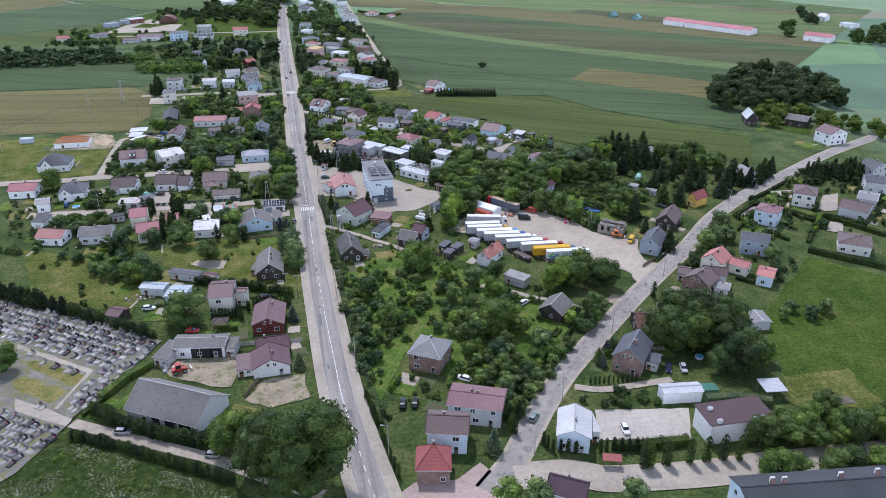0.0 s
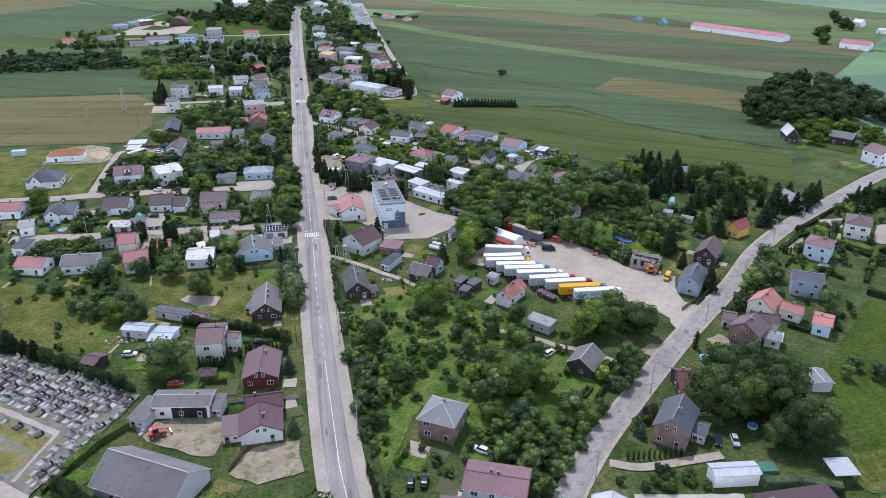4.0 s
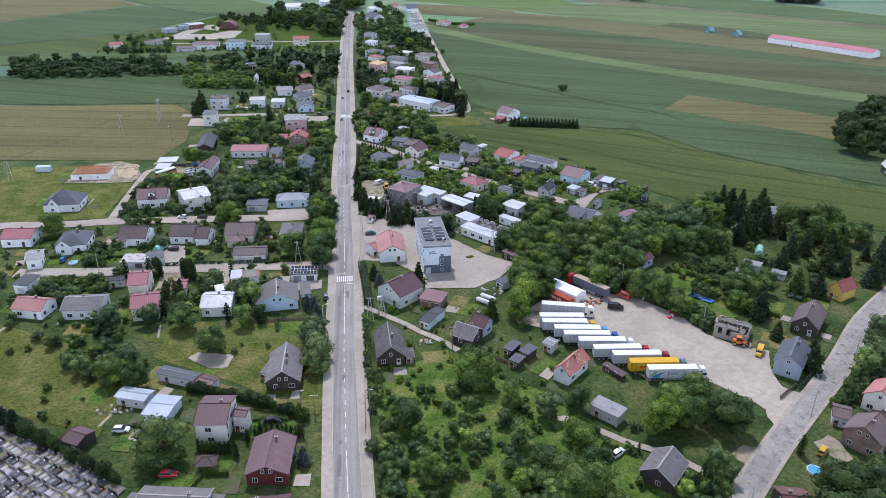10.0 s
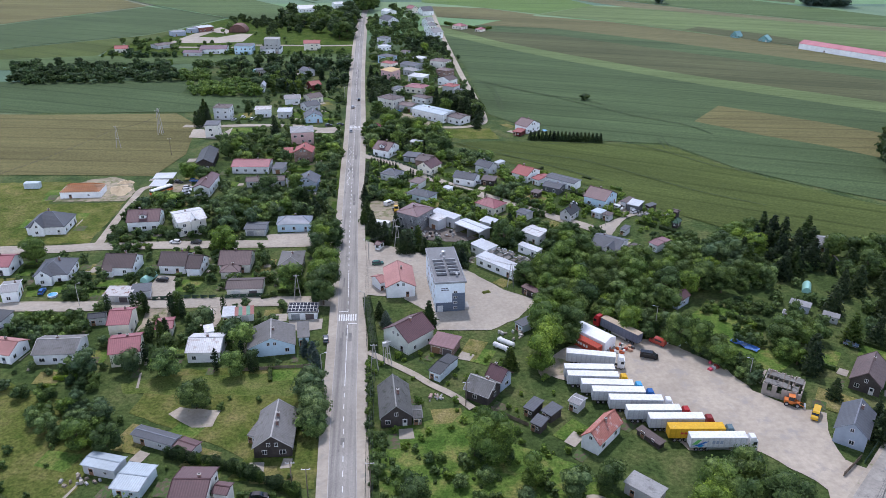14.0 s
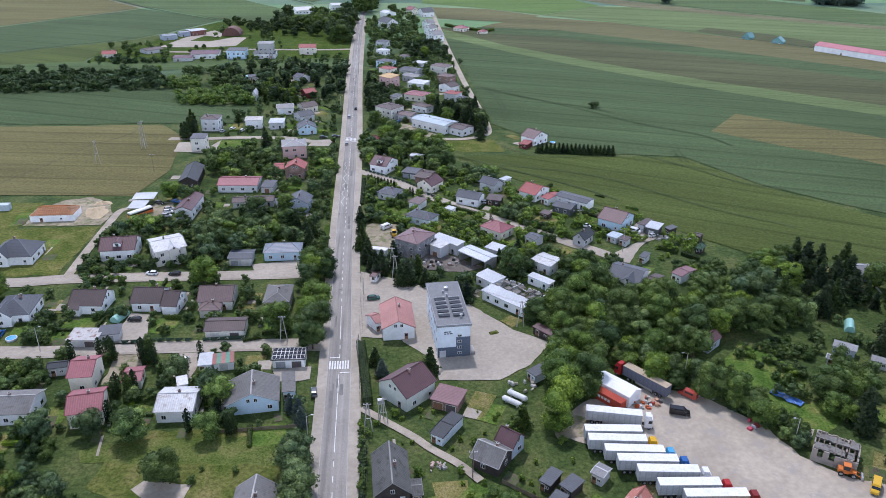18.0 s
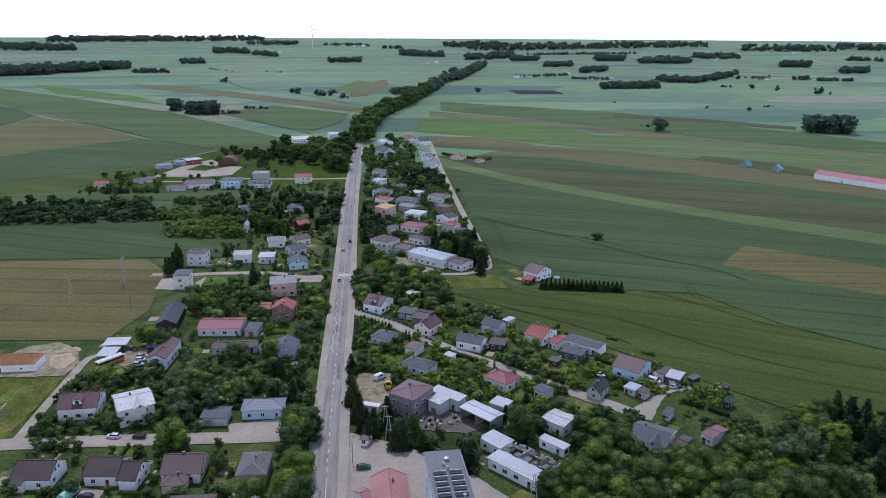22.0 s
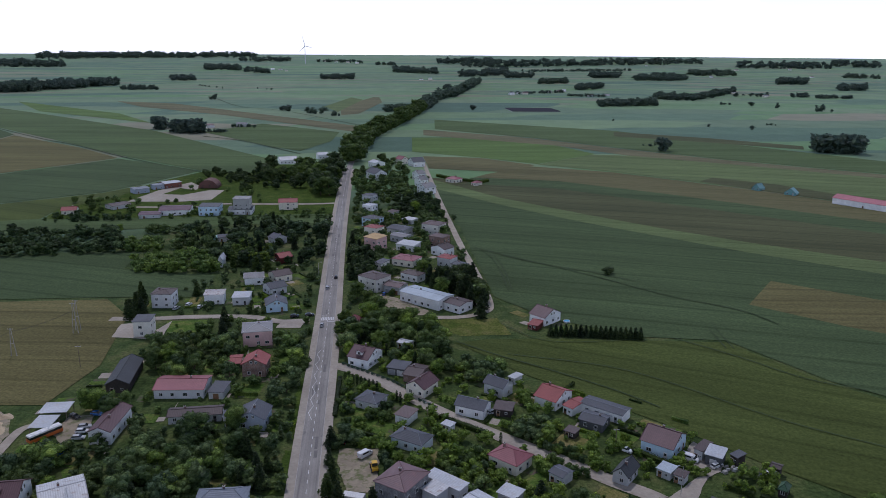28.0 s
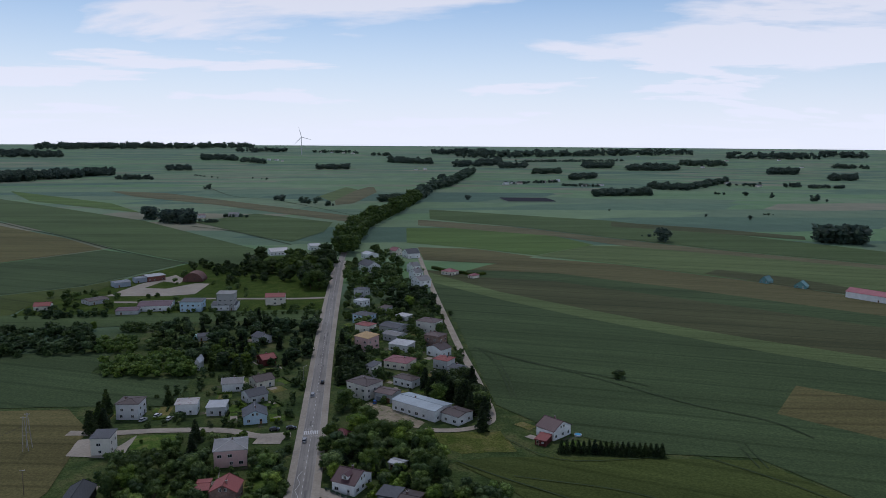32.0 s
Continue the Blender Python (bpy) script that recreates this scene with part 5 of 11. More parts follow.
def wood(poly, count, h0, h1, kinds):
    """Trees set at random inside an outline; far or crowded ones become one mass."""
    PLANTED[0] += 1
    rnd = random.Random(PLANTED[0] * 7 + count)
    xs, ys = [p[0] for p in poly], [p[1] for p in poly]
    spots, tries = [], 0
    while len(spots) < count and tries < count * 60:
        tries += 1
        p = (rnd.uniform(min(xs), max(xs)), rnd.uniform(min(ys), max(ys)))
        h = rnd.uniform(h0, h1)
        if inside(p, poly) and not blocked(*p, h * 0.22) and all((p[0] - q[0]) ** 2 + (p[1] - q[1]) ** 2 > (0.3 * (h + q[2])) ** 2 for q in spots):
            spots.append((*p, h))
    ks = kinds.split(",")
    far = sum(ys) / len(ys) > 185 or sum(xs) / len(xs) > 215
    if not far:
        for x, y, h in spots:
            plant(rnd.choice(ks), x, y, h)
        return
    mass(spots, ks, rnd, "far_trees", "mass of leafy trees and bushes among fields", 0.16 if sum(ys) / len(ys) > 270 else 0.3)


def mass(spots, ks, rnd, name, label, lod=0.3):
    V, F, M, o = [], [], [], 0
    used = sorted({k for k in ks})
    for x, y, h in spots:
        k = rnd.choice(ks)
        v, f, cv, cf = crown_data(k, rnd.randrange(4), lod)
        a = rnd.uniform(0, 6.28)
        R = np.array([[math.cos(a), -math.sin(a), 0], [math.sin(a), math.cos(a), 0], [0, 0, 1]])
        allv = np.concatenate([v[: len(v)], cv])
        V.append((allv * (h * 1.1, h * 1.1, h)) @ R.T + (x, y, rise(x, y)))
        fs = [tuple(q) for q in (f + o).tolist()] + [tuple(q) for q in (cf + len(v) + o).tolist()]
        F += fs
        M += [used.index(k)] * len(fs)
        o += len(allv)
    if F:
        tagged(put(name, mesh_of(name, np.concatenate(V).tolist(), F, [LEAF["woodland" if k == "oak" and name in ("far_trees", "tree_avenue") else k] for k in used], M)), label, "trees", kind="stuff")


def hedge(pts, width, height, kind):
    PLANTED[0] += 1
    rng = np.random.default_rng(PLANTED[0])
    P, N, b = [], [], Build()
    line = [Vector((*p, 0)) for p in pts]
    for a, c in zip(line, line[1:]):
        d = (c - a)
        ln = d.length
        d.normalize()
        s = Vector((-d.y, d.x, 0))
        n = int(ln * (width + 2 * height) * 13)
        u = rng.uniform(0, ln, n)
        side = rng.integers(0, 3, n)
        t = rng.uniform(-1, 1, n)
        z = np.where(side == 0, height, (t + 1) / 2 * height) + rng.normal(0, 0.12, n) + 0.15 * np.sin(u * 1.3)
        off = np.where(side == 0, t * width / 2, np.where(side == 1, width / 2, -width / 2)) + rng.normal(0, 0.1, n)
        P.append(np.stack([a.x + d.x * u + s.x * off, a.y + d.y * u + s.y * off, z], 1))
        N.append(np.stack([np.where(side == 0, 0, np.where(side == 1, s.x, -s.x)), np.where(side == 0, 0, np.where(side == 1, s.y, -s.y)), np.where(side == 0, 1.0, 0.2)], 1))
        m = Matrix(((d.x, s.x, 0, a.x), (d.y, s.y, 0, a.y), (0, 0, 1, 0), (0, 0, 0, 1)))
        b.box(0, ln, -width * 0.42, width * 0.42, -0.05, height * 0.88, LEAF[kind], m)
    v, f = leaf_cards(rng, np.concatenate(P), np.concatenate(N), 0.17, 0.6)
    b.faces(v.tolist(), f.tolist(), LEAF[kind])
    tagged(put("hedge", b.mesh("hedge")), "clipped golden-green garden hedge" if kind == "golden" else "dense dark green hedge", "hedge")


# ---- vehicles ----
PAINT = {"white": (0.75, 0.75, 0.75), "black": (0.012, 0.012, 0.014), "silver": (0.45, 0.46, 0.48), "grey": (0.12, 0.13, 0.14), "blue": (0.03, 0.12, 0.35), "red": (0.4, 0.03, 0.03), "green": (0.02, 0.09, 0.06),
         "yellow": (0.65, 0.38, 0.02), "orange": (0.6, 0.17, 0.03), "bluegrey": (0.14, 0.2, 0.27), "blueblack": (0.015, 0.02, 0.05), "greygreen": (0.2, 0.26, 0.24), "lightblue": (0.08, 0.35, 0.6), "maroon": (0.22, 0.03, 0.03),
         "greycab": (0.12, 0.18, 0.2), "redwhite": (0.38, 0.06, 0.04), "tan": (0.45, 0.36, 0.25), "ntg": (0.75, 0.75, 0.75)}


def paint(c):
    return plain(c + "_car_paint", PAINT[c], 0.25, 0.0)


def wheel(parent, x, y, r=0.32, wd=0.22):
    key = ("wheel", r, wd)
    if key not in MESHES:
        b = Build()
        b.tube((0, -wd / 2, 0), (0, wd / 2, 0), r, r, RUBBER, 14)
        h = Build()
        h.tube((0, -wd / 2 - 0.01, 0), (0, wd / 2 + 0.01, 0), r * 0.6, r * 0.6, METAL, 10)
        MESHES[key] = (b.mesh("tyre"), h.mesh("rim"))
    t = put("wheel", MESHES[key][0], parent, Matrix.Translation((x, y, r)))
    put("rim", MESHES[key][1], t)


def loft(sections, mat, b):
    """Body from cross sections (x, half width, z low, z high)."""
    vs, fs = [], []
    for x, hw, z0, z1 in sections:
        vs += [(x, -hw, z0), (x, hw, z0), (x, hw * 0.98, z0 + (z1 - z0) * 0.6), (x, hw * 0.86, z1), (x, -hw * 0.86, z1), (x, -hw * 0.98, z0 + (z1 - z0) * 0.6)]
    for i in range(len(sections) - 1):
        fs += [(6 * i + k, 6 * i + (k + 1) % 6, 6 * i + 6 + (k + 1) % 6, 6 * i + 6 + k) for k in range(6)]
    fs += [tuple(range(5, -1, -1)), tuple(range(6 * len(sections) - 6, 6 * len(sections)))]
    b.faces(vs, fs, mat)


def vehicle_meshes(kind, color):
    key = (kind, color)
    if key not in MESHES:
        b, g, l, t = Build(), Build(), [], []
        if kind == "car":
            loft([(-2.1, 0.7, 0.4, 0.75), (-2.0, 0.83, 0.25, 0.92), (-0.9, 0.86, 0.22, 0.95), (0.9, 0.86, 0.22, 0.93), (1.9, 0.82, 0.25, 0.78), (2.1, 0.68, 0.35, 0.62)], paint(color), b)
            loft([(-1.55, 0.66, 0.9, 1.36), (-1.0, 0.68, 0.9, 1.46), (0.1, 0.68, 0.9, 1.46), (0.35, 0.66, 0.9, 1.42)], paint(color), b)
            loft([(-2.0, 0.72, 0.9, 0.96), (-1.5, 0.73, 0.9, 1.33), (0.35, 0.73, 0.9, 1.38), (1.05, 0.72, 0.9, 0.95)], GLASS, g)
        else:
            loft([(-2.5, 0.85, 0.35, 1.9), (-2.4, 0.93, 0.3, 2.0), (1.0, 0.93, 0.3, 2.0), (1.7, 0.9, 0.3, 1.25), (2.5, 0.84, 0.3, 1.0), (2.6, 0.7, 0.4, 0.8)], paint(color), b)
            loft([(0.7, 0.88, 1.25, 1.86), (1.05, 0.88, 1.25, 1.88), (1.78, 0.86, 1.2, 1.28)], GLASS, g)
            g.box(-1.6, 0.6, -0.945, 0.945, 1.3, 1.75, GLASS)
        ex = 2.05 if kind == "car" else 2.5
        for s in (-1, 1):
            l.append(Build())
            l[-1].box(ex - 0.12, ex + 0.03, s * 0.58 - 0.15, s * 0.58 + 0.15, 0.56, 0.7, plain("headlight", (0.8, 0.8, 0.8), 0.1))
            t.append(Build())
            t[-1].box(-ex - 0.04, -ex + 0.1, s * 0.62 - 0.12, s * 0.62 + 0.12, 0.62, 0.8, plain("tail_light", (0.4, 0.01, 0.01), 0.2))
        MESHES[key] = (b.mesh("body"), g.mesh("glazing"), *(q.mesh("headlight") for q in l), *(q.mesh("tail_light") for q in t))
    return MESHES[key]


def car(x, y, rot, color, label, kind="car"):
    z = 0.4 if abs(x - road_x(y)) < RW else 0.24
    root = thing(kind, pose(x, y, z, 0, 0, rot), label, kind)
    for nm, me in zip(("body", "glazing", "headlight", "headlight", "tail_light", "tail_light"), vehicle_meshes(kind, color)):
        put(nm, me, root)
    for wx in (-1.3, 1.3) if kind == "car" else (-1.6, 1.65):
        for wy in (-0.76, 0.76):
            wheel(root, wx, wy)


def van(x, y, rot, color, label):
    car(x, y, rot, color, label, "van")


def trailer_parts(root, x0, colr):
    """A 13.6 m box trailer whose front end stands at x0."""
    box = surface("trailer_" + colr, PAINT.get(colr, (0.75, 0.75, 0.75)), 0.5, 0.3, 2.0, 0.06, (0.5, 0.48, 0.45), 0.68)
    # white trailers' sides are greyer than their roofs: shade put into the colour
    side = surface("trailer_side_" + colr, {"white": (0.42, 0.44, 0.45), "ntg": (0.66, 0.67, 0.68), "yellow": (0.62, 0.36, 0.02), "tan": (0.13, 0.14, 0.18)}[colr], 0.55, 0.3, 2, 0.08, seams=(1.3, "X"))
    b = Build()
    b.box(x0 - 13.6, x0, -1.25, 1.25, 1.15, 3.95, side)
    put("trailer_box", b.mesh("trailer_box"), root)
    r = Build()
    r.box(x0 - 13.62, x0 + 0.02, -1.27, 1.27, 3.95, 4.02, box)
    put("trailer_roof", r.mesh("trailer_roof"), root)
    c = Build()
    c.box(x0 - 13.5, x0 - 0.4, -0.5, 0.5, 0.85, 1.15, DARK)
    for s in (-1, 1):
        c.box(x0 - 9.5, x0 - 4.2, s * 1.2 - 0.04, s * 1.2 + 0.04, 0.5, 1.1, METAL)
        c.box(x0 - 3.2, x0 - 3.0, s * 0.9 - 0.08, s * 0.9 + 0.08, 0.0, 1.1, METAL)
    put("chassis", c.mesh("chassis"), root)
    for wx in (x0 - 12.0, x0 - 10.7, x0 - 9.9 + 0.5):
        for s in (-1, 1):
            wheel(root, wx, s * 1.02, 0.5, 0.38)
    if colr == "ntg":
        for i, (c_, z0, z1, a0, a1) in enumerate((((0.03, 0.15, 0.5), 1.5, 2.9, 0.6, 4.4), ((0.15, 0.5, 0.12), 2.0, 3.4, 0.3, 2.6), ((0.02, 0.3, 0.6), 1.3, 2.0, 1.6, 3.6))):
            s = Build()
            s.faces([(x0 - 13.6 + a0, -1.256 - 0.004 * i, z0), (x0 - 13.6 + a0 + 1.2, -1.256 - 0.004 * i, z0), (x0 - 13.6 + a1, -1.256 - 0.004 * i, z1), (x0 - 13.6 + a1 - 1.0, -1.256 - 0.004 * i, z1)], [(0, 1, 2, 3)], plain("sweep_%d" % i, c_, 0.5))
            put("side_graphic", s.mesh("side_graphic"), root, None, "blue and green sweep")
        for i in range(3):
            s = Build()
            s.box(x0 - 8.4 + i * 0.95, x0 - 7.7 + i * 0.95, -1.262, -1.25, 2.2, 3.1, plain("grey_bar", (0.3, 0.36, 0.45), 0.6))
            put("side_graphic", s.mesh("side_graphic"), root)
    if colr == "yellow":
        for i in range(3):
            s = Build()
            s.box(x0 - 10.8 + i * 0.9, x0 - 10.1 + i * 0.9, -1.262, -1.25, 2.3, 2.9, plain("red_bar", (0.45, 0.03, 0.03), 0.6))
            put("side_graphic", s.mesh("side_graphic"), root)


def truck(x, y, rot, colors, label):
    cab, box = colors.split(",")
    root = thing("lorry", pose(x, y, 0.2, 0, 0, rot), label, "lorry", "lorries in the yard")
    trailer_parts(root, 5.5, box)
    p = surface("cab_paint_" + cab, PAINT[cab], 0.35, 0.5, 3, 0.05)
    b = Build()
    b.box(6.2, 8.2, -1.22, 1.22, 0.5, 3.0, p, taper=0.08)
    b.box(6.2, 7.9, -1.1, 1.1, 3.0, 3.75, p, taper=0.2)
    b.box(2.6, 6.2, -0.45, 0.45, 0.75, 1.0, DARK)
    put("cab", b.mesh("cab"), root, None, "lorry driver's cab")
    g = Build()
    g.box(8.1, 8.18, -1.05, 1.05, 1.75, 2.7, GLASS)
    g.box(7.1, 8.0, -1.2, 1.2, 1.8, 2.6, GLASS)
    put("windscreen", g.mesh("windscreen"), root)
    bm_ = Build()
    bm_.box(8.1, 8.3, -1.2, 1.2, 0.35, 0.9, plain("bumper", (0.05, 0.05, 0.055), 0.6))
    put("bumper", bm_.mesh("bumper"), root)
    for wx in (7.3, 3.6):
        for s in (-1, 1):
            wheel(root, wx, s * 1.02, 0.5, 0.34)


def trailer(x, y, rot, color, label):
    root = thing("box_trailer", pose(x, y, 0.2, 0, 0, rot), label, "trailer", "lorries in the yard")
    trailer_parts(root, 6.8, color)


def bus(x, y, rot, color, label):
    root = thing("bus", pose(x, y, 0.2, 0, 0, rot), label, "bus")
    b = Build()
    b.box(-5.2, 5.2, -1.22, 1.22, 0.4, 1.5, plain("orange_bus_paint", (0.6, 0.15, 0.03), 0.4))
    b.box(-5.2, 5.2, -1.2, 1.2, 2.3, 2.75, plain("white_bus_paint", (0.75, 0.75, 0.72), 0.4), taper=0.1)
    put("body", b.mesh("body"), root)
    g = Build()
    g.box(-5.1, 5.1, -1.19, 1.19, 1.5, 2.3, GLASS)
    put("glazing", g.mesh("glazing"), root)
    for k in range(4):
        r = Build()
        r.box(-4 + k * 2.2, -3.2 + k * 2.2, -0.5, 0.5, 2.75, 2.9, plain("white_bus_paint", (0.75, 0.75, 0.72), 0.4))
        put("roof_hatch", r.mesh("roof_hatch"), root)
    for wx in (-3.2, 3.3):
        for s in (-1, 1):
            wheel(root, wx, s * 1.02, 0.48, 0.34)


def tractor(x, y, rot, color, label):
    root = thing("excavator" if "excavator" in label else "loader", pose(x, y, 0.2, 0, 0, rot), label, "machine")
    p = plain(color + "_machine_paint", PAINT[color], 0.5)
    b = Build()
    b.box(-1.9, 0.3, -0.9, 0.9, 0.7, 1.6, p, taper=0.06)
    b.box(0.3, 2.0, -0.6, 0.6, 0.7, 1.3, p, taper=0.05)
    put("body", b.mesh("body"), root)
    c = Build()
    c.box(-0.9, 0.5, -0.75, 0.75, 1.6, 2.7, GLASS, taper=0.08)
    c.box(-1.0, 0.6, -0.8, 0.8, 2.7, 2.8, p)
    put("cab", c.mesh("cab"), root)
    a = Build()
    for s in (-1, 1):
        a.tube((0.6, s * 0.75, 1.5), (3.0, s * 0.75, 0.6), 0.12, 0.1, p, 6)
    a.box(2.9, 3.5, -1.1, 1.1, 0.1, 0.8, METAL, taper=0.1)
    put("bucket_arm", a.mesh("bucket_arm"), root)
    for wx in (-1.2, 1.4):
        for s in (-1, 1):
            wheel(root, wx, s * 0.95, 0.6, 0.4)


# ---- poles and fences ----


def pole(x, y, h, kind):
    if kind == "lamp":
        root = thing("street_lamp", pose(x, y, 0), "tall concrete street lamp beside a road", "street lamp", "street lamps")
        b = Build()
        b.tube((0, 0, -0.2), (0, 0, h), 0.13, 0.08, CONCRETE)
        put("pole", b.mesh("pole"), root)
        s = 1 if x < 4 else -1
        a = Build()
        a.tube((0, 0, h - 0.2), (s * 1.4, 0, h + 0.35), 0.04, 0.035, METAL, 6)
        put("arm", a.mesh("arm"), root)
        l_ = Build()
        l_.box(s * 1.4 - 0.35, s * 1.4 + 0.35, -0.14, 0.14, h + 0.3, h + 0.42, METAL, taper=0.05)
        l_.box(s * 1.4 - 0.28, s * 1.4 + 0.28, -0.11, 0.11, h + 0.25, h + 0.3, plain("lamp_glass", (0.7, 0.7, 0.68), 0.2))
        put("lamp_head", l_.mesh("lamp_head"), root)
        return
    root = thing("utility_pole", pose(x, y, 0), "weathered utility pole with a crossarm" if kind == "wood" else "two-legged concrete power pole", "utility pole", "utility poles")
    b = Build()
    if kind == "wood":
        b.tube((0, 0, -0.2), (0, 0, h), 0.14, 0.09, TIMBER)
        put("pole", b.mesh("pole"), root)
    else:
        for s in (-1, 1):
            q = Build()
            q.tube((s * 1.1, 0, -0.2), (s * 0.12, 0, h), 0.16, 0.1, CONCRETE)
            put("leg", q.mesh("leg"), root)
        q = Build()
        q.box(-0.7, 0.7, -0.06, 0.06, h * 0.45, h * 0.45 + 0.15, CONCRETE)
        put("brace", q.mesh("brace"), root)
    c = Build()
    c.box(-1.0, 1.0, -0.06, 0.06, h - 0.5, h - 0.36, METAL)
    arm = put("crossarm", c.mesh("crossarm"), root)
    for u in (-0.85, 0, 0.85):
        i_ = Build()
        i_.tube((u, 0, h - 0.36), (u, 0, h - 0.1), 0.05, 0.04, plain("porcelain", (0.6, 0.58, 0.55), 0.3), 6)
        put("insulator", i_.mesh("insulator"), arm)


def fence(pts, h, kind, label):
    root = thing("fence", pose(pts[0][0], pts[0][1], 0), label, "fence")
    o = Vector((pts[0][0], pts[0][1], 0))
    mat = {"mesh": surface("fence_green", (0.05, 0.09, 0.06), 0.6, 1, 6, 0.2), "wood": TIMBER, "concrete": CONCRETE}[kind]
    for a, c in zip(pts, pts[1:]):
        a, c = Vector((*a, 0)) - o, Vector((*c, 0)) - o
        n = max(1, round((c - a).length / 2.5))
        for i in range(n):
            p, q = a.lerp(c, i / n), a.lerp(c, (i + 1) / n)
            b = Build()
            b.box(-0.06, 0.06, -0.06, 0.06, -0.1, h + 0.08, mat, Matrix.Translation(p))
            post = put("post", b.mesh("post"), root)
            d = (q - p)
            ang = Matrix.Translation(p) @ Matrix.Rotation(math.atan2(d.y, d.x), 4, "Z")
            b = Build()
            if kind == "mesh":
                for z in (0.1, h * 0.5, h):
                    b.box(0.06, d.length - 0.06, -0.02, 0.02, z, z + 0.05, mat, ang)
                for k in range(1, 10):
                    b.box(d.length * k / 10 - 0.015, d.length * k / 10 + 0.015, -0.012, 0.012, 0.1, h, mat, ang)
            else:
                k = 0.06
                while k < d.length - 0.2:
                    b.box(k, k + 0.2, -0.025, 0.025, 0.05, h * (0.94 + 0.06 * math.sin(k * 9)), mat, ang)
                    k += 0.22
            for j in range(0, len(b.v) - 8, 8):
                b.f.append((j, j + 1, j + 8))
                b.i.append(0)
            put("panel", b.mesh("panel"), root)



# ---- the place ----
RW = 3.2
build_ground()
main_road()
lane("asphalt_worn", [(32.1, -177.1), (40.4, -168.6), (46.6, -160.0), (54.6, -149.1), (64.8, -137.0), (77.2, -124.5), (92.1, -110.0), (108.7, -94.2), (139.8, -66.8), (163.8, -43.0), (190.6, -22.5), (221.4, -3.6), (266.0, 23.2), (299.1, 39.2), (327.8, 52.1), (355.0, 61.2)], 5.4, "side_road", "worn patched grey asphalt road with sandy edges")
lane("concrete", [(-7.1, 59.7), (-18.4, 58.4), (-42.3, 59.1), (-68.2, 60.0), (-94.9, 60.4), (-109.3, 59.1), (-132.0, 59.5), (-148.8, 59.5)], 5.0, "street_one", "pale concrete village street")
lane("concrete", [(-5.1, 11.6), (-12.9, 12.6), (-37.6, 13.7), (-63.9, 14.3), (-83.6, 14.1), (-100.7, 15.3), (-113.6, 15.8)], 4.6, "street_two", "pale concrete village street with driveways")
lane("dirt", [(-94.6, 61.2), (-94.9, 82.3), (-94.8, 107.0), (-94.4, 120.8), (-91.3, 124.7)], 3.2, "track_west", "sandy track to a building site")
lane("concrete", [(1.5, 165.2), (8.0, 161.3), (19.3, 150.8), (30.8, 135.1), (43.4, 119.4), (57.0, 105.0), (69.4, 92.5), (79.3, 82.6), (85.3, 75.8), (92.8, 68.8), (96.8, 64.1), (96.5, 64.1), (103.4, 60.2)], 3.8, "street_three", "pale concrete lane between gardens")
lane("dirt", [(45.1, 214.4), (58.9, 213.6), (70.7, 218.6), (75.6, 231.5), (76.5, 277.6), (75.7, 328.9), (75.8, 403.0), (76.5, 497.1), (78.2, 610.7), (79.4, 699.9), (77.7, 734.5)], 4.0, "field_lane", "pale gravel lane along the fields")
lane("dirt", [(-64.4, -132.6), (-53.2, -139.4), (-43.6, -145.0), (-28.8, -153.6), (-19.9, -160.1), (-11.4, -166.3), (-4.0, -170.8)], 3.4, "cemetery_lane", "sandy lane to the cemetery")
lane("concrete", [(39.3, -173.6), (51.8, -174.9), (59.6, -178.5), (71.0, -180.2), (83.7, -181.5), (98.2, -181.9), (112.6, -182.9), (132.4, -184.2)], 7.0, "service_road", "pale concrete service road")
lane("dirt", [(65.2, -143.5), (72.3, -146.2), (83.5, -146.0), (92.8, -145.6)], 2.6, "drive_east", "curved sandy drive")
lane("dirt", [(54.6, -82.0), (57.5, -82.2), (62.2, -86.2), (65.9, -89.2), (69.6, -92.6), (74.4, -95.6), (78.4, -98.6), (82.4, -102.8), (84.6, -106.2), (87.4, -110.4)], 2.1, "barn_drive", "sandy drive past a barn")
area("sand", [(114.9, -96.9), (120.0, -94.6), (121.4, -97.6), (121.0, -103.6), (117.6, -104.6), (115.8, -101.2)], "brick_house_yard", "trampled sandy yard beside a brick house")
area("sand", [(92.9, -99.0), (97.2, -96.0), (100.6, -97.2), (97.0, -101.6), (94.6, -103.2)], "road_apron", "sandy patch at the edge of a road")
lane("dirt", [(6.6, -19.2), (13.1, -25.5), (19.3, -31.5), (23.6, -36.5), (29.2, -41.9), (33.7, -48.0)], 2.2, "garden_track", "sandy track through the grass")
lane("concrete", [(-9.2, 215.0), (-21.8, 214.7), (-36.9, 222.2), (-62.5, 224.3), (-81.1, 223.4), (-98.6, 224.9)], 3.2, "street_four", "narrow concrete lane to cube houses")
lane("concrete", [(-4.5, 482.1), (-29.8, 480.2), (-66.8, 482.9), (-96.6, 485.0), (-114.9, 474.6), (-159.8, 477.8)], 3.5, "depot_road", "pale concrete depot road")
area("concrete", [(5.5, 15.4), (5.7, 58.5), (17.0, 52.3), (28.5, 45.0), (28.8, 31.6), (40.9, 32.3), (52.3, 15.7), (62.0, 7.8), (54.1, -2.9), (44.2, -9.7), (27.7, -8.6), (26.1, 2.6), (18.8, 11.3), (18.3, 13.1)], "clinic_yard", "pale concrete yard round a public building")
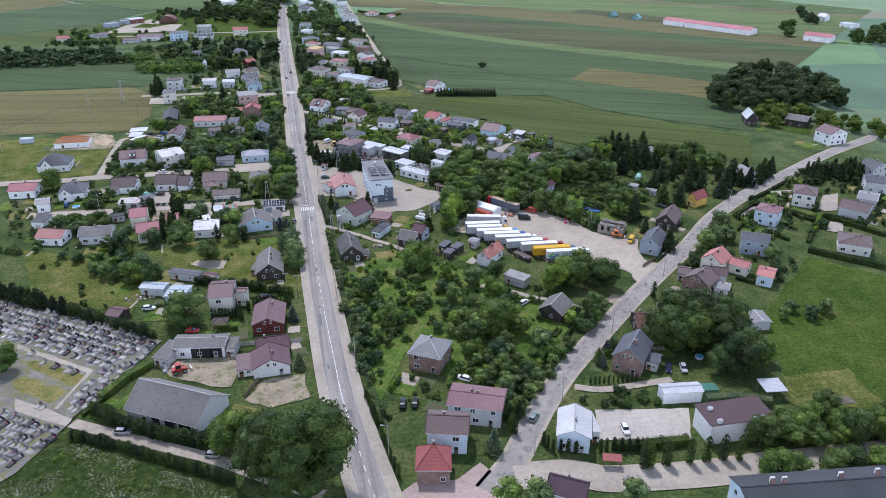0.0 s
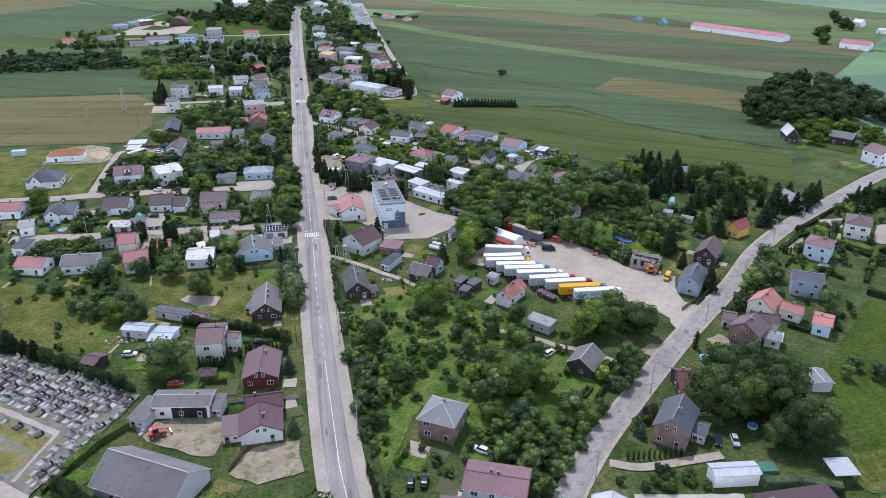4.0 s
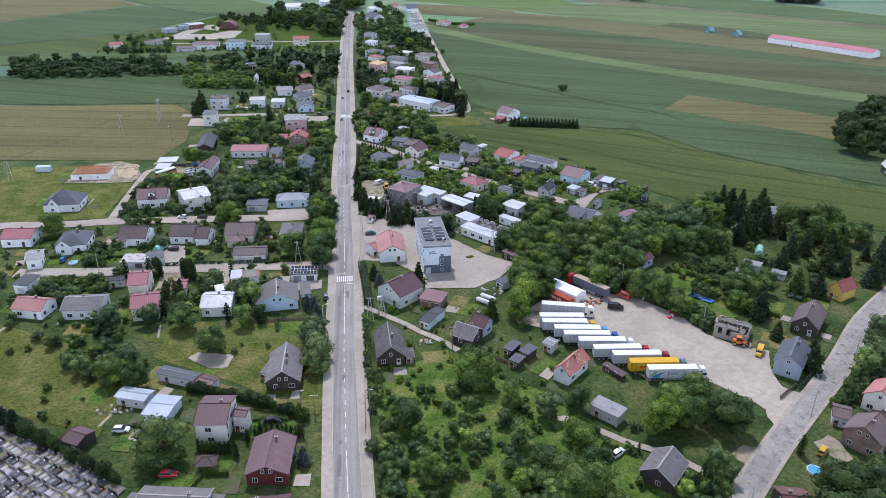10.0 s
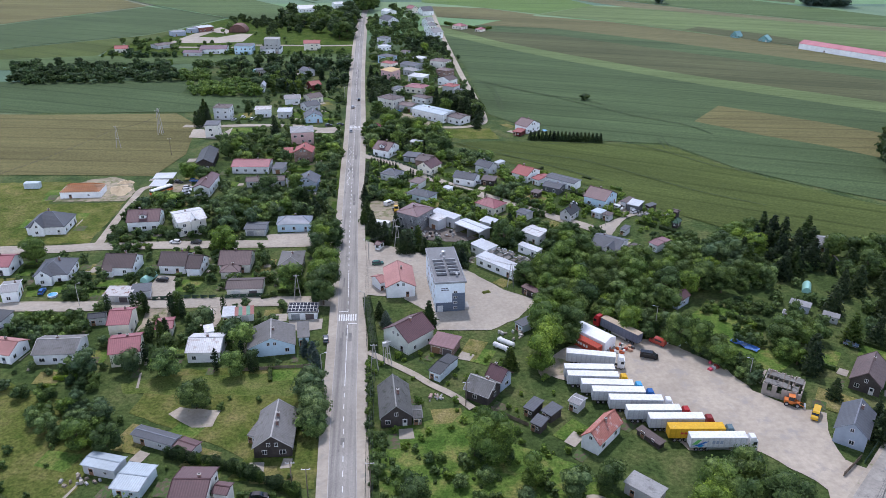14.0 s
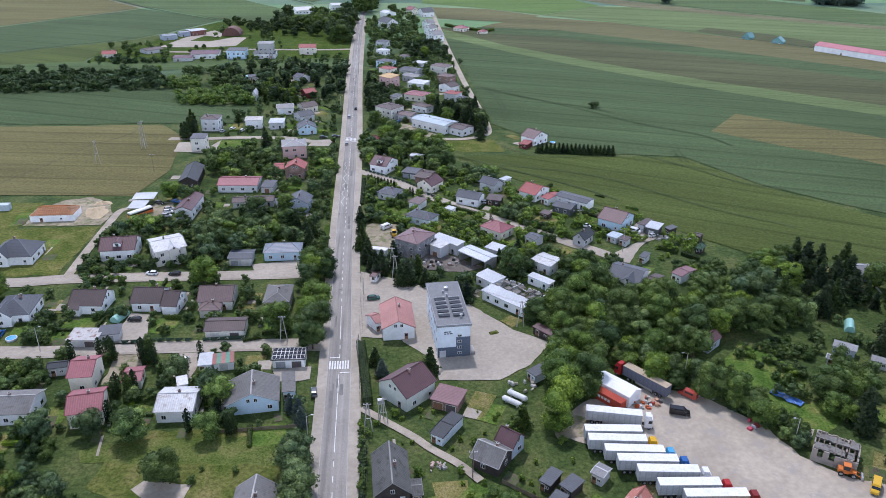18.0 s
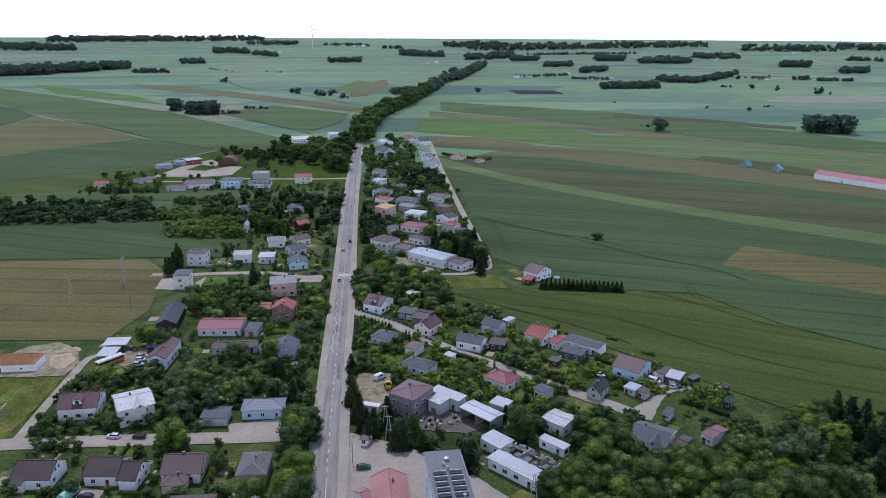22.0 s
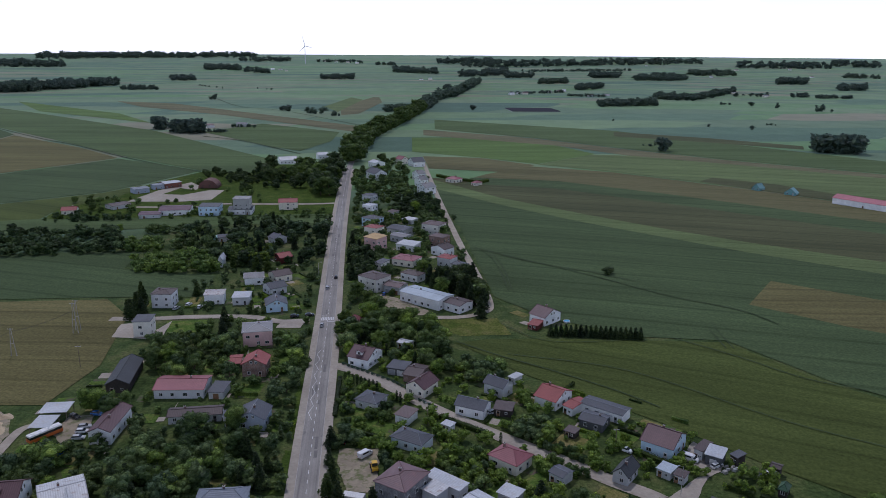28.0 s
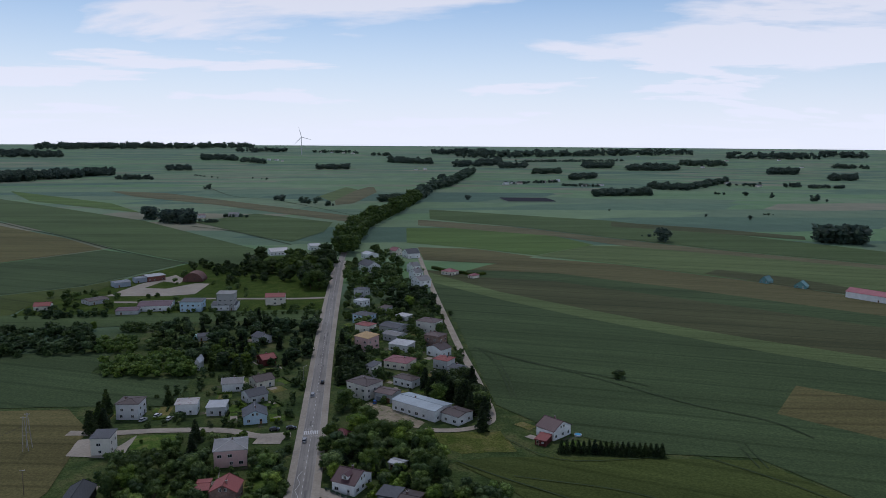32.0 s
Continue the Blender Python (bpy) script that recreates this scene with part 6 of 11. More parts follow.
area("gravel", [(53.9, -32.0), (63.6, -21.7), (78.6, -16.4), (94.5, -19.1), (101.2, -27.1), (107.4, -35.2), (109.9, -45.9), (117.5, -53.7), (124.6, -56.8), (120.4, -65.7), (119.3, -74.1), (123.2, -77.9), (113.2, -87.8), (107.5, -91.8), (109.7, -83.4), (106.5, -77.9), (99.7, -69.3), (83.5, -68.0), (73.6, -48.7), (60.8, -37.6)], "truck_yard", "pale gravel lorry yard with tyre marks")
area("sand", [(-46.4, -110.9), (-39.0, -108.6), (-25.0, -108.6), (-24.0, -118.0), (-26.0, -124.6), (-31.5, -123.2), (-42.5, -116.6)], "farm_yard", "trampled sandy farm yard")
area("sand", [(-22.4, -131.6), (-17.3, -123.4), (-6.2, -122.4), (-5.2, -133.6), (-15.6, -136.2)], "sandy_plot", "sandy plot with thin grass")
area("gravelwhite", [(66.7, -154.1), (91.0, -158.3), (85.6, -169.6), (62.6, -165.7)], "white_yard", "white gravel yard")
area("paving", [(11.4, -174.7), (16.5, -170.9), (25.9, -171.9), (32.6, -167.5), (37.0, -176.0), (32.6, -182.2)], "corner_paving", "pinkish paving at a road fork")
area("sand", [(-121.0, 136.0), (-110.8, 139.0), (-100.6, 129.8), (-96.4, 119.1), (-97.6, 107.6), (-108.6, 107.5), (-128.0, 108.5), (-127.0, 126.0)], "sand_heap_ground", "bare sand round a building site")
area("concrete", [(-67.1, 16.8), (-65.8, 35.2), (-59.7, 33.6), (-57.6, 23.5), (-57.6, 16.0)], "drive_one", "concrete drive between houses")
area("sand", [(-63.1, -3.6), (-62.9, 4.1), (-63.7, 10.8), (-55.1, 10.4), (-54.4, 4.0), (-59.8, 2.6), (-59.1, -3.1)], "drive_two", "yellowish paved drive beside a red-roofed house")
area("concrete", [(-18.0, 0.2), (-7.4, 0.8), (-7.4, -5.2), (-12.0, -6.2), (-16.3, -5.6)], "garage_court", "pale concrete court before a garage")
area("dirt", [(-46.6, 10.4), (-39.8, 10.4), (-39.2, 2.1), (-39.1, -4.1), (-43.9, -3.2)], "van_yard", "pale gravel yard behind a white house")
area("drygrass", [(38.0, -120.3), (42.4, -117.8), (45.2, -125.1), (40.2, -130.5), (36.3, -128.1)], "flower_meadow", "pale yellow flowering weeds in an orchard")
area("drygrass", [(48.4, 211.0), (76.0, 211.0), (78.5, 190.4), (56.8, 190.5), (50.1, 196.3)], "fallow_plot", "brownish fallow plot beside a lane")
area("concrete", [(-33.1, 66.9), (-16.8, 69.0), (-7.3, 65.2), (-7.1, 59.1), (-30.4, 59.2)], "forecourt", "pale paved forecourt")
area("sand", [(7.6, 100.6), (19.9, 99.5), (18.4, 76.4), (10.5, 77.1), (7.9, 86.5)], "work_yard", "sandy work yard with parked machines")
area("dirtdark", [(25.8, 65.6), (30.0, 73.6), (40.6, 67.5), (49.3, 58.7), (41.6, 54.9), (26.4, 59.3)], "scrap_yard", "dark yard littered with scrap")
area("concrete", [(96.8, 65.0), (110.8, 75.3), (115.1, 75.9), (109.5, 69.9), (103.4, 60.2), (99.2, 58.9)], "lane_end", "pale concrete turning place")
area("concrete", [(110.6, 86.2), (118.0, 95.1), (122.4, 84.1), (118.8, 77.5), (114.2, 75.0)], "drive_four", "paved yard with parked vans")
area("sand", [(54.3, -28.3), (58.4, -25.4), (63.7, -27.8), (61.0, -35.0), (54.3, -36.2)], "sand_patch", "patch of bare sand")
area("dirt", [(-43.9, -44.3), (-41.5, -41.8), (-30.6, -43.8), (-31.8, -50.4), (-36.8, -50.4)], "old_slab", "old concrete foundation slab in the grass")
area("sand", [(-84.2, 120.0), (-82.1, 130.1), (-74.2, 130.8), (-72.4, 121.4), (-77.4, 109.8)], "car_yard", "sandy yard with parked cars")
area("concrete", [(-91.0, 201.7), (-91.8, 217.3), (-87.5, 218.3), (-74.5, 209.0), (-70.3, 220.1), (-69.9, 202.0), (-74.8, 198.2)], "cube_yard", "paved yard of a cube house")
area("concrete", [(-23.3, 206.9), (-21.2, 217.0), (-10.1, 217.5), (-12.5, 206.0)], "drive_five", "paved drive beside the road")
area("meadow", [(-211, 439), (-219, 501), (-187, 523), (-175, 585), (-140, 656), (-92, 693), (-19, 688), (-5, 557), (-8, 441), (-209, 434)], "depot_grass", "rough grass round the depot buildings")
area("concrete", [(-172.0, 500.0), (-160.0, 548.0), (-141.0, 588.0), (-128.0, 566.0), (-129.0, 548.0), (-144.0, 558.0), (-152.0, 530.0), (-134.0, 526.0), (-116.0, 548.0), (-104.0, 545.0), (-107.0, 503.0), (-128.0, 497.0)], "depot_yard", "pale concrete depot yard")
area("sand", [(16.6, 243.3), (22.6, 250.1), (32.7, 242.0), (45.8, 222.8), (42.5, 216.7), (23.4, 224.6)], "warehouse_yard", "sandy warehouse yard")
area("meadow", [(137.9, -119.3), (179.9, -83.4), (196.6, -103.2), (205.8, -125.8), (153.7, -179.8), (120.7, -158.6)], "meadow", "bright green meadow")
area("drygrass", [(-50.3, -24.1), (-12.5, -25.3), (-10.9, -34.9), (-5.2, -60.8), (-5.1, -74.2), (-24.9, -69.5), (-22.2, -63.0), (-27.3, -59.1), (-53.9, -43.0)], "dry_lawn", "dry mown lawn with pale patches")
area("tallgrass", [(-57.8, -34.4), (-59.6, -30.1), (-48.9, -27.4), (-13.3, -28.5), (-13.0, -38.7)], "tall_grass_plot", "plot of tall uncut grass")
area("orchardgrass", [(104.8, -10.6), (118.6, 4.9), (123.0, -2.4), (129.4, -14.1), (123.2, -23.8), (128.2, -33.6), (119.8, -39.1), (113.6, -28.5)], "back_meadow", "rough meadow behind a lorry yard")
area("drygrass", [(-106.4, -18.7), (-65.9, -39.9), (-56.1, -54.9), (-58.9, -77.8), (-91.6, -61.7)], "rough_field", "rough yellowish grass")
area("drygrass", [(-152, 64), (-98.5, 64), (-97.5, 106), (-129, 106), (-129, 134), (-160, 134)], "villa_lawn", "mown yellowish lawn round a new villa")
area("wheatyellow", [(-280.3, 152.1), (-384.8, 269.8), (-181.0, 253.8), (-108.7, 253.2), (-91.9, 227.7), (-86.0, 172.2), (-93.9, 139.3), (-131.3, 142.9)], "wheat_field_west", "yellow-green wheat field")
area("wheatdark", [(-389.5, 275.2), (-466.9, 362.4), (-221.4, 344.0), (-116.8, 345.2), (-116.9, 305.8), (-64.3, 289.2), (-64.3, 252.9), (-109.6, 256.4), (-182.8, 258.0)], "wheat_field_dark_west", "dark green wheat field")
area("wheat", [(-447.6, 423.0), (-263.9, 439.0), (-127.4, 439.8), (-13.1, 442.7), (-9.7, 410.8), (-84.5, 412.2), (-240.5, 386.7), (-413.2, 378.0)], "field_strip_west", "green field strip")
area("wheatolive", [(74.0, 151.0), (65.5, 166.0), (53.2, 182.6), (66.5, 185.6), (92.9, 184.0), (133.2, 178.3), (166.7, 173.3), (186.8, 130.4), (209.5, 103.2), (247.0, 61.5), (221.3, 18.1), (175.4, 54.5), (150.9, 60.3), (136.3, 77.0), (116.4, 103.5), (91.6, 132.3)], "wheat_field_east", "olive green wheat field with tractor tracks")
area("wheatdark", [(79.5, 241.6), (82.4, 476.5), (80.0, 525.7), (158.8, 394.8), (297.8, 228.8), (349.9, 166.4), (254.4, 69.0), (212.0, 106.7), (188.1, 132.8), (167.7, 175.5), (134.5, 182.2), (99.4, 207.9)], "dark_wheat_field_east", "dark bluish-green wheat field with tractor tracks")
area("wheatdark", [(77, 549), (124, 470), (174, 412), (254, 323), (305, 276), (374, 212), (314, 156), (260, 214), (215, 251), (148, 322), (80, 399)], "dark_belt_east", "dark green wheat belt")
area("wheatlight", [(78, 592), (128, 494), (179, 427), (222, 375), (260, 336), (314, 287), (386, 222), (365, 203), (297, 265), (248, 312), (212, 353), (171, 400), (123, 466), (76, 543)], "pale_strip_east", "pale green field strip")
area("wheatumber", [(78, 599), (122, 574), (185, 533), (257, 462), (317, 401), (361, 353), (437, 270), (386, 222), (314, 287), (260, 336), (222, 375), (179, 427), (128, 494), (79, 589)], "umber_strip_east", "brownish-green field strip")
area("wheatdark", [(117, 596), (195, 572), (273, 501), (336, 435), (465, 297), (437, 270), (317, 401), (257, 462), (185, 533), (110, 563)], "dark_strip_east", "narrow dark green field strip")
area("wheatochre", [(137, 617), (189, 664), (264, 619), (322, 554), (371, 496), (395, 463), (500, 330), (465, 297), (336, 435), (273, 501), (195, 572), (120, 596)], "ochre_strip_east", "ochre field strip")
area("wheatlight", [(200, 675), (280, 748), (323, 736), (431, 645), (634, 454), (502, 331), (397, 465), (372, 498), (324, 557), (265, 623)], "green_strip_east", "soft green field strip")
area("wheatumber", [(329, 560), (351, 580), (395, 537), (423, 482), (400, 462), (372, 498)], "rough_plot_east", "rough brown plot beside tents")
area("brightgreen", [(129, 933), (174, 917), (262, 833), (287, 753), (201, 679), (146, 733), (73, 785), (82, 935)], "bright_strip_east", "bright green field strip")
area("wheatochre", [(83, 746), (145, 729), (197, 671), (158, 626), (82, 656)], "tan_strip_east", "tan field strip near houses")
area("wheatbrown", [(106, 1038), (245, 920), (327, 807), (419, 695), (653, 472), (634, 454), (431, 645), (323, 736), (262, 833), (100, 962)], "brown_strip_east", "brownish field strip")
area("wheat", [(138, 1204), (394, 1009), (694, 510), (656, 475), (421, 699), (329, 812), (246, 927), (124, 1045)], "teal_strip_east", "bluish green field strip")
area("wheatumber", [(389, 993), (503, 900), (581, 810), (562, 777), (480, 850), (370, 935)], "brown_ribbon_east", "narrow brown field ribbon")
area("wheatyellow", [(200.7, 218.8), (231.2, 254.4), (282.7, 207.4), (304.7, 182.7), (272.4, 142.8), (253.8, 166.2), (230.0, 186.1)], "yellow_patch_east", "yellowish patch of barley")
area("weedgrass", [(-64.2, -135.6), (-25.0, -161.2), (-19.7, -168.4), (-21.0, -179.7), (-93.4, -164.7), (-73.9, -149.1)], "weedy_meadow", "tall uncut meadow with pale flower heads")
area("orchardgrass", [(8.3, -54.8), (24.7, -51.6), (55.2, -70.5), (69.0, -93.4), (74.5, -114.3), (40.9, -148.2), (26.6, -121.7), (25.5, -113.2), (12.9, -139.1)], "orchard_grass", "bright rough grass between old fruit trees")
area("wheatdark", [(-852, 1471), (-549, 1110), (-469, 998), (-452, 720)], "blue_field_farwest", "bluish green field behind a track")
area("wheat", [(-1062, 1864), (-591, 1371), (-292, 1042), (-89, 736), (-89, 638), (-146, 656), (-257, 771), (-340, 873), (-555, 1123), (-863, 1491)], "green_field_farwest", "broad green field of young wheat")
area("wheatyellow", [(-449, 714), (-465, 988), (-333, 853), (-255, 752), (-341, 642), (-381, 587)], "pale_field_farwest", "pale yellow-green barley field")
area("wheatdark", [(-379, 582), (-339, 637), (-252, 746), (-177, 684), (-148, 651), (-181, 581), (-203, 544), (-275, 495), (-315, 463)], "dark_field_farwest", "dark green wheat field")
area("wheatolive", [(-314, 460), (-274, 492), (-202, 540), (-180, 577), (-185, 515), (-214, 477), (-214, 440), (-248, 434), (-295, 426)], "olive_field_farwest", "olive green field edge")
area("wheatbrown", [(-542, 1690), (-397, 1613), (-92, 1226), (14, 1087), (6, 1007), (-238, 1310), (-445, 1523)], "brown_field_farwest", "brownish strip of stubble")
area("brightgreen", [(-759, 1693), (-432, 1349), (-329, 1164), (-598, 1407)], "clover_farwest", "fresh green clover strip")
area("brightgreen", [(-554, 2069), (-352, 2236), (-245, 1926), (-364, 1830)], "clover_farwest", "fresh green clover strip")
area("wheatlight", [(-647, 3155), (-161, 2866), (167, 2442), (-54, 2196), (-242, 2071), (-366, 2329)], "pale_strip_farwest", "pale hay meadow strip")
area("wheatbrown", [(-34, 1514), (54, 1892), (58, 1643), (7, 1336), (-25, 1303)], "brown_plot_farwest", "bare brown field plot")
area("wheatlight", [(-67, 1515), (-15, 1828), (14, 1738), (-34, 1374)], "green_plot_farwest", "small fresh green plot")
area("wheatyellow", [(80, 2551), (267, 2557), (214, 2244), (60, 2197)], "tan_plot_farwest", "tan ripening field")
area("wheat", [(-215, 1017), (-148, 1144), (-20, 1009), (-27, 898), (-60, 801), (-96, 840)], "mid_field_farwest", "soft green field plot")
area("drygrass", [(123.5, -150.4), (144.3, -150.6), (142.0, -161.6), (143.7, -165.7), (140.8, -169.1), (118.7, -162.8)], "kitchen_garden", "dry garden plot beside a meadow")
area("dirtdark", [(125.2, -161.4), (135.0, -162.5), (135.3, -165.3), (125.0, -165.0)], "vegetable_plot", "dug vegetable plot with green rows")
area("concrete", [(227.1, -28.5), (235.3, -27.7), (221.2, -45.5), (215.4, -45.4), (214.3, -41.9)], "paved_yard_east", "pale paved yard between houses")
area("concrete", [(206.6, -19.5), (218.2, -19.4), (211.2, -28.8), (204.8, -25.2)], "drive_east_house", "pale paved drive beside a brown house")
area("paving", [(181.7, -35.3), (189.3, -34.7), (184.0, -42.3), (175.5, -42.6)], "front_court_east", "paved front court of a blue house")
area("concrete", [(209.5, -55.7), (214.9, -57.8), (207.0, -66.9), (202.3, -64.1)], "back_court_east", "pale paved court between hedges")
area("meadow", [(276.2, 83.7), (285.8, 83.0), (292.8, 70.1), (281.9, 56.7), (276.0, 63.6), (270.0, 72.6)], "barn_lawn", "bright lawn in front of an old barn")
area("meadow", [(-8.2, 174.4), (-6.3, 173.6), (-6.6, 159.3), (-8.4, 159.5)], "road_verge", "green grass verge between pavement and fences")
area("meadow", [(-8.5, 153.3), (-6.5, 153.1), (-6.8, 107.6), (-8.8, 108.2)], "road_verge", "green grass verge between pavement and fences")
area("meadow", [(-8.9, 101.7), (-6.6, 101.1), (-6.6, 77.2), (-13.4, 77.8), (-9.3, 80.5)], "road_verge", "green grass verge between pavement and fences")
area("meadow", [(4.9, 155.5), (6.7, 154.8), (6.3, 122.3), (4.1, 122.4)], "road_verge", "green grass verge between pavement and fences")
area("meadow", [(-9.8, 72.0), (-6.7, 72.0), (-6.8, 62.5), (-10.5, 62.8)], "road_verge", "green grass verge between pavement and fences")
area("orchardgrass", [(-19.8, 172.3), (-15.7, 181.4), (-9.6, 171.4), (-9.9, 159.6), (-18.0, 157.4)], "front_lawn", "mown front lawn with shrubs")
area("orchardgrass", [(8.2, 119.8), (10.9, 131.4), (21.2, 123.3), (17.2, 108.1), (9.2, 110.9)], "front_lawn", "mown front lawn with shrubs")
area("orchardgrass", [(-27.6, 96.0), (-19.0, 101.0), (-18.4, 87.9), (-26.0, 90.3)], "front_lawn", "mown front lawn with shrubs")
area("orchardgrass", [(-72.2, 219.5), (-54.4, 219.3), (-53.1, 204.2), (-69.3, 205.5)], "front_lawn", "mown front lawn with shrubs")
lane("wheattrack", [(-550, 1111), (-421, 955), (-338, 866), (-254, 762), (-191, 694), (-145, 650)], 2.4, "boundary_track", "dark overgrown track between fields")
lane("wheattrack", [(-208, 967), (-143, 905), (-58, 775)], 2.4, "boundary_track", "dark overgrown track between fields")
lane("wheattrack", [(-335, 1770), (-242, 1520), (-135, 1396), (14, 1100)], 2.4, "boundary_track", "dark overgrown track between fields")
lane("wheattrack", [(83.7, 336.0), (107.3, 305.2), (126.9, 288.9), (143.1, 275.2), (159.4, 258.9)], 0.8, "tramline", "dark tractor track through wheat")
lane("wheattrack", [(90.4, 328.8), (90.4, 300.3), (90.5, 277.2), (88.8, 251.1)], 0.5, "tramline", "dark tractor track through wheat")
lane("wheattrack", [(92.3, 328.7), (93.0, 300.1), (92.7, 277.1), (90.3, 252.0)], 0.5, "tramline", "dark tractor track through wheat")
lane("wheattrack", [(90.6, 326.7), (118.9, 294.6), (142.7, 266.2), (167.0, 234.4), (191.7, 211.5), (200.6, 191.2)], 0.8, "tramline", "dark tractor track through wheat")
lane("wheattrack", [(86.5, 332.6), (90.5, 302.0), (88.6, 249.7)], 0.5, "tramline", "dark tractor track through wheat")
lane("wheattrack", [(92.5, 326.3), (92.7, 292.2), (90.6, 247.7)], 0.5, "tramline", "dark tractor track through wheat")
lane("wheattrack", [(166.5, 189.3), (163.6, 166.5)], 0.5, "tramline", "dark tractor track through wheat")
lane("wheattrack", [(170.0, 192.2), (166.7, 165.9)], 0.5, "tramline", "dark tractor track through wheat")
lane("wheattrack", [(146.6, 179.6), (165.1, 156.7), (179.4, 135.9), (196.7, 123.9)], 0.6, "tramline", "dark tractor track through wheat")
lane("wheattrack", [(54.1, 183.3), (68.4, 168.1), (87.8, 150.3), (105.3, 132.4), (116.3, 118.2)], 0.6, "tramline", "dark tractor track through wheat")
lane("wheattrack", [(76.1, 202.8), (94.0, 180.3), (134.9, 179.1)], 0.5, "tramline", "dark tractor track through wheat")
lane("wheattrack", [(72.8, 168.8), (115.7, 148.5), (152.8, 106.0), (178.7, 83.8)], 0.5, "tramline", "dark tractor track through wheat")

# ---- houses and sheds ----
house(21.2, -168.6, -12, 8.2, 8.2, 4.4, 4.0, "hip", "red", "brick", "small brick house with a bright red hipped roof", 1)
house(26.8, -158.5, -16, 10.3, 9.2, 6.0, 2.0, "gx", "brown", "blue", "white and blue two-storey house under a brown roof", 1)
house(36.3, -149.4, -23, 14.3, 9.8, 5.5, 1.0, "gx", "pinkbrown", "grey", "grey house with a wide faded pinkish sheet roof", 1)
house(29.1, -124.1, -32, 10.0, 10.3, 5.5, 3.0, "hip", "greysheet", "brick", "derelict brick house with a grey hipped roof", 1)
house(85.0, -136.1, -40, 8.9, 11.9, 5.0, 3.5, "gy", "slate", "brick", "old brick house with a slate roof and white ridges", 1)
house(90.7, -138.4, -39, 3.6, 5.6, 3.0, 1.0, "gx", "slate", "grey", "small grey extension under a slate roof", 1)
house(96.6, -119.7, -13, 6.7, 12.0, 3.2, 3.0, "gx", "rust", "darkwood", "ramshackle wooden house with holes in its rusty roof", 1)
house(127.1, -98.8, -55, 9.6, 9.1, 4.5, 3.0, "gy", "brown", "brick", "brick house with a brown gabled roof", 1)
house(134.1, -95.6, -26, 8.1, 5.9, 4.5, 2.0, "gx", "brown", "grey", "house wing with a long brown roof", 1)
house(126.2, -89.5, -32, 4.5, 6.3, 3.0, 1.0, "gx", "brown", "grey", "low annex with a brown roof", 1)
house(133.0, -102.5, -37, 5.2, 6.0, 3.0, 0.8, "gx", "greysheet", "grey", "grey annex with a lean-to roof", 1)
house(140.5, -85.3, -53, 8.3, 9.3, 4.5, 3.0, "gy", "salmon", "cream", "cream house with a salmon tiled roof", 1)
house(147.7, -89.6, -51, 7.0, 5.5, 3.5, 1.6, "gx", "salmon", "cream", "long cream wing with a salmon roof", 1)
house(152.4, -98.1, -41, 5.8, 8.7, 4.0, 0.8, "gx", "salmon", "blue", "pale blue outbuilding with a salmon roof", 1)
house(162.4, -74.8, -31, 10.0, 8.4, 6.0, 1.6, "gx", "slate", "greyblue", "grey-blue two-storey house with a slate roof", 1)
house(184.6, -50.2, -48, 9.4, 9.9, 6.0, 1.3, "hip", "pinkbrown", "blue", "pale blue cube house with a pinkish hipped roof", 1)
house(126.2, -65.3, -40, 7.9, 12.2, 4.2, 3.0, "gy", "slate", "greyblue", "grey-blue house with a dark slate roof", 1)
house(143.7, -44.1, -41, 8.3, 13.4, 3.0, 3.5, "gy", "brown", "darkwood", "dark wooden house with a brown roof", 1)
house(165.8, -26.9, -65, 5.1, 8.3, 3.5, 3.0, "gy", "red", "yellow", "yellow cottage with a red roof", 1)
house(202.8, -4.2, -84, 8.8, 7.8, 4.5, 2.5, "gx", "greysheet", "greyblue", "grey house with a pale grey roof", 1)
house(145.6, -4.4, -38, 6.4, 3.6, 2.5, 0.3, "flat", "greysheet", "greyblue", "pale garden shed beside spruces", 1)
house(139.4, -9.6, -38, 4.2, 3.2, 2.2, 0.6, "gx", "greysheet", "greyblue", "small blue-grey shed in a garden", 1)
house(151.6, -12.0, -38, 5.0, 3.0, 2.3, 0.3, "flat", "greysheet", "grey", "low grey shed beside a pale shed", 1)
house(179.5, 41.5, -12, 6.0, 9.0, 3.0, 1.5, "gx", "greysheet", "grey", "grey shed behind tall spruces", 0)
house(57.2, -163.4, -22, 8.5, 11.0, 4.5, 2.0, "gy", "white", "blue", "white hall with a white gabled sheet roof", 1)
house(62.3, -162.6, -4, 2.1, 7.5, 3.5, 0.3, "flat", "white", "white", "white flat-roofed annex", 1)
house(96.8, -168.6, 0, 17.4, 8.6, 6.0, 0.3, "flat", "maroonflat", "offwhite", "off-white workshop hall with a dark maroon flat roof", 1, "blank")
house(90.6, -153.8, -6, 11.1, 4.6, 3.5, 0.5, "gx", "palesheet", "white", "long white shed with a pale sheet roof", 1, "blank")
house(115.5, -157.0, -7, 6.0, 5.8, 3.0, 0.2, "flat", "palesheet", "open", "open shelter with a white flat roof", 1)
house(108.8, -197.0, -6, 53.2, 10.2, 6.0, 1.5, "gx", "dark", "blue", "long hall with a dark roof and brick chimneys", 1)
house(48.3, -183.2, -32, 8.8, 6.7, 4.0, 2.5, "gx", "darkpurple", "grey", "house with a dark purple roof", 1)
house(62.3, -174.7, -18, 4.4, 2.3, 2.5, 0.3, "flat", "red", "open", "small roadside shelter with a red roof", 1)
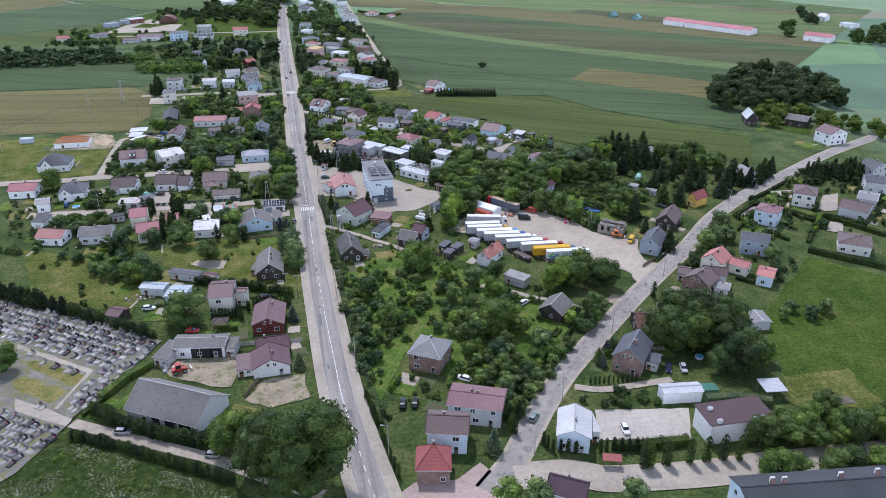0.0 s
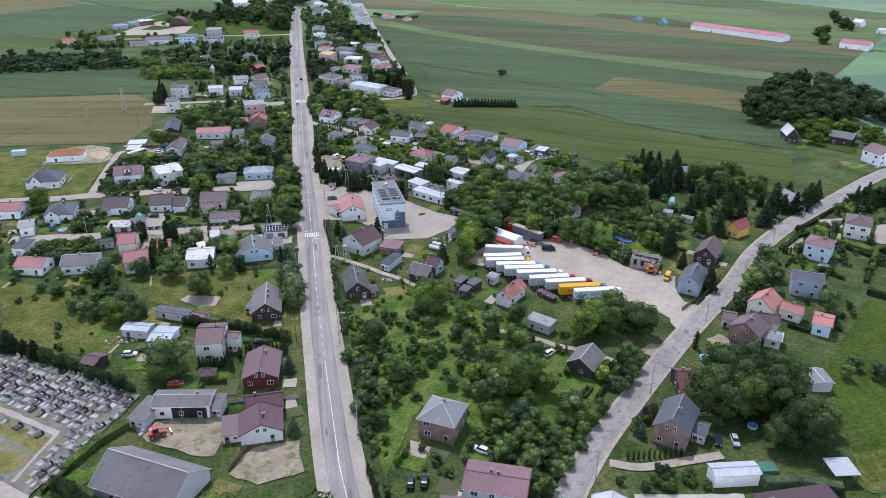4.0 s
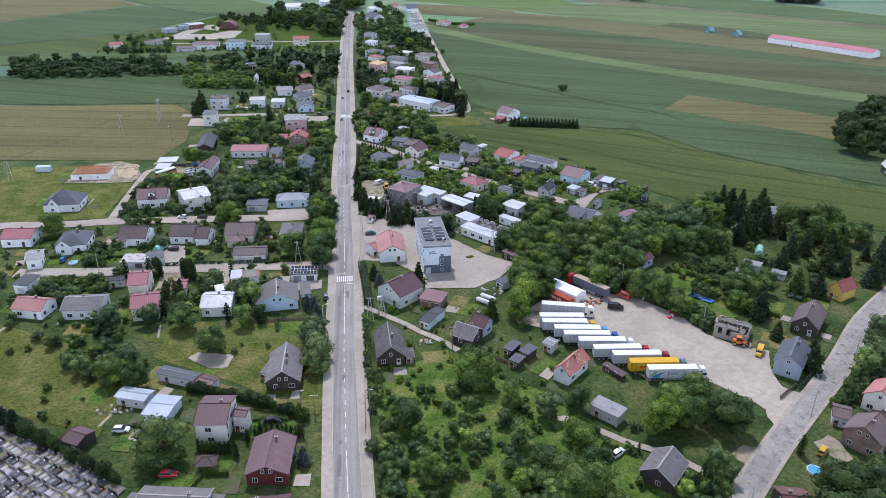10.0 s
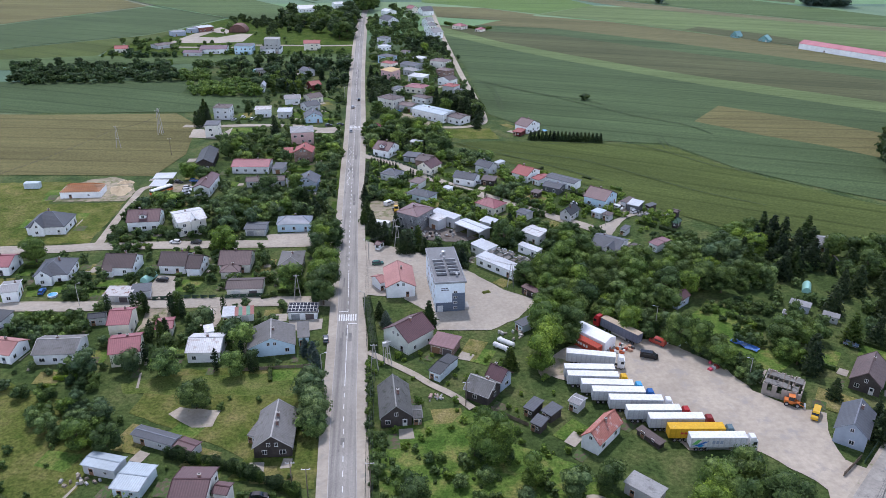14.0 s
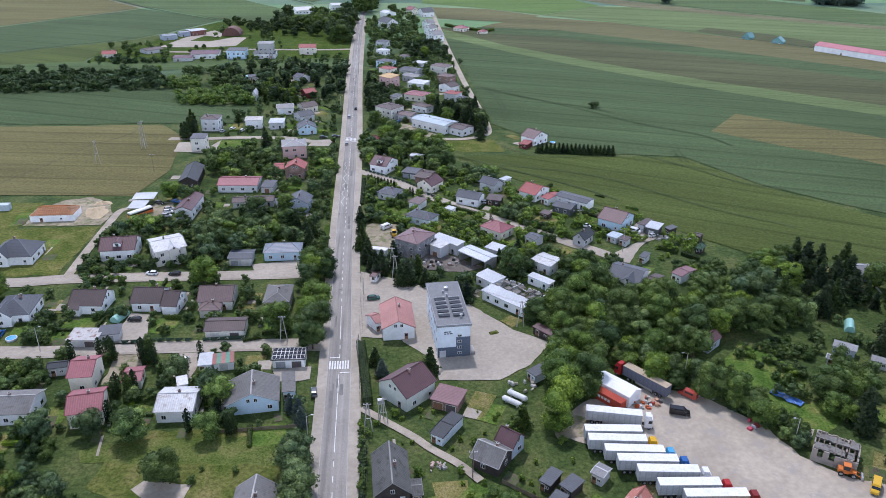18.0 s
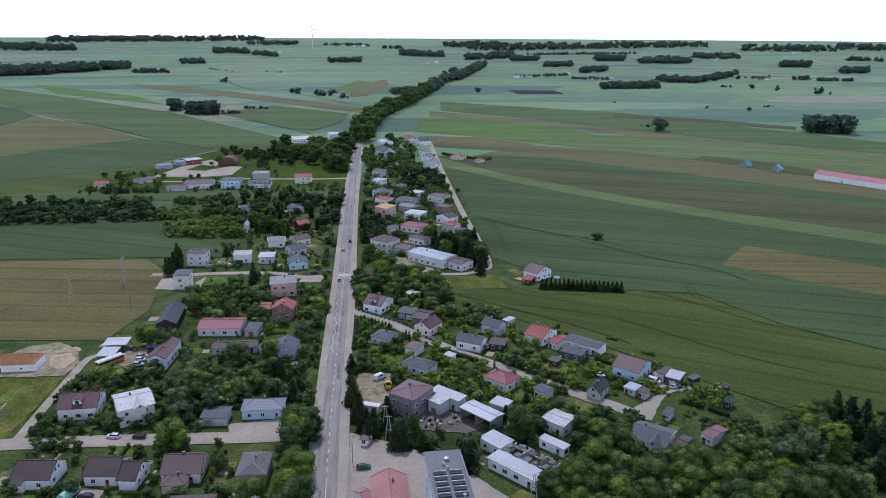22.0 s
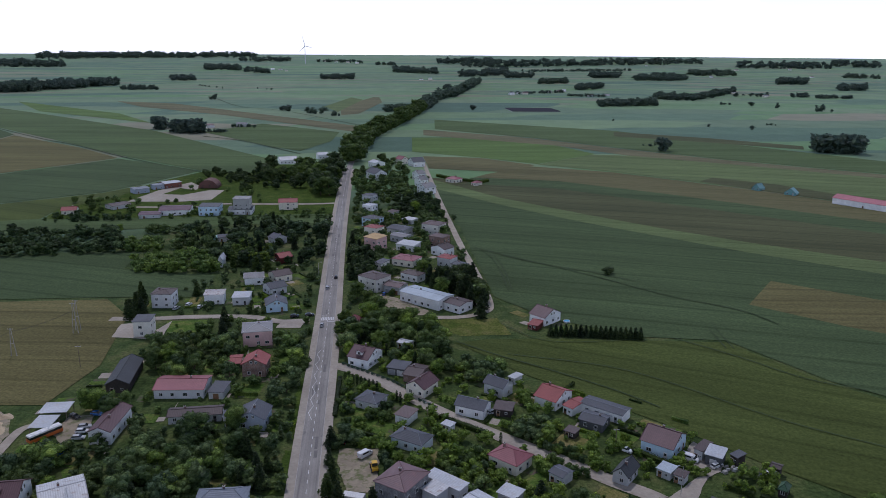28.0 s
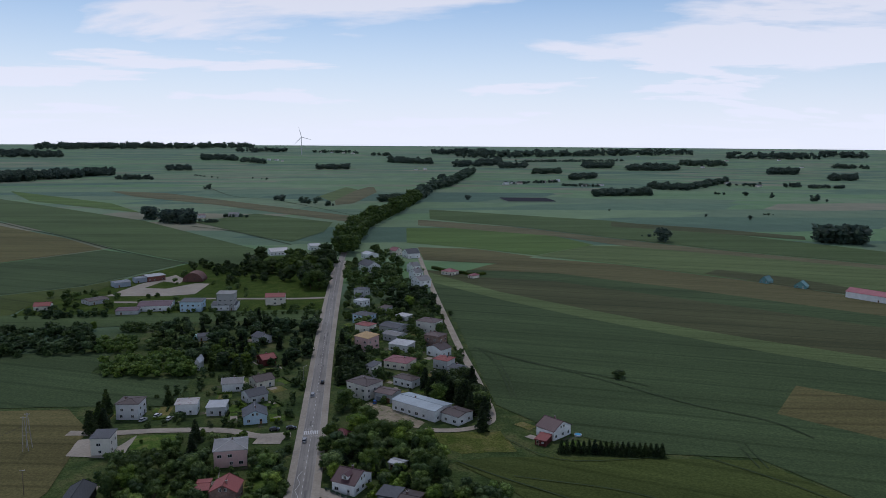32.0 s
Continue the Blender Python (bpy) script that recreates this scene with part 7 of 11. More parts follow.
house(73.4, -104.8, 47, 9.4, 8.4, 3.0, 2.8, "gx", "asbestos", "darkwood", "dark wooden barn with a worn grey roof", 1)
house(67.6, -82.1, -48, 8.4, 4.6, 3.2, 0.4, "flat", "concrete", "concrete", "concrete outbuilding with a flat roof", 1)
house(132.8, -123.8, -99, 7.0, 6.1, 3.0, 0.5, "gx", "greysheet", "grey", "narrow grey shed at the meadow", 1)
house(-38.6, -132.8, -31, 22.0, 14.2, 3.0, 4.8, "gx", "asbestos", "grey", "long grey barn with an old asbestos roof and open cart bays", 1, "bays")
house(-34.7, -105.2, -9, 15.0, 7.3, 4.0, 1.0, "gx", "asbestos", "white", "white farm building with a worn grey roof and dark bays", 1, "bays")
house(-26.0, -107.0, -12, 2.9, 5.8, 3.2, 0.4, "flat", "asbestos", "grey", "grey lean-to with a dark opening", 1)
house(-43.8, -106.5, -24, 5.2, 9.6, 2.8, 0.3, "flat", "asbestos", "grey", "low shed with a flat grey roof", 1)
house(-15.2, -117.2, 3, 10.8, 9.6, 3.0, 2.6, "gy", "maroon", "greywhite", "pale house with a maroon gabled roof", 1)
house(-22.3, -116.8, 2, 4.8, 7.6, 2.5, 0.5, "flat", "maroon", "greywhite", "low house wing with a maroon roof", 1)
house(-15.6, -92.3, -4, 10.0, 13.3, 3.2, 2.3, "gy", "redbrown", "redwood", "dark red wooden house with a red-brown roof", 1)
house(-30.1, -77.6, -5, 8.0, 12.0, 6.0, 2.0, "gx", "maroon", "beige", "beige two-storey house with a maroon roof", 1)
house(-24.0, -77.6, -15, 3.6, 3.9, 5.0, 0.6, "gx", "maroon", "beige", "stair wing of a beige house", 1)
house(-30.4, -91.6, -5, 4.9, 4.0, 2.3, 1.1, "hip", "darkbrown", "open", "garden gazebo with a brown hipped roof", 1)
house(-15.3, -56.0, -1, 9.6, 14.4, 3.0, 3.5, "gy", "asbestos", "darkwood", "dark log house with a patched grey roof", 1)
house(-20.1, -55.1, -22, 2.1, 5.7, 2.6, 0.4, "flat", "asbestos", "grey", "lean-to of a log house", 1)
house(-53.1, -64.2, -19, 8.8, 5.0, 2.8, 0.4, "gx", "bluesheet", "grey", "grey shed with a light blue sheet roof", 1)
house(-44.9, -69.9, -14, 7.1, 8.6, 2.8, 0.4, "gx", "bluesheet", "bluewhite", "pale shed with a blue-white sheet roof", 1)
house(-62.2, -79.8, -28, 5.3, 6.1, 2.5, 1.0, "gx", "maroon", "darkwood", "small wooden shed with a maroon roof", 1)
house(-43.7, -55.6, -25, 11.8, 4.1, 2.6, 0.4, "gx", "slate", "grey", "long low shed with a dark roof", 1)
house(-35.5, -59.6, -28, 5.4, 4.2, 2.6, 0.4, "gx", "maroon", "grey", "low shed with a maroon roof", 1)
house(-21.2, -13.9, 6, 13.7, 11.0, 3.2, 3.0, "gy", "asbestos", "lightblue", "light blue house with a grey asbestos roof", 1)
house(-12.4, -10.2, 6, 3.6, 8.6, 3.0, 0.5, "flat", "asbestos", "lightblue", "side wing of a light blue house", 1)
house(-39.3, -16.1, -2, 9.8, 10.7, 3.5, 1.8, "gx", "whitesheet", "greywhite", "pale house with a white sheet roof", 1)
house(-40.4, -7.5, 16, 2.9, 3.8, 3.0, 0.5, "flat", "whitesheet", "greywhite", "back annex with a white roof", 1)
house(-13.5, 3.4, -2, 9.6, 6.0, 2.9, 0.3, "flat", "dark", "greywhite", "double garage under a roof of solar panels", 1)
house(-36.4, 3.2, 5, 3.9, 6.2, 2.6, 0.2, "flat", "palesheet", "greywhite", "garage with a pale sheet roof", 1)
house(-31.6, 3.2, 8, 5.9, 5.1, 2.6, 0.2, "flat", "striped", "greywhite", "garage with a red and green striped roof", 1)
house(-66.8, -1.5, 2, 6.6, 10.6, 5.0, 2.0, "gx", "crimson", "cream", "cream house with a crimson roof", 1)
house(-61.5, -16.3, 9, 8.6, 10.7, 4.5, 2.0, "gx", "crimson", "cream", "house with a large crimson roof", 1)
house(-54.1, -2.9, 5, 5.2, 7.1, 2.8, 0.8, "gx", "crimson", "cream", "small building with a crimson roof", 1)
house(-75.9, 3.4, 8, 5.2, 3.7, 2.8, 0.8, "gx", "dark", "grey", "grey garden shed", 1)
house(-80.4, -14.1, -1, 12.2, 10.5, 3.5, 2.0, "gx", "asbestos", "lightgrey", "pale house with an old grey roof", 1)
house(-33.8, 21.2, -1, 12.1, 8.1, 3.0, 1.2, "gx", "darkbrown", "beige", "long beige garage with a brown roof", 1)
house(-39.6, 40.4, -2, 11.2, 11.2, 3.2, 3.0, "gx", "brown", "beige", "beige house with a brown tiled roof", 1)
house(-40.7, 33.6, 0, 6.9, 6.6, 2.7, 1.2, "hip", "brown", "beige", "front wing of a beige house", 1)
house(-60.8, 40.8, -5, 9.7, 10.6, 3.2, 3.0, "gx", "darkbrown", "greywhite", "pale house with a dark brown roof", 1)
house(-52.8, 37.8, -9, 5.4, 10.0, 3.2, 3.0, "gx", "darkbrown", "white", "white-gabled house with a dark brown roof", 1)
house(-78.9, 40.6, -6, 10.9, 10.6, 3.2, 3.0, "gx", "darkbrown", "white", "white house with a dark brown roof and a porch", 1, "porch -3.0 3.6")
house(-73.8, 18.9, -5, 9.0, 6.7, 2.8, 0.2, "flat", "patchwhite", "grey", "flat-roofed garage with peeling white roof paint", 1)
house(-67.4, 20.7, 7, 6.3, 5.3, 2.8, 0.4, "flat", "slate", "grey", "garage with a dark flat roof", 1)
house(-100.0, 36.9, 3, 11.3, 13.0, 3.5, 3.0, "hip", "slate", "white", "white house with a dark hipped roof", 1, "cross -2.2 6.0")
house(-121.6, 43.5, -2, 11.5, 11.0, 3.5, 2.0, "gx", "crimson", "white", "white house with a bright red roof", 1)
house(-108.9, 22.4, 12, 5.5, 8.7, 4.0, 0.8, "gx", "greysheet", "white", "white house with a flat grey roof", 1)
house(-104.8, 3.4, -14, 5.7, 7.7, 3.5, 0.3, "flat", "dark", "white", "white garage building with a dark flat roof", 1)
house(-96.5, -13.0, -15, 10.5, 8.8, 3.2, 2.0, "gx", "salmonred", "white", "white cottage with a red roof", 1)
house(-20.1, 37.5, -2, 8.5, 12.0, 4.0, 1.5, "hip", "asbestos", "stone", "stone house with a weathered grey roof", 1)
house(-81.2, 79.4, 3, 12.6, 11.6, 4.2, 3.0, "gx", "maroon", "white", "white house with a dark maroon roof and dormer", 1, "dormer")
house(-63.6, 75.3, 25, 11.4, 13.1, 6.0, 1.5, "gx", "whitesheet", "beige", "two-storey house with a peeling white roof", 1, "cross 1.0 4.0")
house(-22.3, 73.3, 0, 13.8, 8.2, 3.5, 2.0, "hip", "greyblueroof", "lightblue", "light blue single-storey hall with a grey hipped roof", 1)
house(-36.7, 70.0, -4, 8.5, 7.7, 3.0, 0.5, "gx", "slate", "grey", "grey garage with a dark roof", 1)
house(-117.2, 78.9, -0, 14.9, 13.0, 3.5, 4.0, "hip", "slate", "greywhite", "large new villa with a dark hipped roof", 1, "cross -2.6 5.2")
house(-117.7, 116.6, 1, 17.7, 9.8, 3.0, 2.5, "frame", "wood", "white", "unfinished white house with bare orange roof timbers", 1)
house(-86.4, 131.3, 0, 9.1, 7.3, 3.0, 0.2, "flat", "palesheet", "open", "open carport with a pale roof", 1)
house(-86.5, 121.5, -3, 6.7, 8.2, 3.0, 0.2, "flat", "palesheet", "open", "open shelter with a white roof", 1)
house(-65.1, 118.6, -5, 7.4, 18.0, 4.5, 1.6, "gy", "maroon", "white", "long white house with a purple-brown roof", 1)
house(-48.8, 146.2, -4, 18.0, 12.3, 3.5, 1.5, "gx", "crimson", "lightgrey", "long pale building with a crimson roof", 1)
house(-72.4, 158.0, 3, 8.6, 23.0, 3.4, 2.2, "gy", "dark", "darkwood", "long dark wooden barn with a black roof", 1)
house(-20.4, 119.7, -8, 9.9, 9.9, 4.0, 2.5, "gy", "slate", "greyblue", "grey-blue house with a dark gabled roof", 1)
house(-28.2, 120.8, 9, 4.2, 8.0, 3.0, 0.5, "gx", "slate", "grey", "low wing with a dark roof", 1)
house(-40.0, 125.0, 3, 17.6, 7.0, 2.8, 1.0, "gx", "darkbrown", "grey", "long low outbuilding with a brown roof", 1)
house(-35.7, 142.9, -8, 5.9, 9.0, 2.8, 0.3, "flat", "slate", "grey", "garage beside a crimson-roofed building", 1)
house(-28.9, 192.4, 7, 12.5, 12.5, 6.5, 1.5, "hip", "greysheet", "pink", "pink two-storey house with a grey roof", 1)
house(-25.2, 160.7, -5, 9.5, 9.5, 5.0, 2.5, "gy", "red", "brick", "brick house with a bright red roof", 1)
house(-33.8, 167.0, 3, 4.9, 9.0, 3.0, 0.6, "gx", "red", "open", "porch with a red roof", 1)
house(-78.2, 205.4, -1, 7.8, 9.0, 7.0, 0.3, "flat", "slate", "beige", "beige cube house with a dark flat roof", 1)
house(-79.0, 242.9, -5, 10.2, 10.2, 7.0, 0.8, "hip", "darkbrown", "lightgrey", "tall pale cube house with a dark roof", 1)
house(-56.1, 245.1, 2, 9.8, 7.9, 5.0, 0.3, "flat", "patchwhite", "white", "white building with a patchy roof", 1)
house(-43.1, 243.5, -1, 8.6, 9.0, 4.0, 0.3, "flat", "palesheet", "grey", "half-built grey house with a flat roof", 1)
house(-41.7, 275.4, 6, 10.3, 10.3, 4.0, 1.5, "gx", "greysheet", "greywhite", "pale house with a grey roof", 1)
house(-28.8, 279.7, 31, 10.1, 10.1, 3.5, 2.0, "gx", "darkbrown", "cream", "cream cottage with a brown roof", 1)
house(-29.3, 258.5, 33, 9.7, 9.7, 3.5, 2.0, "gx", "slate", "grey", "grey cottage with a slate roof", 1)
house(-25.8, 233.0, 10, 10.5, 10.5, 3.5, 2.5, "gy", "slate", "lightblue", "light blue cottage with a dark gabled roof", 1)
house(-199.5, 457.1, 7, 11.0, 9.4, 3.5, 2.0, "gx", "red", "cream", "farmhouse with a red roof at the fields", 0)
house(-73.8, 449.3, -4, 12.5, 10.6, 12.0, 0.3, "flat", "concrete", "concrete", "tall grey concrete grain store", 0)
house(-75.1, 451.4, -1, 17.7, 15.0, 4.0, 1.0, "gx", "slate", "greywhite", "low depot building with a dark roof", 0)
house(-96.9, 448.6, -4, 15.4, 13.1, 7.0, 0.3, "flat", "slate", "lightblue", "light blue block with a flat roof", 0)
house(-42.0, 464.4, 1, 14.3, 12.2, 6.0, 2.0, "gx", "red", "cream", "cream house with an orange-red roof", 0)
house(-119.2, 561.4, -4, 16.8, 14.3, 3.0, 6.0, "arch", "rust", "rust", "rust-red arched storage hangar", 0)
house(-123.1, 454.6, 4, 22.4, 19.0, 4.0, 1.2, "gx", "purple", "greywhite", "long depot building with a purple roof", 0)
house(-138.2, 442.3, 4, 15.2, 12.9, 3.0, 0.5, "gx", "purple", "grey", "low shed with a purple roof", 0)
house(-171.8, 477.3, 44, 15.3, 13.0, 3.0, 0.8, "gx", "darkbrown", "grey", "old farm shed with a brown roof", 0)
house(-173.0, 540.6, 36, 13.2, 11.2, 4.0, 0.5, "gx", "greyblueroof", "greyblue", "depot shed with a grey-blue roof", 0)
house(-163.0, 558.0, 32, 10.1, 9.0, 4.0, 0.5, "gx", "greyblueroof", "greyblue", "open depot shed with a grey roof", 0)
house(-154.0, 565.6, 39, 15.7, 13.4, 4.5, 0.6, "gx", "palesheet", "rust", "depot hall with a white roof", 0)
house(-65.7, 705.5, 17, 19.3, 16.0, 4.0, 3.0, "gx", "white", "white", "white storage tent", 0)
house(-30.5, 736.4, 20, 12.4, 10.6, 5.0, 2.0, "gx", "palesheet", "greywhite", "pale house beside tall trees", 0)
house(-38.7, 358.4, 39, 9.2, 9.0, 4.0, 2.0, "gy", "slate", "grey", "grey cottage among bushes", 0)
house(-30.8, 315.3, 29, 8.2, 9.0, 3.5, 2.0, "gx", "red", "redwood", "red-roofed cottage among trees", 0)
house(-73.3, 368.2, 13, 8.2, 9.0, 3.0, 0.8, "gx", "slate", "grey", "low sheds among bushes", 0)
house(-64.3, 309.5, -4, 3.0, 9.0, 4.0, 2.5, "gy", "palesheet", "greywhite", "small pale house behind bushes", 0)
house(15.8, 166.2, -32, 9.7, 12.0, 4.0, 3.0, "gx", "maroon", "white", "white house with a maroon roof and dormer", 1, "dormer")
house(28.6, 156.1, -24, 7.8, 7.7, 3.0, 0.2, "flat", "slate", "dark", "black garage with a flat roof", 1)
house(34.9, 150.6, -28, 7.1, 11.2, 3.0, 1.0, "gx", "darkbrown", "brick", "low house with a brown roof", 1)
house(36.0, 138.7, -38, 8.4, 10.2, 3.5, 2.5, "gy", "maroon", "cream", "cream house with a maroon gabled roof", 1)
house(17.8, 129.1, -33, 8.9, 8.5, 3.3, 1.2, "hip", "slate", "grey", "grey bungalow with a slate hipped roof", 1)
house(29.2, 117.6, -35, 5.8, 6.9, 3.0, 0.3, "flat", "brown", "greywhite", "pale garage with a brown flat roof", 1)
house(30.0, 101.1, -36, 11.8, 7.8, 3.3, 1.5, "hip", "slate", "bluewhite", "bluish bungalow with a slate hipped roof", 1)
house(42.2, 109.5, -41, 4.0, 3.4, 2.5, 0.2, "flat", "palesheet", "white", "small white shed", 1)
house(58.2, 87.1, -46, 10.7, 9.0, 3.5, 2.0, "hip", "crimson", "cream", "cream bungalow with a crimson hipped roof", 1)
house(25.5, 72.7, -38, 10.6, 12.2, 7.0, 1.2, "hip", "redbrown", "greybrick", "two-storey grey brick house with a red-brown roof", 1)
house(34.3, 70.2, -46, 5.7, 5.6, 4.5, 0.3, "flat", "whitesheet", "grey", "grey garage with a stained white flat roof", 1)
house(37.9, 74.3, -45, 12.5, 4.6, 4.3, 0.3, "flat", "palesheet", "grey", "workshop with a ribbed white sheet roof", 1)
house(47.3, 61.5, -50, 13.4, 7.0, 4.4, 0.4, "gx", "palesheet", "darkopen", "open workshop shed with a long white roof", 1)
house(54.7, 68.4, -42, 6.2, 5.4, 3.4, 0.3, "flat", "palesheet", "grey", "shed with a pale sheet roof", 1)
house(71.0, 55.5, -46, 8.6, 8.5, 4.0, 0.4, "gx", "whitesheet", "greywhite", "building with a stained white sheet roof", 1)
house(71.0, 77.5, -51, 5.1, 5.6, 3.0, 0.6, "gx", "slate", "grey", "shed with a dark and white roof", 1)
house(63.0, 135.0, -45, 8.9, 7.0, 4.0, 2.0, "gx", "slate", "grey", "grey house with a slate roof", 1)
house(51.9, 120.6, -31, 11.0, 7.7, 3.5, 2.0, "gx", "slate", "greywhite", "pale house with a grey gabled roof", 1)
house(62.3, 119.6, -21, 6.6, 6.3, 2.6, 0.4, "flat", "darkbrown", "darkwood", "low wooden sheds with brown roofs", 1)
house(80.8, 125.9, -45, 9.1, 12.0, 3.5, 2.5, "gx", "red", "white", "white bungalow with a bright red roof", 1)
house(86.9, 119.1, -53, 4.5, 9.5, 3.0, 0.6, "gx", "red", "white", "garage with a red roof", 1)
house(96.1, 115.2, -44, 15.6, 7.3, 3.5, 0.6, "gx", "slate", "white", "long modern white house with a dark roof", 1)
house(90.2, 108.1, -38, 8.6, 7.9, 3.0, 1.0, "gx", "slate", "dark", "dark grey house wing", 1)
house(70.9, 143.4, -51, 3.4, 5.2, 2.6, 0.2, "flat", "palesheet", "grey", "small garden shed with a pale roof", 1)
house(80.9, 102.0, -42, 4.1, 4.0, 2.4, 0.3, "flat", "darkbrown", "darkwood", "small wooden shed with a brown roof", 1)
house(107.0, 92.0, -43, 10.7, 12.3, 4.0, 3.0, "gx", "maroon", "lightblue", "pale blue house with a maroon roof", 1)
house(119.6, 83.1, -39, 5.4, 6.8, 3.5, 0.3, "flat", "palesheet", "dark", "open garage with a white roof", 1)
house(117.3, 86.7, -50, 3.2, 7.1, 3.5, 0.3, "flat", "darkbrown", "grey", "grey garage with a brown roof", 1)
house(125.9, 81.8, -65, 3.0, 4.3, 3.0, 0.3, "flat", "slate", "darkwood", "dark shed at the field edge", 1)
house(89.7, 76.8, -41, 5.4, 8.7, 3.0, 2.5, "gy", "dark", "grey", "small house with a steep dark roof", 1)
house(102.2, 77.4, -48, 4.7, 4.9, 2.6, 0.2, "flat", "bluesheet", "grey", "shed with a pale blue roof", 1)
house(105.1, 74.0, -45, 3.5, 4.0, 2.6, 0.2, "flat", "darkbrown", "grey", "shed with a brown roof", 1)
house(134.1, 74.9, -43, 3.1, 3.6, 2.8, 0.4, "gx", "darkbrown", "darkwood", "wooden shed in a garden", 1)
house(130.9, 64.9, -43, 2.8, 4.5, 2.4, 1.4, "hip", "greenroof", "darkwood", "garden gazebo with a green roof", 1)
house(107.8, 59.2, -42, 2.7, 4.8, 2.6, 0.3, "flat", "slate", "grey", "small grey outbuilding with a dark roof", 1)
house(96.5, 43.4, -37, 11.3, 12.4, 4.0, 2.0, "gx", "slate", "greywhite", "pale house with a grey slate roof", 1, "cross 2.0 5.0")
house(103.9, 38.7, -43, 3.5, 10.5, 3.2, 1.0, "gx", "darkbrown", "brick", "brick wing with a brown roof", 1)
house(116.7, 44.8, -57, 4.4, 8.8, 3.0, 0.5, "gx", "pinkbrown", "white", "white cottage with a pinkish roof", 1)
house(52.7, 31.0, -49, 17.4, 5.6, 3.4, 0.3, "flat", "palesheet", "white", "long white workshop with a pale sheet roof", 1)
house(57.9, 35.6, -49, 16.6, 7.6, 3.2, 0.2, "ruin", "ruinroof", "grey", "half-open workshop with a collapsed roof", 1)
house(66.4, 43.2, -49, 9.5, 3.4, 3.0, 0.2, "flat", "palesheet", "white", "narrow white shed behind a workshop", 1)
house(49.4, 45.3, -52, 8.7, 6.5, 3.5, 0.2, "flat", "palesheet", "white", "white workshop block with a flat roof", 1)
house(32.1, 15.1, 3, 10.1, 25.8, 10.5, 0.5, "clinic", "darkflat", "whitepanel", "three-storey white and grey public building with a flat roof", 1)
house(17.2, 20.3, 2, 10.2, 15.2, 4.0, 2.5, "gy", "salmonred", "white", "white office with a red tiled gabled roof", 1)
house(10.4, 20.9, 31, 2.9, 6.3, 3.2, 1.2, "gx", "salmonred", "white", "side wing of a white office", 1)
house(18.7, -14.4, -48, 11.1, 11.3, 4.5, 3.5, "gy", "maroon", "greygreen", "pale green house with a maroon roof", 1)
house(29.2, -19.1, -27, 7.8, 7.0, 3.0, 0.3, "flat", "pinkbrown", "brick", "garage with a flat maroon roof", 1)
house(27.7, -30.8, -37, 3.9, 10.1, 2.8, 0.4, "gx", "dark", "bluewhite", "long shed with a dark patched roof", 1)
house(13.6, -47.1, 2, 8.4, 13.9, 3.0, 3.5, "gy", "darkasb", "darkwood", "old log house with a mossy dark roof", 1)
house(19.1, -51.1, 2, 2.4, 5.4, 2.4, 0.5, "gx", "darkasb", "brick", "lean-to of an old log house", 1)
house(37.0, -42.4, -37, 7.6, 7.6, 3.0, 2.5, "gx", "asbestos", "darkwood", "old cottage with a worn grey roof", 1)
house(42.0, -38.0, -43, 5.4, 5.9, 3.5, 2.5, "gx", "maroon", "greyblue", "cottage part with a maroon roof", 1)
house(49.0, -50.5, -43, 3.1, 5.5, 2.6, 0.3, "flat", "slate", "darkwood", "small shed with a dark roof", 1)
house(53.2, -52.9, -51, 3.5, 4.9, 2.6, 0.3, "flat", "slate", "darkwood", "small shed with a slate roof", 1)
house(49.1, -57.2, -42, 3.3, 4.0, 2.6, 0.3, "flat", "slate", "darkwood", "small low shed", 1)
house(63.3, -62.6, -45, 5.5, 11.6, 3.3, 2.7, "gy", "rustred", "greywhite", "pale cottage with a rusty red roof", 1)
house(60.7, -49.7, -44, 3.3, 4.4, 2.8, 0.4, "gx", "greysheet", "grey", "small grey shed", 1)
house(75.4, -63.6, -60, 7.6, 2.4, 1.6, 0.2, "flat", "darkbrown", "darkwood", "low timber stack under boards", 1)
house(117.9, -46.8, -37, 10.5, 8.9, 3.5, 0.2, "ruin", "ruinroof", "stone", "roofless ruined brick building", 1)
house(107.5, 2.0, -52, 4.4, 7.3, 3.0, 1.5, "gy", "maroon", "greyblue", "wooden hut with a maroon roof", 1)
house(56.1, -8.4, -57, 3.7, 9.3, 2.6, 0.3, "flat", "slate", "bluewhite", "narrow shed with a dark roof", 1)
house(60.7, 11.3, -53, 7.2, 2.7, 2.6, 0.3, "flat", "maroon", "darkwood", "low shed with a maroon roof", 1)
house(10.9, 52.1, -27, 2.4, 4.7, 2.4, 0.4, "gx", "maroon", "white", "tiny white kiosk with a maroon roof", 1)
house(45.5, 235.6, -44, 24.9, 12.5, 5.0, 0.8, "gx", "bluesheet", "greywhite", "long warehouse with a pale blue sheet roof", 1)
house(59.7, 224.6, -46, 10.0, 10.7, 4.0, 0.8, "gx", "darkbrown", "greywhite", "annex with a brown roof", 1)
house(20.8, 260.7, -44, 13.5, 11.8, 7.0, 1.0, "hip", "darkbrown", "beige", "beige cube house with a brown hipped roof", 1)
house(25.2, 289.5, -37, 5.6, 9.0, 6.0, 0.4, "flat", "slate", "beige", "narrow beige house with a flat roof", 0)
house(41.3, 273.5, -42, 12.1, 7.7, 4.0, 1.0, "hip", "darkbrown", "greywhite", "grey house with a brown roof", 0)
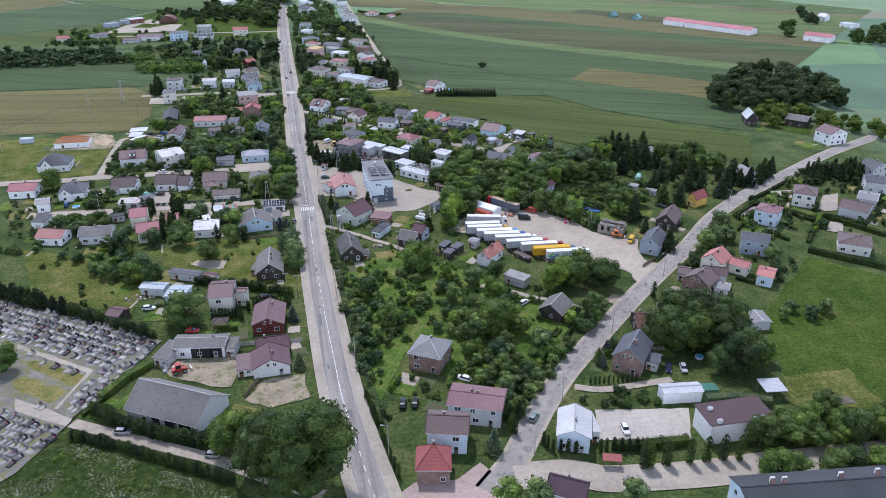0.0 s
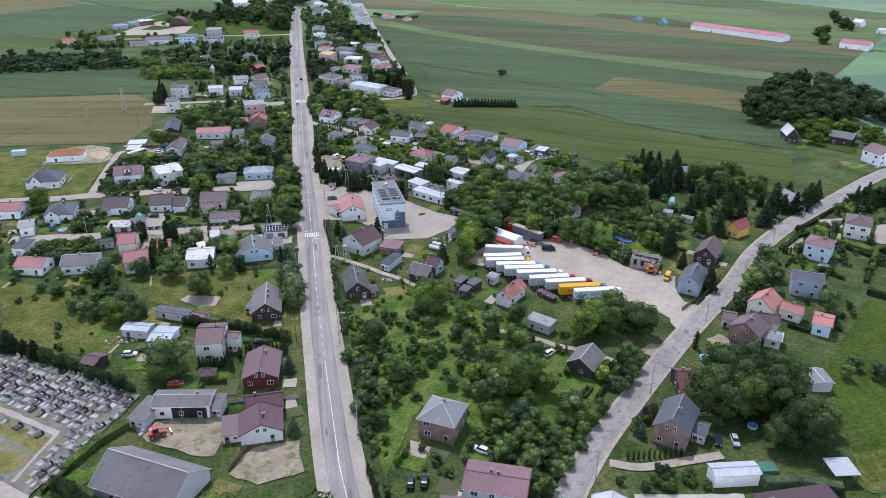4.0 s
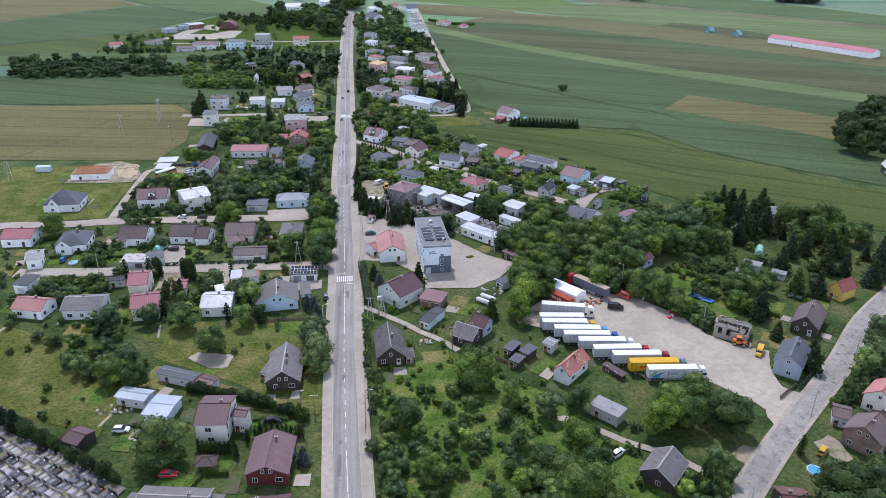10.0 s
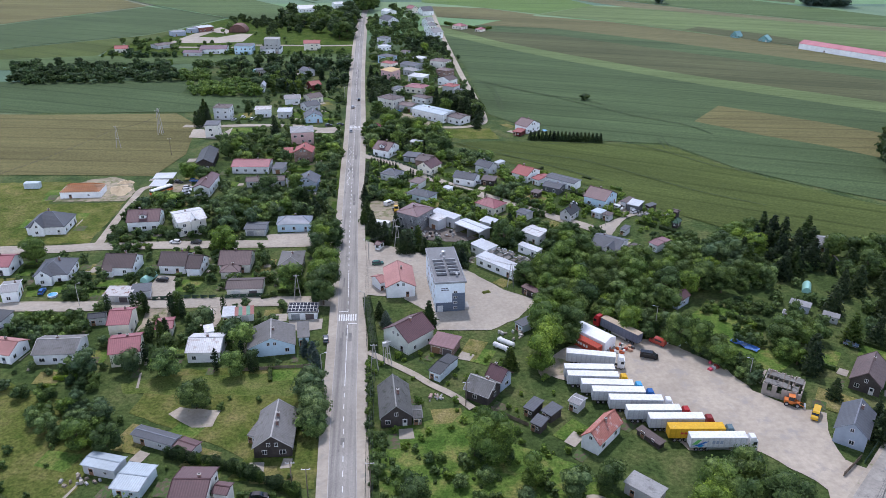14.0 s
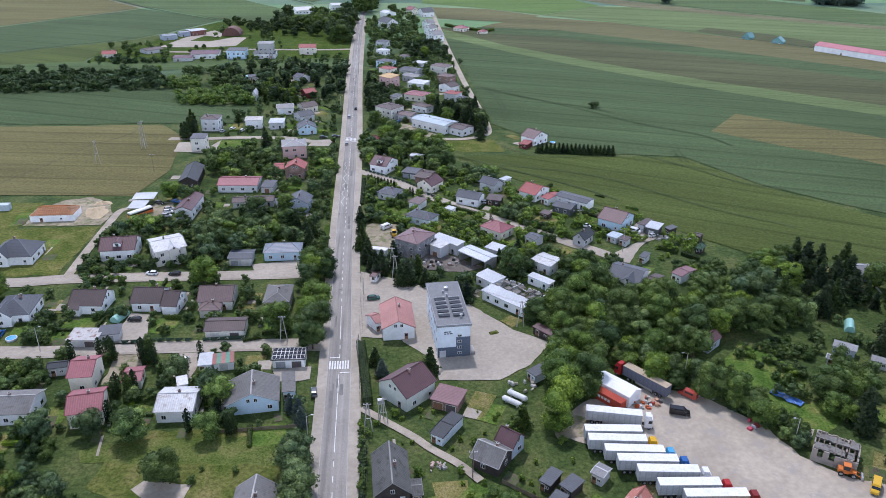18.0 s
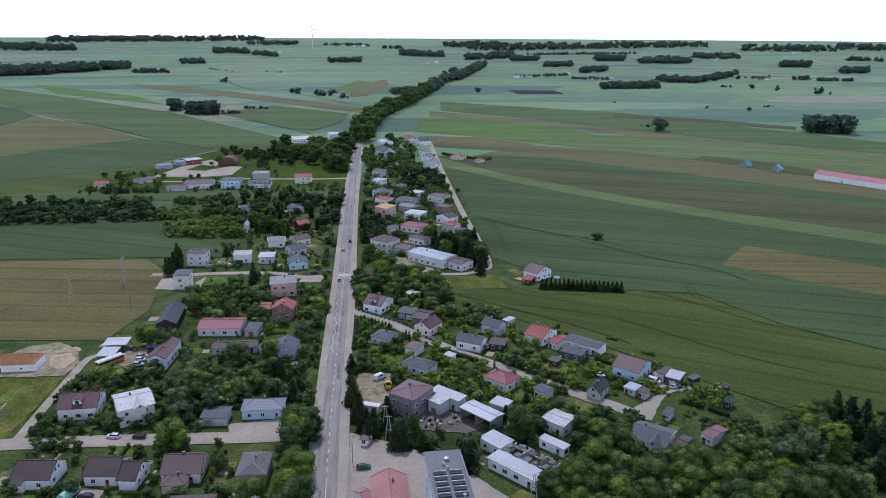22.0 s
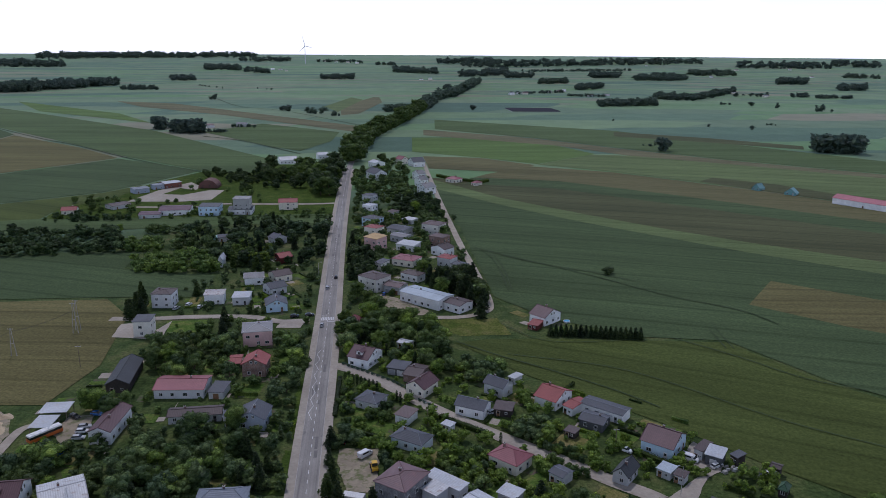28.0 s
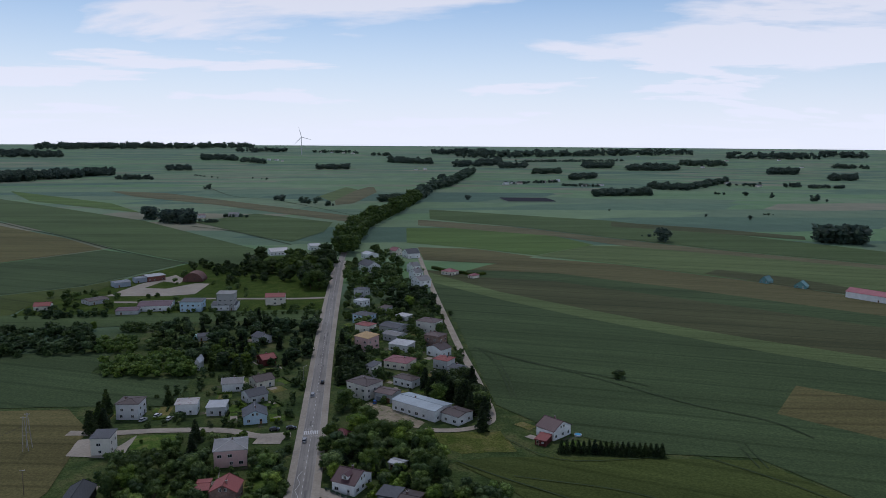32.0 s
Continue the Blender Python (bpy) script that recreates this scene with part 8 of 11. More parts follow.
house(31.4, 254.0, -35, 10.1, 9.0, 4.0, 0.8, "gx", "brown", "grey", "long garage with a brown roof", 0)
house(39.7, 303.8, -31, 14.3, 11.9, 4.0, 1.0, "hip", "crimson", "cream", "bungalow with a crimson roof", 0)
house(62.6, 300.6, -37, 9.5, 9.0, 5.0, 0.8, "hip", "red", "grey", "grey house with a red roof", 0)
house(68.2, 288.4, -50, 6.8, 7.9, 4.0, 0.8, "gx", "slate", "grey", "low house with a slate roof", 0)
house(62.3, 323.6, -47, 11.4, 9.7, 4.5, 2.0, "gy", "darkbrown", "white", "white house with a dark gabled roof", 0)
house(42.5, 336.6, -32, 12.6, 10.7, 4.0, 0.4, "flat", "white", "greywhite", "flat-roofed workshop with a white roof", 0)
house(61.9, 377.0, -36, 13.6, 11.6, 7.0, 1.0, "hip", "brown", "beige", "tall beige house with a brown roof", 0)
house(62.3, 342.5, -39, 11.0, 9.3, 7.0, 1.2, "hip", "brown", "brick", "brick house with a brown hipped roof", 0)
house(22.6, 342.3, -46, 11.6, 9.8, 7.0, 0.8, "flat", "ochre", "pink", "pink house with an ochre flat roof", 0)
house(22.2, 370.5, -38, 10.8, 9.2, 7.0, 0.8, "hip", "red", "cream", "cream house with a red roof", 0)
house(21.6, 402.3, -41, 12.6, 10.7, 6.0, 1.2, "hip", "slate", "lightblue", "light blue house with a slate roof", 0)
house(20.0, 444.1, -33, 9.1, 9.0, 6.5, 1.0, "hip", "palesheet", "white", "white cube house with a pale roof", 0)
house(20.3, 481.6, -26, 10.3, 9.0, 7.0, 1.0, "hip", "slate", "grey", "grey cube house with a slate roof", 0)
house(39.9, 378.1, -39, 15.1, 12.8, 4.0, 1.0, "gx", "slate", "grey", "dark grey workshop", 0)
house(39.4, 357.3, -44, 12.5, 9.4, 4.0, 1.0, "gx", "greysheet", "grey", "grey workshop with a pale roof", 0)
house(47.9, 409.1, -42, 9.4, 8.0, 3.0, 0.3, "flat", "white", "greywhite", "garage with a bright white roof", 0)
house(36.1, 429.0, -39, 7.3, 9.0, 4.0, 0.6, "flat", "darkbrown", "grey", "brown-roofed outbuilding", 0)
house(27.4, 597.4, -64, 20.3, 13.1, 6.0, 4.0, "gx", "slate", "white", "white house with a steep slate roof", 0)
house(28.9, 671.7, -61, 15.1, 12.5, 5.0, 2.0, "gx", "palesheet", "white", "white house with a bright roof", 0)
house(56.1, 693.7, -54, 11.6, 9.8, 5.0, 3.0, "gx", "crimson", "cream", "house with a steep crimson roof", 0)
house(70.6, 675.9, -71, 16.3, 13.8, 5.0, 4.0, "gy", "slate", "white", "white gabled house", 0)
house(68.5, 521.3, -61, 13.7, 11.6, 6.0, 3.0, "gy", "greysheet", "white", "white end house of a terrace", 0)
house(66.9, 556.6, -54, 10.3, 9.0, 6.0, 3.0, "gy", "greysheet", "white", "white middle house of a terrace", 0)
house(67.1, 589.7, -59, 10.6, 9.0, 6.0, 3.0, "gy", "greysheet", "white", "white terrace house with a grey roof", 0)
house(98.5, 574.1, -44, 12.7, 10.8, 3.5, 2.0, "hip", "crimson", "cream", "villa with a crimson roof among fields", 0)
house(117.1, 556.5, -47, 6.8, 9.0, 2.6, 1.5, "hip", "crimson", "cream", "summer house with a crimson roof", 0)
house(96.8, 205.6, -53, 9.6, 12.0, 4.0, 3.0, "gx", "maroon", "white", "white house with a maroon roof beside the field", 1)
house(90.7, 197.9, -34, 5.1, 7.7, 2.5, 0.2, "flat", "red", "redwood", "dark red shed with a flat red roof", 1)
house(212.5, -34.6, -39, 9.7, 12.0, 6.0, 2.0, "hip", "brown", "beige", "beige two-storey house with a brown hipped roof", 1)
house(225.5, -50.5, -51, 11.3, 12.5, 4.0, 2.0, "gx", "brown", "grey", "grey house with a wide brown roof", 1)
house(238.8, -41.4, -45, 8.0, 12.0, 4.0, 1.0, "gx", "greysheet", "grey", "grey house with a pale roof", 1)
house(265.6, -10.9, -70, 8.4, 12.0, 6.0, 2.5, "gx", "slate", "grey", "grey house with a slate roof", 1)
house(255.2, -25.8, -32, 9.9, 12.0, 5.0, 1.2, "gx", "slate", "grey", "grey hall with a slate roof", 1)
house(201.2, -80.4, -37, 11.8, 12.5, 4.0, 1.5, "hip", "brown", "beige", "beige bungalow with a brown hipped roof", 1)
house(284.5, 43.8, -82, 11.6, 12.5, 6.0, 3.0, "gx", "maroon", "white", "white farmhouse with a maroon roof", 1)
house(262.5, 86.6, -18, 6.7, 12.5, 4.0, 4.0, "gy", "palesheet", "darkwood", "dark barn with a pale sheet roof", 1)
house(288.7, 77.6, -49, 12.0, 12.5, 4.0, 2.0, "gx", "asbestos", "darkwood", "long old barn among trees", 1)
house(422.9, 414.4, -59, 96.9, 16.0, 5.0, 2.5, "gx", "pinkred", "white", "very long white livestock barn with a pinkish roof", 0)
house(489.7, 331.7, -54, 24.8, 16.0, 5.0, 2.5, "gx", "pinkred", "white", "white livestock barn with a pinkish roof", 0)
house(577.9, 444.2, -69, 10.3, 9.0, 5.0, 3.0, "gx", "palesheet", "white", "white farmhouse far in the fields", 0)
house(575.8, 399.9, -68, 15.5, 13.2, 4.0, 0.5, "gx", "palesheet", "white", "white farm shed far in the fields", 0)
house(362.5, 514.5, -58, 8.1, 9.0, 2.0, 4.0, "gy", "tealsheet", "tealsheet", "teal storage hut at the field track", 0)
house(379.8, 491.0, -46, 10.0, 9.0, 2.0, 4.0, "gy", "tealsheet", "tealsheet", "teal storage hut beside the field", 0)
house(-14.6, -108.8, 3, 9.6, 7.4, 3.0, 2.2, "gx", "maroon", "greywhite", "rear wing of a pale house with maroon roofing", 1)
house(11.5, 208.3, -20, 6.5, 6.0, 2.6, 2.2, "hip", "crimson", "cream", "small crimson-roofed hut among trees", 0)
house(32.3, 180.1, -35, 6.0, 5.0, 2.6, 0.5, "gx", "palesheet", "grey", "low shed with a pale roof among trees", 0)

# ---- the lorry yard and other single things ----


def tent_hall():
    root = thing("storage_tent", pose(73.2, -17.8, 0.17, 0, 0, -52), "big white gabled storage tent in a lorry yard", "tent")
    cloth = surface("tent_cloth", (0.8, 0.81, 0.82), 0.6, 0.3, 1.5, 0.05, grain=0.9)
    w, ln = 2.7, 6.6
    prof = [(-w, 0), (-w, 3.2), (0, 4.2), (w, 3.2), (w, 0)]
    for nm, i in (("side_sheet", 0), ("roof_sheet", 1), ("roof_sheet", 2), ("side_sheet", 3)):
        b = Build()
        (y0, z0), (y1, z1) = prof[i], prof[i + 1]
        b.faces([(-ln, y0, z0), (ln, y0, z0), (ln, y1, z1), (-ln, y1, z1)], [(0, 3, 2, 1)], cloth)
        put(nm, b.mesh(nm), root)
    for s in (-1, 1):
        g = Build()
        g.faces([(s * (ln - 0.05), y, z) for y, z in prof], [tuple(range(5))], cloth)
        put("end_wall", g.mesh("end_wall"), root)
    c = thing("shipping_container", pose(69.8, -20.6, 0.17, 0, 0, -53), "red steel shipping container with pale bars", "container")
    red = surface("container_red", (0.42, 0.07, 0.04), 0.6, 0.4, 2, 0.1, (0.25, 0.08, 0.05), 0.66, 0.4, (0.3, "X"))
    b = Build()
    b.box(-6.05, 6.05, -1.2, 1.2, 0, 2.6, red)
    put("body", b.mesh("body"), c)
    for i in range(6):
        s = Build()
        s.box(-3 + i * 1.0, -2.3 + i * 1.0, -1.225, -1.2, 1.0, 1.8, TRIM)
        put("letter_bar", s.mesh("letter_bar"), c)


def box_thing(name, label, cat, x, y, rot, size, mat, z=0.17, taper=0.0):
    b = Build()
    w, d, h = size
    b.box(-w / 2, w / 2, -d / 2, d / 2, 0, h, mat, taper=taper)
    ob = put(name, b.mesh(name), None, pose(x, y, z, 0, 0, rot))
    return tagged(ob, label, cat)


def clutter(name, label, cat, x, y, spread, count, cols, seed, size=0.7):
    """Loose scrap: each piece its own small thing."""
    rnd = random.Random(seed)
    for k in range(count):
        c = cols[k % len(cols)]
        m = surface("%s_%d_%d" % (name, seed, k % len(cols)), c, 0.7, 1, 5, 0.2)
        w, d, h = (rnd.uniform(0.5, 1.6) * size for _ in range(3))
        box_thing(name, label, cat, x + rnd.uniform(-1, 1) * spread[0], y + rnd.uniform(-1, 1) * spread[1], rnd.uniform(0, 180), (w, d, h * 0.7), m, 0.1, min(w, d) * 0.12)



def mound(x, y, rx, ry, h, mat, name, label):
    """A heap of loose soil with an uneven slope."""
    rng = np.random.default_rng(abs(int(x * 3 + y)))
    n, m = 26, 7
    vs, fs = [(x, y, h)], []
    ph = rng.uniform(0, 6.28, 4)
    for j in range(1, m + 1):
        for k in range(n):
            a, q = 2 * math.pi * k / n, j / m
            e = 1 + 0.16 * math.sin(2 * a + ph[0]) + 0.1 * math.sin(5 * a + ph[1]) + 0.05 * math.sin(9 * a + ph[2])
            vs.append((x + rx * e * q * math.cos(a), y + ry * e * q * math.sin(a), h * (1 - q) ** 1.3 * (1 + 0.3 * math.sin(3 * a + ph[3])) + rng.uniform(0, 0.1) * h * (1 - q)))
    fs += [(0, 1 + k, 1 + (k + 1) % n) for k in range(n)]
    for j in range(m - 1):
        o, p = 1 + j * n, 1 + (j + 1) * n
        fs += [(o + k, p + k, p + (k + 1) % n, o + (k + 1) % n) for k in range(n)]
    me = mesh_of(name, vs, fs, mat)
    me.polygons.foreach_set("use_smooth", [True] * len(fs))
    tagged(put(name, me), label, "mound")


SAND = surface("fresh_sand", (0.5, 0.4, 0.26), 0.95, 0.3, 1.6, 0.18, bump=0.5)
mound(-103.5, 121.0, 5.5, 8.0, 2.0, SAND, "sand_mound", "heap of fresh yellow sand beside a new house")
mound(-104.5, 131.0, 3.6, 3.4, 1.3, SAND, "sand_mound", "small heap of fresh yellow sand")
mound(57.5, -30.5, 3.4, 3.6, 1.1, GROUNDS["sand"], "soil_mound", "low heap of sandy soil beside lorries")
mound(-41.0, -110.0, 1.8, 1.6, 0.9, SAND, "sand_mound", "small sand heap in a farm yard")

tent_hall()
clutter("scrap_part", "orange-red scrap machine part in a yard", "scrap", 79, -24.5, (3, 2), 12, [(0.45, 0.1, 0.03), (0.3, 0.3, 0.3), (0.5, 0.12, 0.05), (0.6, 0.6, 0.6)], 1, 0.9)
clutter("scrap_part", "red and white machine part heaped before a tent", "scrap", 82.3, -22.6, (2.2, 1.8), 20, [(0.45, 0.08, 0.05), (0.6, 0.6, 0.58), (0.12, 0.12, 0.12), (0.5, 0.3, 0.2)], 21, 0.8)
clutter("water_tank_cube", "pale blue-white tank beside a hedge", "tank", 98, -21.5, (3.5, 1.2), 6, [(0.55, 0.6, 0.66), (0.4, 0.45, 0.5)], 2, 1.0)
clutter("scrap_part", "dark scrap metal piled in a yard", "scrap", 33, 62, (7, 4), 26, [(0.05, 0.05, 0.05), (0.3, 0.3, 0.3), (0.5, 0.48, 0.44), (0.15, 0.1, 0.08)], 3, 1.0)
clutter("rubble_block", "pale rubble heaped on grass", "rubble", 24.3, -42.6, (2.2, 1.6), 16, [(0.45, 0.4, 0.36), (0.5, 0.35, 0.3), (0.4, 0.4, 0.38)], 4, 0.6)
clutter("board_stack", "stack of pale boards on grass", "boards", 49.5, -13.5, (3.5, 2.2), 10, [(0.45, 0.4, 0.32), (0.5, 0.48, 0.44)], 5, 0.9)
clutter("scrap_part", "red farm tool part on a meadow edge", "scrap", 104, -33, (3, 2.5), 7, [(0.5, 0.08, 0.12), (0.5, 0.5, 0.52), (0.3, 0.06, 0.05)], 6, 0.9)
clutter("farm_sack", "white sack stacked in a farm yard", "sack", -42.5, -112, (2.0, 2.0), 9, [(0.6, 0.58, 0.52), (0.5, 0.42, 0.3), (0.6, 0.6, 0.6)], 7, 0.9)
clutter("garden_junk", "small garden junk beside sheds", "junk", -58, -66, (5, 3), 16, [(0.4, 0.4, 0.38), (0.3, 0.25, 0.2), (0.5, 0.45, 0.4)], 8, 0.8)
clutter("garden_junk", "old barrel and box behind a shed", "junk", -53, -62, (3, 4), 10, [(0.35, 0.35, 0.33), (0.25, 0.2, 0.16)], 9, 0.7)
clutter("pallet_stack", "grey pallet stacked by a fence", "pallet", 122, 79, (2.6, 2.2), 10, [(0.4, 0.38, 0.34), (0.5, 0.5, 0.5)], 10, 0.9)
for tx, ty in ((45.6, -20.6), (47.4, -18.1)):
    root = thing("gas_tank", pose(tx, ty, 0, 0, 0, -43), "white cylindrical gas tank lying on grass", "tank", "white gas tanks")
    b = Build()
    b.tube((-2.6, 0, 1.0), (2.6, 0, 1.0), 0.75, 0.75, TRIM, 18)
    b.tube((2.6, 0, 1.0), (3.0, 0, 1.0), 0.75, 0.3, TRIM, 18)
    b.tube((-2.6, 0, 1.0), (-3.0, 0, 1.0), 0.75, 0.3, TRIM, 18)
    put("vessel", b.mesh("vessel"), root)
    for u in (-1.7, 1.7):
        f = Build()
        f.box(u - 0.15, u + 0.15, -0.5, 0.5, -0.05, 0.5, CONCRETE)
        put("foot", f.mesh("foot"), root)
tarp_bm = bmesh.new()
bmesh.ops.create_grid(tarp_bm, x_segments=16, y_segments=10, size=1)
for v in tarp_bm.verts:
    v.co = Vector((v.co.x * 4.2, v.co.y * 1.3, 0.5 + 0.45 * noise.noise(v.co * 2.3)))
tarp_me = bpy.data.meshes.new("tarpaulin")
tarp_bm.to_mesh(tarp_me)
tarp_bm.free()
tarp_me.materials.append(surface("blue_tarp", (0.08, 0.2, 0.5), 0.5, 0.3, 2, 0.2, (0.45, 0.5, 0.5), 0.6))
tagged(put("tarpaulin", tarp_me, None, pose(118, -24, 0, 0, 0, -52)), "crumpled blue tarpaulin over a pile", "tarpaulin")
for px, py, r, lab in ((105.7, -137.2, 1.2, "small blue paddling pool on grass"), (-96.3, 22.0, 1.6, "blue garden pool on a drive"), (109.2, -106.7, 1.7, "round turquoise garden pool"), (106.3, 203.2, 1.5, "pale blue pool beside a house")):
    root = thing("garden_pool", pose(px, py, 0.2), lab, "pool")
    b = Build()
    b.tube((0, 0, -0.1), (0, 0, 0.55), r, r, plain("pool_wall", (0.6, 0.65, 0.7), 0.5), 16)
    put("pool_wall", b.mesh("pool_wall"), root)
    b = Build()
    b.tube((0, 0, 0.5), (0, 0, 0.56), r * 0.88, r * 0.88, plain("pool_water", (0.08, 0.35, 0.55), 0.08), 16)
    put("water", b.mesh("water"), root)
def solar_array(x, y, rot, z, cols, rows, tilt):
    """Framed dark panels in rows on a garage roof."""
    root = thing("solar_array", pose(x, y, z, tilt, 0, rot), "dark solar panels in pale frames on a garage roof", "solar panels")
    cell = surface("solar_cell", (0.018, 0.022, 0.035), 0.25, 0.5, 3, 0.15)
    for i in range(cols):
        for j in range(rows):
            b = Build()
            x0, y0 = (i - cols / 2) * 1.12, (j - rows / 2) * 1.75
            b.box(x0, x0 + 1.08, y0, y0 + 1.7, 0.0, 0.05, METAL)
            b.box(x0 + 0.05, x0 + 1.03, y0 + 0.05, y0 + 1.65, 0.05, 0.056, cell)
            put("panel", b.mesh("panel"), root)


solar_array(-13.5, 3.4, -2, 3.14, 8, 3, 2.8)
tractor(-40.3, -114.8, 20, "red", "red farm tractor in a sandy yard")
b = Build()
n = 10
b.faces([(s * 3, 1.5 * math.cos(math.pi * i / n), 2.0 * math.sin(math.pi * i / n)) for s in (-1, 1) for i in range(n + 1)], [(i, i + 1, n + 2 + i, n + 1 + i) for i in range(n)] + [tuple(range(n + 1)), tuple(range(n + 1, 2 * n + 2))], plain("poly_film", (0.3, 0.55, 0.48), 0.3))
tagged(put("polytunnel", b.mesh("polytunnel"), None, pose(155.5, 9, 0, 0, 0, 60)), "pale green plastic garden tunnel", "polytunnel")
for px, py, rz, lab in ((-85, 371, 90, "white plastic garden tunnel in a field"), (-79, 371, 90, "white plastic garden tunnel in a field"), (-68.4, 32.5, 70, "pale teal greenhouse beside a drive")):
    q = put("polytunnel", bpy.data.objects["polytunnel"].data, None, pose(px, py, 0, 0, 0, rz))
    tagged(q, lab, "polytunnel")
box_thing("container_cabin", "white storage cabin in a sandy yard", "container", 12.4, 71.9, -20, (6, 2.5, 2.5), TRIM)
box_thing("site_cabin", "pale blue site cabin on grass", "cabin", -143.1, 126.6, 0, (6.5, 3, 2.6), surface("cabin_blue", (0.5, 0.58, 0.62), 0.5, 0.4, 2, 0.08, seams=(0.4, "X")))
box_thing("bus_shelter", "pale blue bus shelter by the road", "shelter", -6.8, 24.0, 90, (3, 1.4, 2.3), surface("shelter_panel", (0.5, 0.6, 0.65), 0.4, 0.4, 2, 0.1))
box_thing("flower_bed", "round dry flower bed in a yard", "flower bed", 46.1, 14.4, 20, (3.0, 1.6, 0.5), GROUNDS["drygrass"], 0.17, 0.4)
root = thing("transformer", pose(11.7, -24.0, 0, 0, 0, 10), "grey pole transformer on two concrete legs", "transformer")
b = Build()
b.box(-0.8, 0.8, -0.55, 0.55, 5.0, 6.2, METAL, taper=0.06)
put("tank", b.mesh("tank"), root)
for k in (-0.6, 0.6):
    b = Build()
    b.box(k - 0.13, k + 0.13, -0.13, 0.13, -0.2, 5.0, CONCRETE)
    put("leg", b.mesh("leg"), root)
lone = crown_mesh("bush", 1).copy()
lone.materials[0] = LEAF["woodland"]
tagged(put("field_bush", lone, None, Matrix.LocRotScale((148, 275, 0), None, (7, 7, 5))), "lone round bush in a wheat field", "shrub")

# ---- cemetery ----
STONES = [surface("grave_%d" % i, c, 0.35, 0.6, 3, 0.14, vary=0.18) for i, c in enumerate(((0.25, 0.25, 0.25), (0.42, 0.415, 0.4), (0.16, 0.162, 0.168), (0.045, 0.046, 0.05), (0.16, 0.11, 0.1), (0.33, 0.32, 0.295), (0.1, 0.102, 0.108)))]
SLABS = (0, 1, 2, 6, 4, 5, 3, 1)
HEADS = (6, 0, 2, 3, 4, 5, 3, 1)
GRAVES = [0]


def grave_meshes(i):
    key = ("grave", i)
    if key not in MESHES:
        s, h, p = Build(), Build(), Build()
        st, hd = STONES[SLABS[i]], STONES[HEADS[i]]
        s.box(-0.66, 0.66, -1.15, 1.0, -0.02, 0.3, STONES[5] if i % 3 == 1 else st)
        s.box(-0.5, 0.5, -1.0, 0.7, 0.3, 0.45, st, taper=0.04)
        h.box(-0.45 - 0.05 * (i % 2), 0.45, 0.75, 0.97, 0.3, 1.1 + 0.13 * (i % 3), hd, taper=0.03)
        h.box(-0.55, 0.55, 0.68, 1.0, 0.3, 0.5, hd)
        fl = [plain("flowers_%d" % k, c, 0.8) for k, c in enumerate(((0.42, 0.09, 0.12), (0.5, 0.42, 0.1), (0.06, 0.14, 0.04), (0.55, 0.55, 0.55)))]
        p.tube((0.1 * (i - 3), 0.35, 0.4), (0.1 * (i - 3), 0.35, 0.65), 0.1, 0.2, fl[(i * 3 + 2) % 4], 7)
        MESHES[key] = (s.mesh("slab"), h.mesh("headstone"), p.mesh("flower_pot"))
    return MESHES[key]


def graves(poly, ang):
    rnd = random.Random(len(poly) * 5 + 1)
    a = radians(ang)
    u, v = Vector((math.cos(a), math.sin(a))), Vector((-math.sin(a), math.cos(a)))
    cs = [Vector(p) for p in poly]
    u0, u1 = min(c.dot(u) for c in cs), max(c.dot(u) for c in cs)
    v0, v1 = min(c.dot(v) for c in cs), max(c.dot(v) for c in cs)
    rest = Build()
    y = v0
    while y < v1:
        x = u0 + rnd.uniform(0, 0.6)
        while x < u1:
            q = u * x + v * (y + rnd.uniform(-0.35, 0.35))
            wide = rnd.random() < 0.3
            if inside(q, poly) and rnd.random() < 0.9:
                i = rnd.choice((0, 0, 1, 1, 1, 2, 3, 3, 4, 5, 5, 6, 7))
                m = Matrix.LocRotScale((q.x, q.y, 0.2), Euler((0, 0, a + rnd.uniform(-0.09, 0.09))), (1.7 if wide else 1.0, 1.0, rnd.uniform(0.9, 1.2)))
                sm, hm, pm = grave_meshes(i)
                if GRAVES[0] < 190:
                    GRAVES[0] += 1
                    root = thing("grave", m, ("wide " if wide else "") + ("polished black" if i == 6 else "dark grey" if i == 3 else "reddish granite" if i == 4 else "grey stone") + " grave with an upright headstone", "grave", "graves in the cemetery")
                    put("slab", sm, root)
                    put("headstone", hm, root)
                    put("flower_pot", pm, root)
                else:
                    for me in (sm, hm, pm):
                        rest.faces([m @ w_.co for w_ in me.vertices], [tuple(p.vertices) for p in me.polygons], me.materials[0])
            x += 2.5 if wide else rnd.uniform(1.42, 1.75)
        y += rnd.uniform(2.45, 2.75)
    if rest.f:
        tagged(put("far_graves", rest.mesh("far_graves")), "rows of grey stone graves", "graves", kind="stuff")



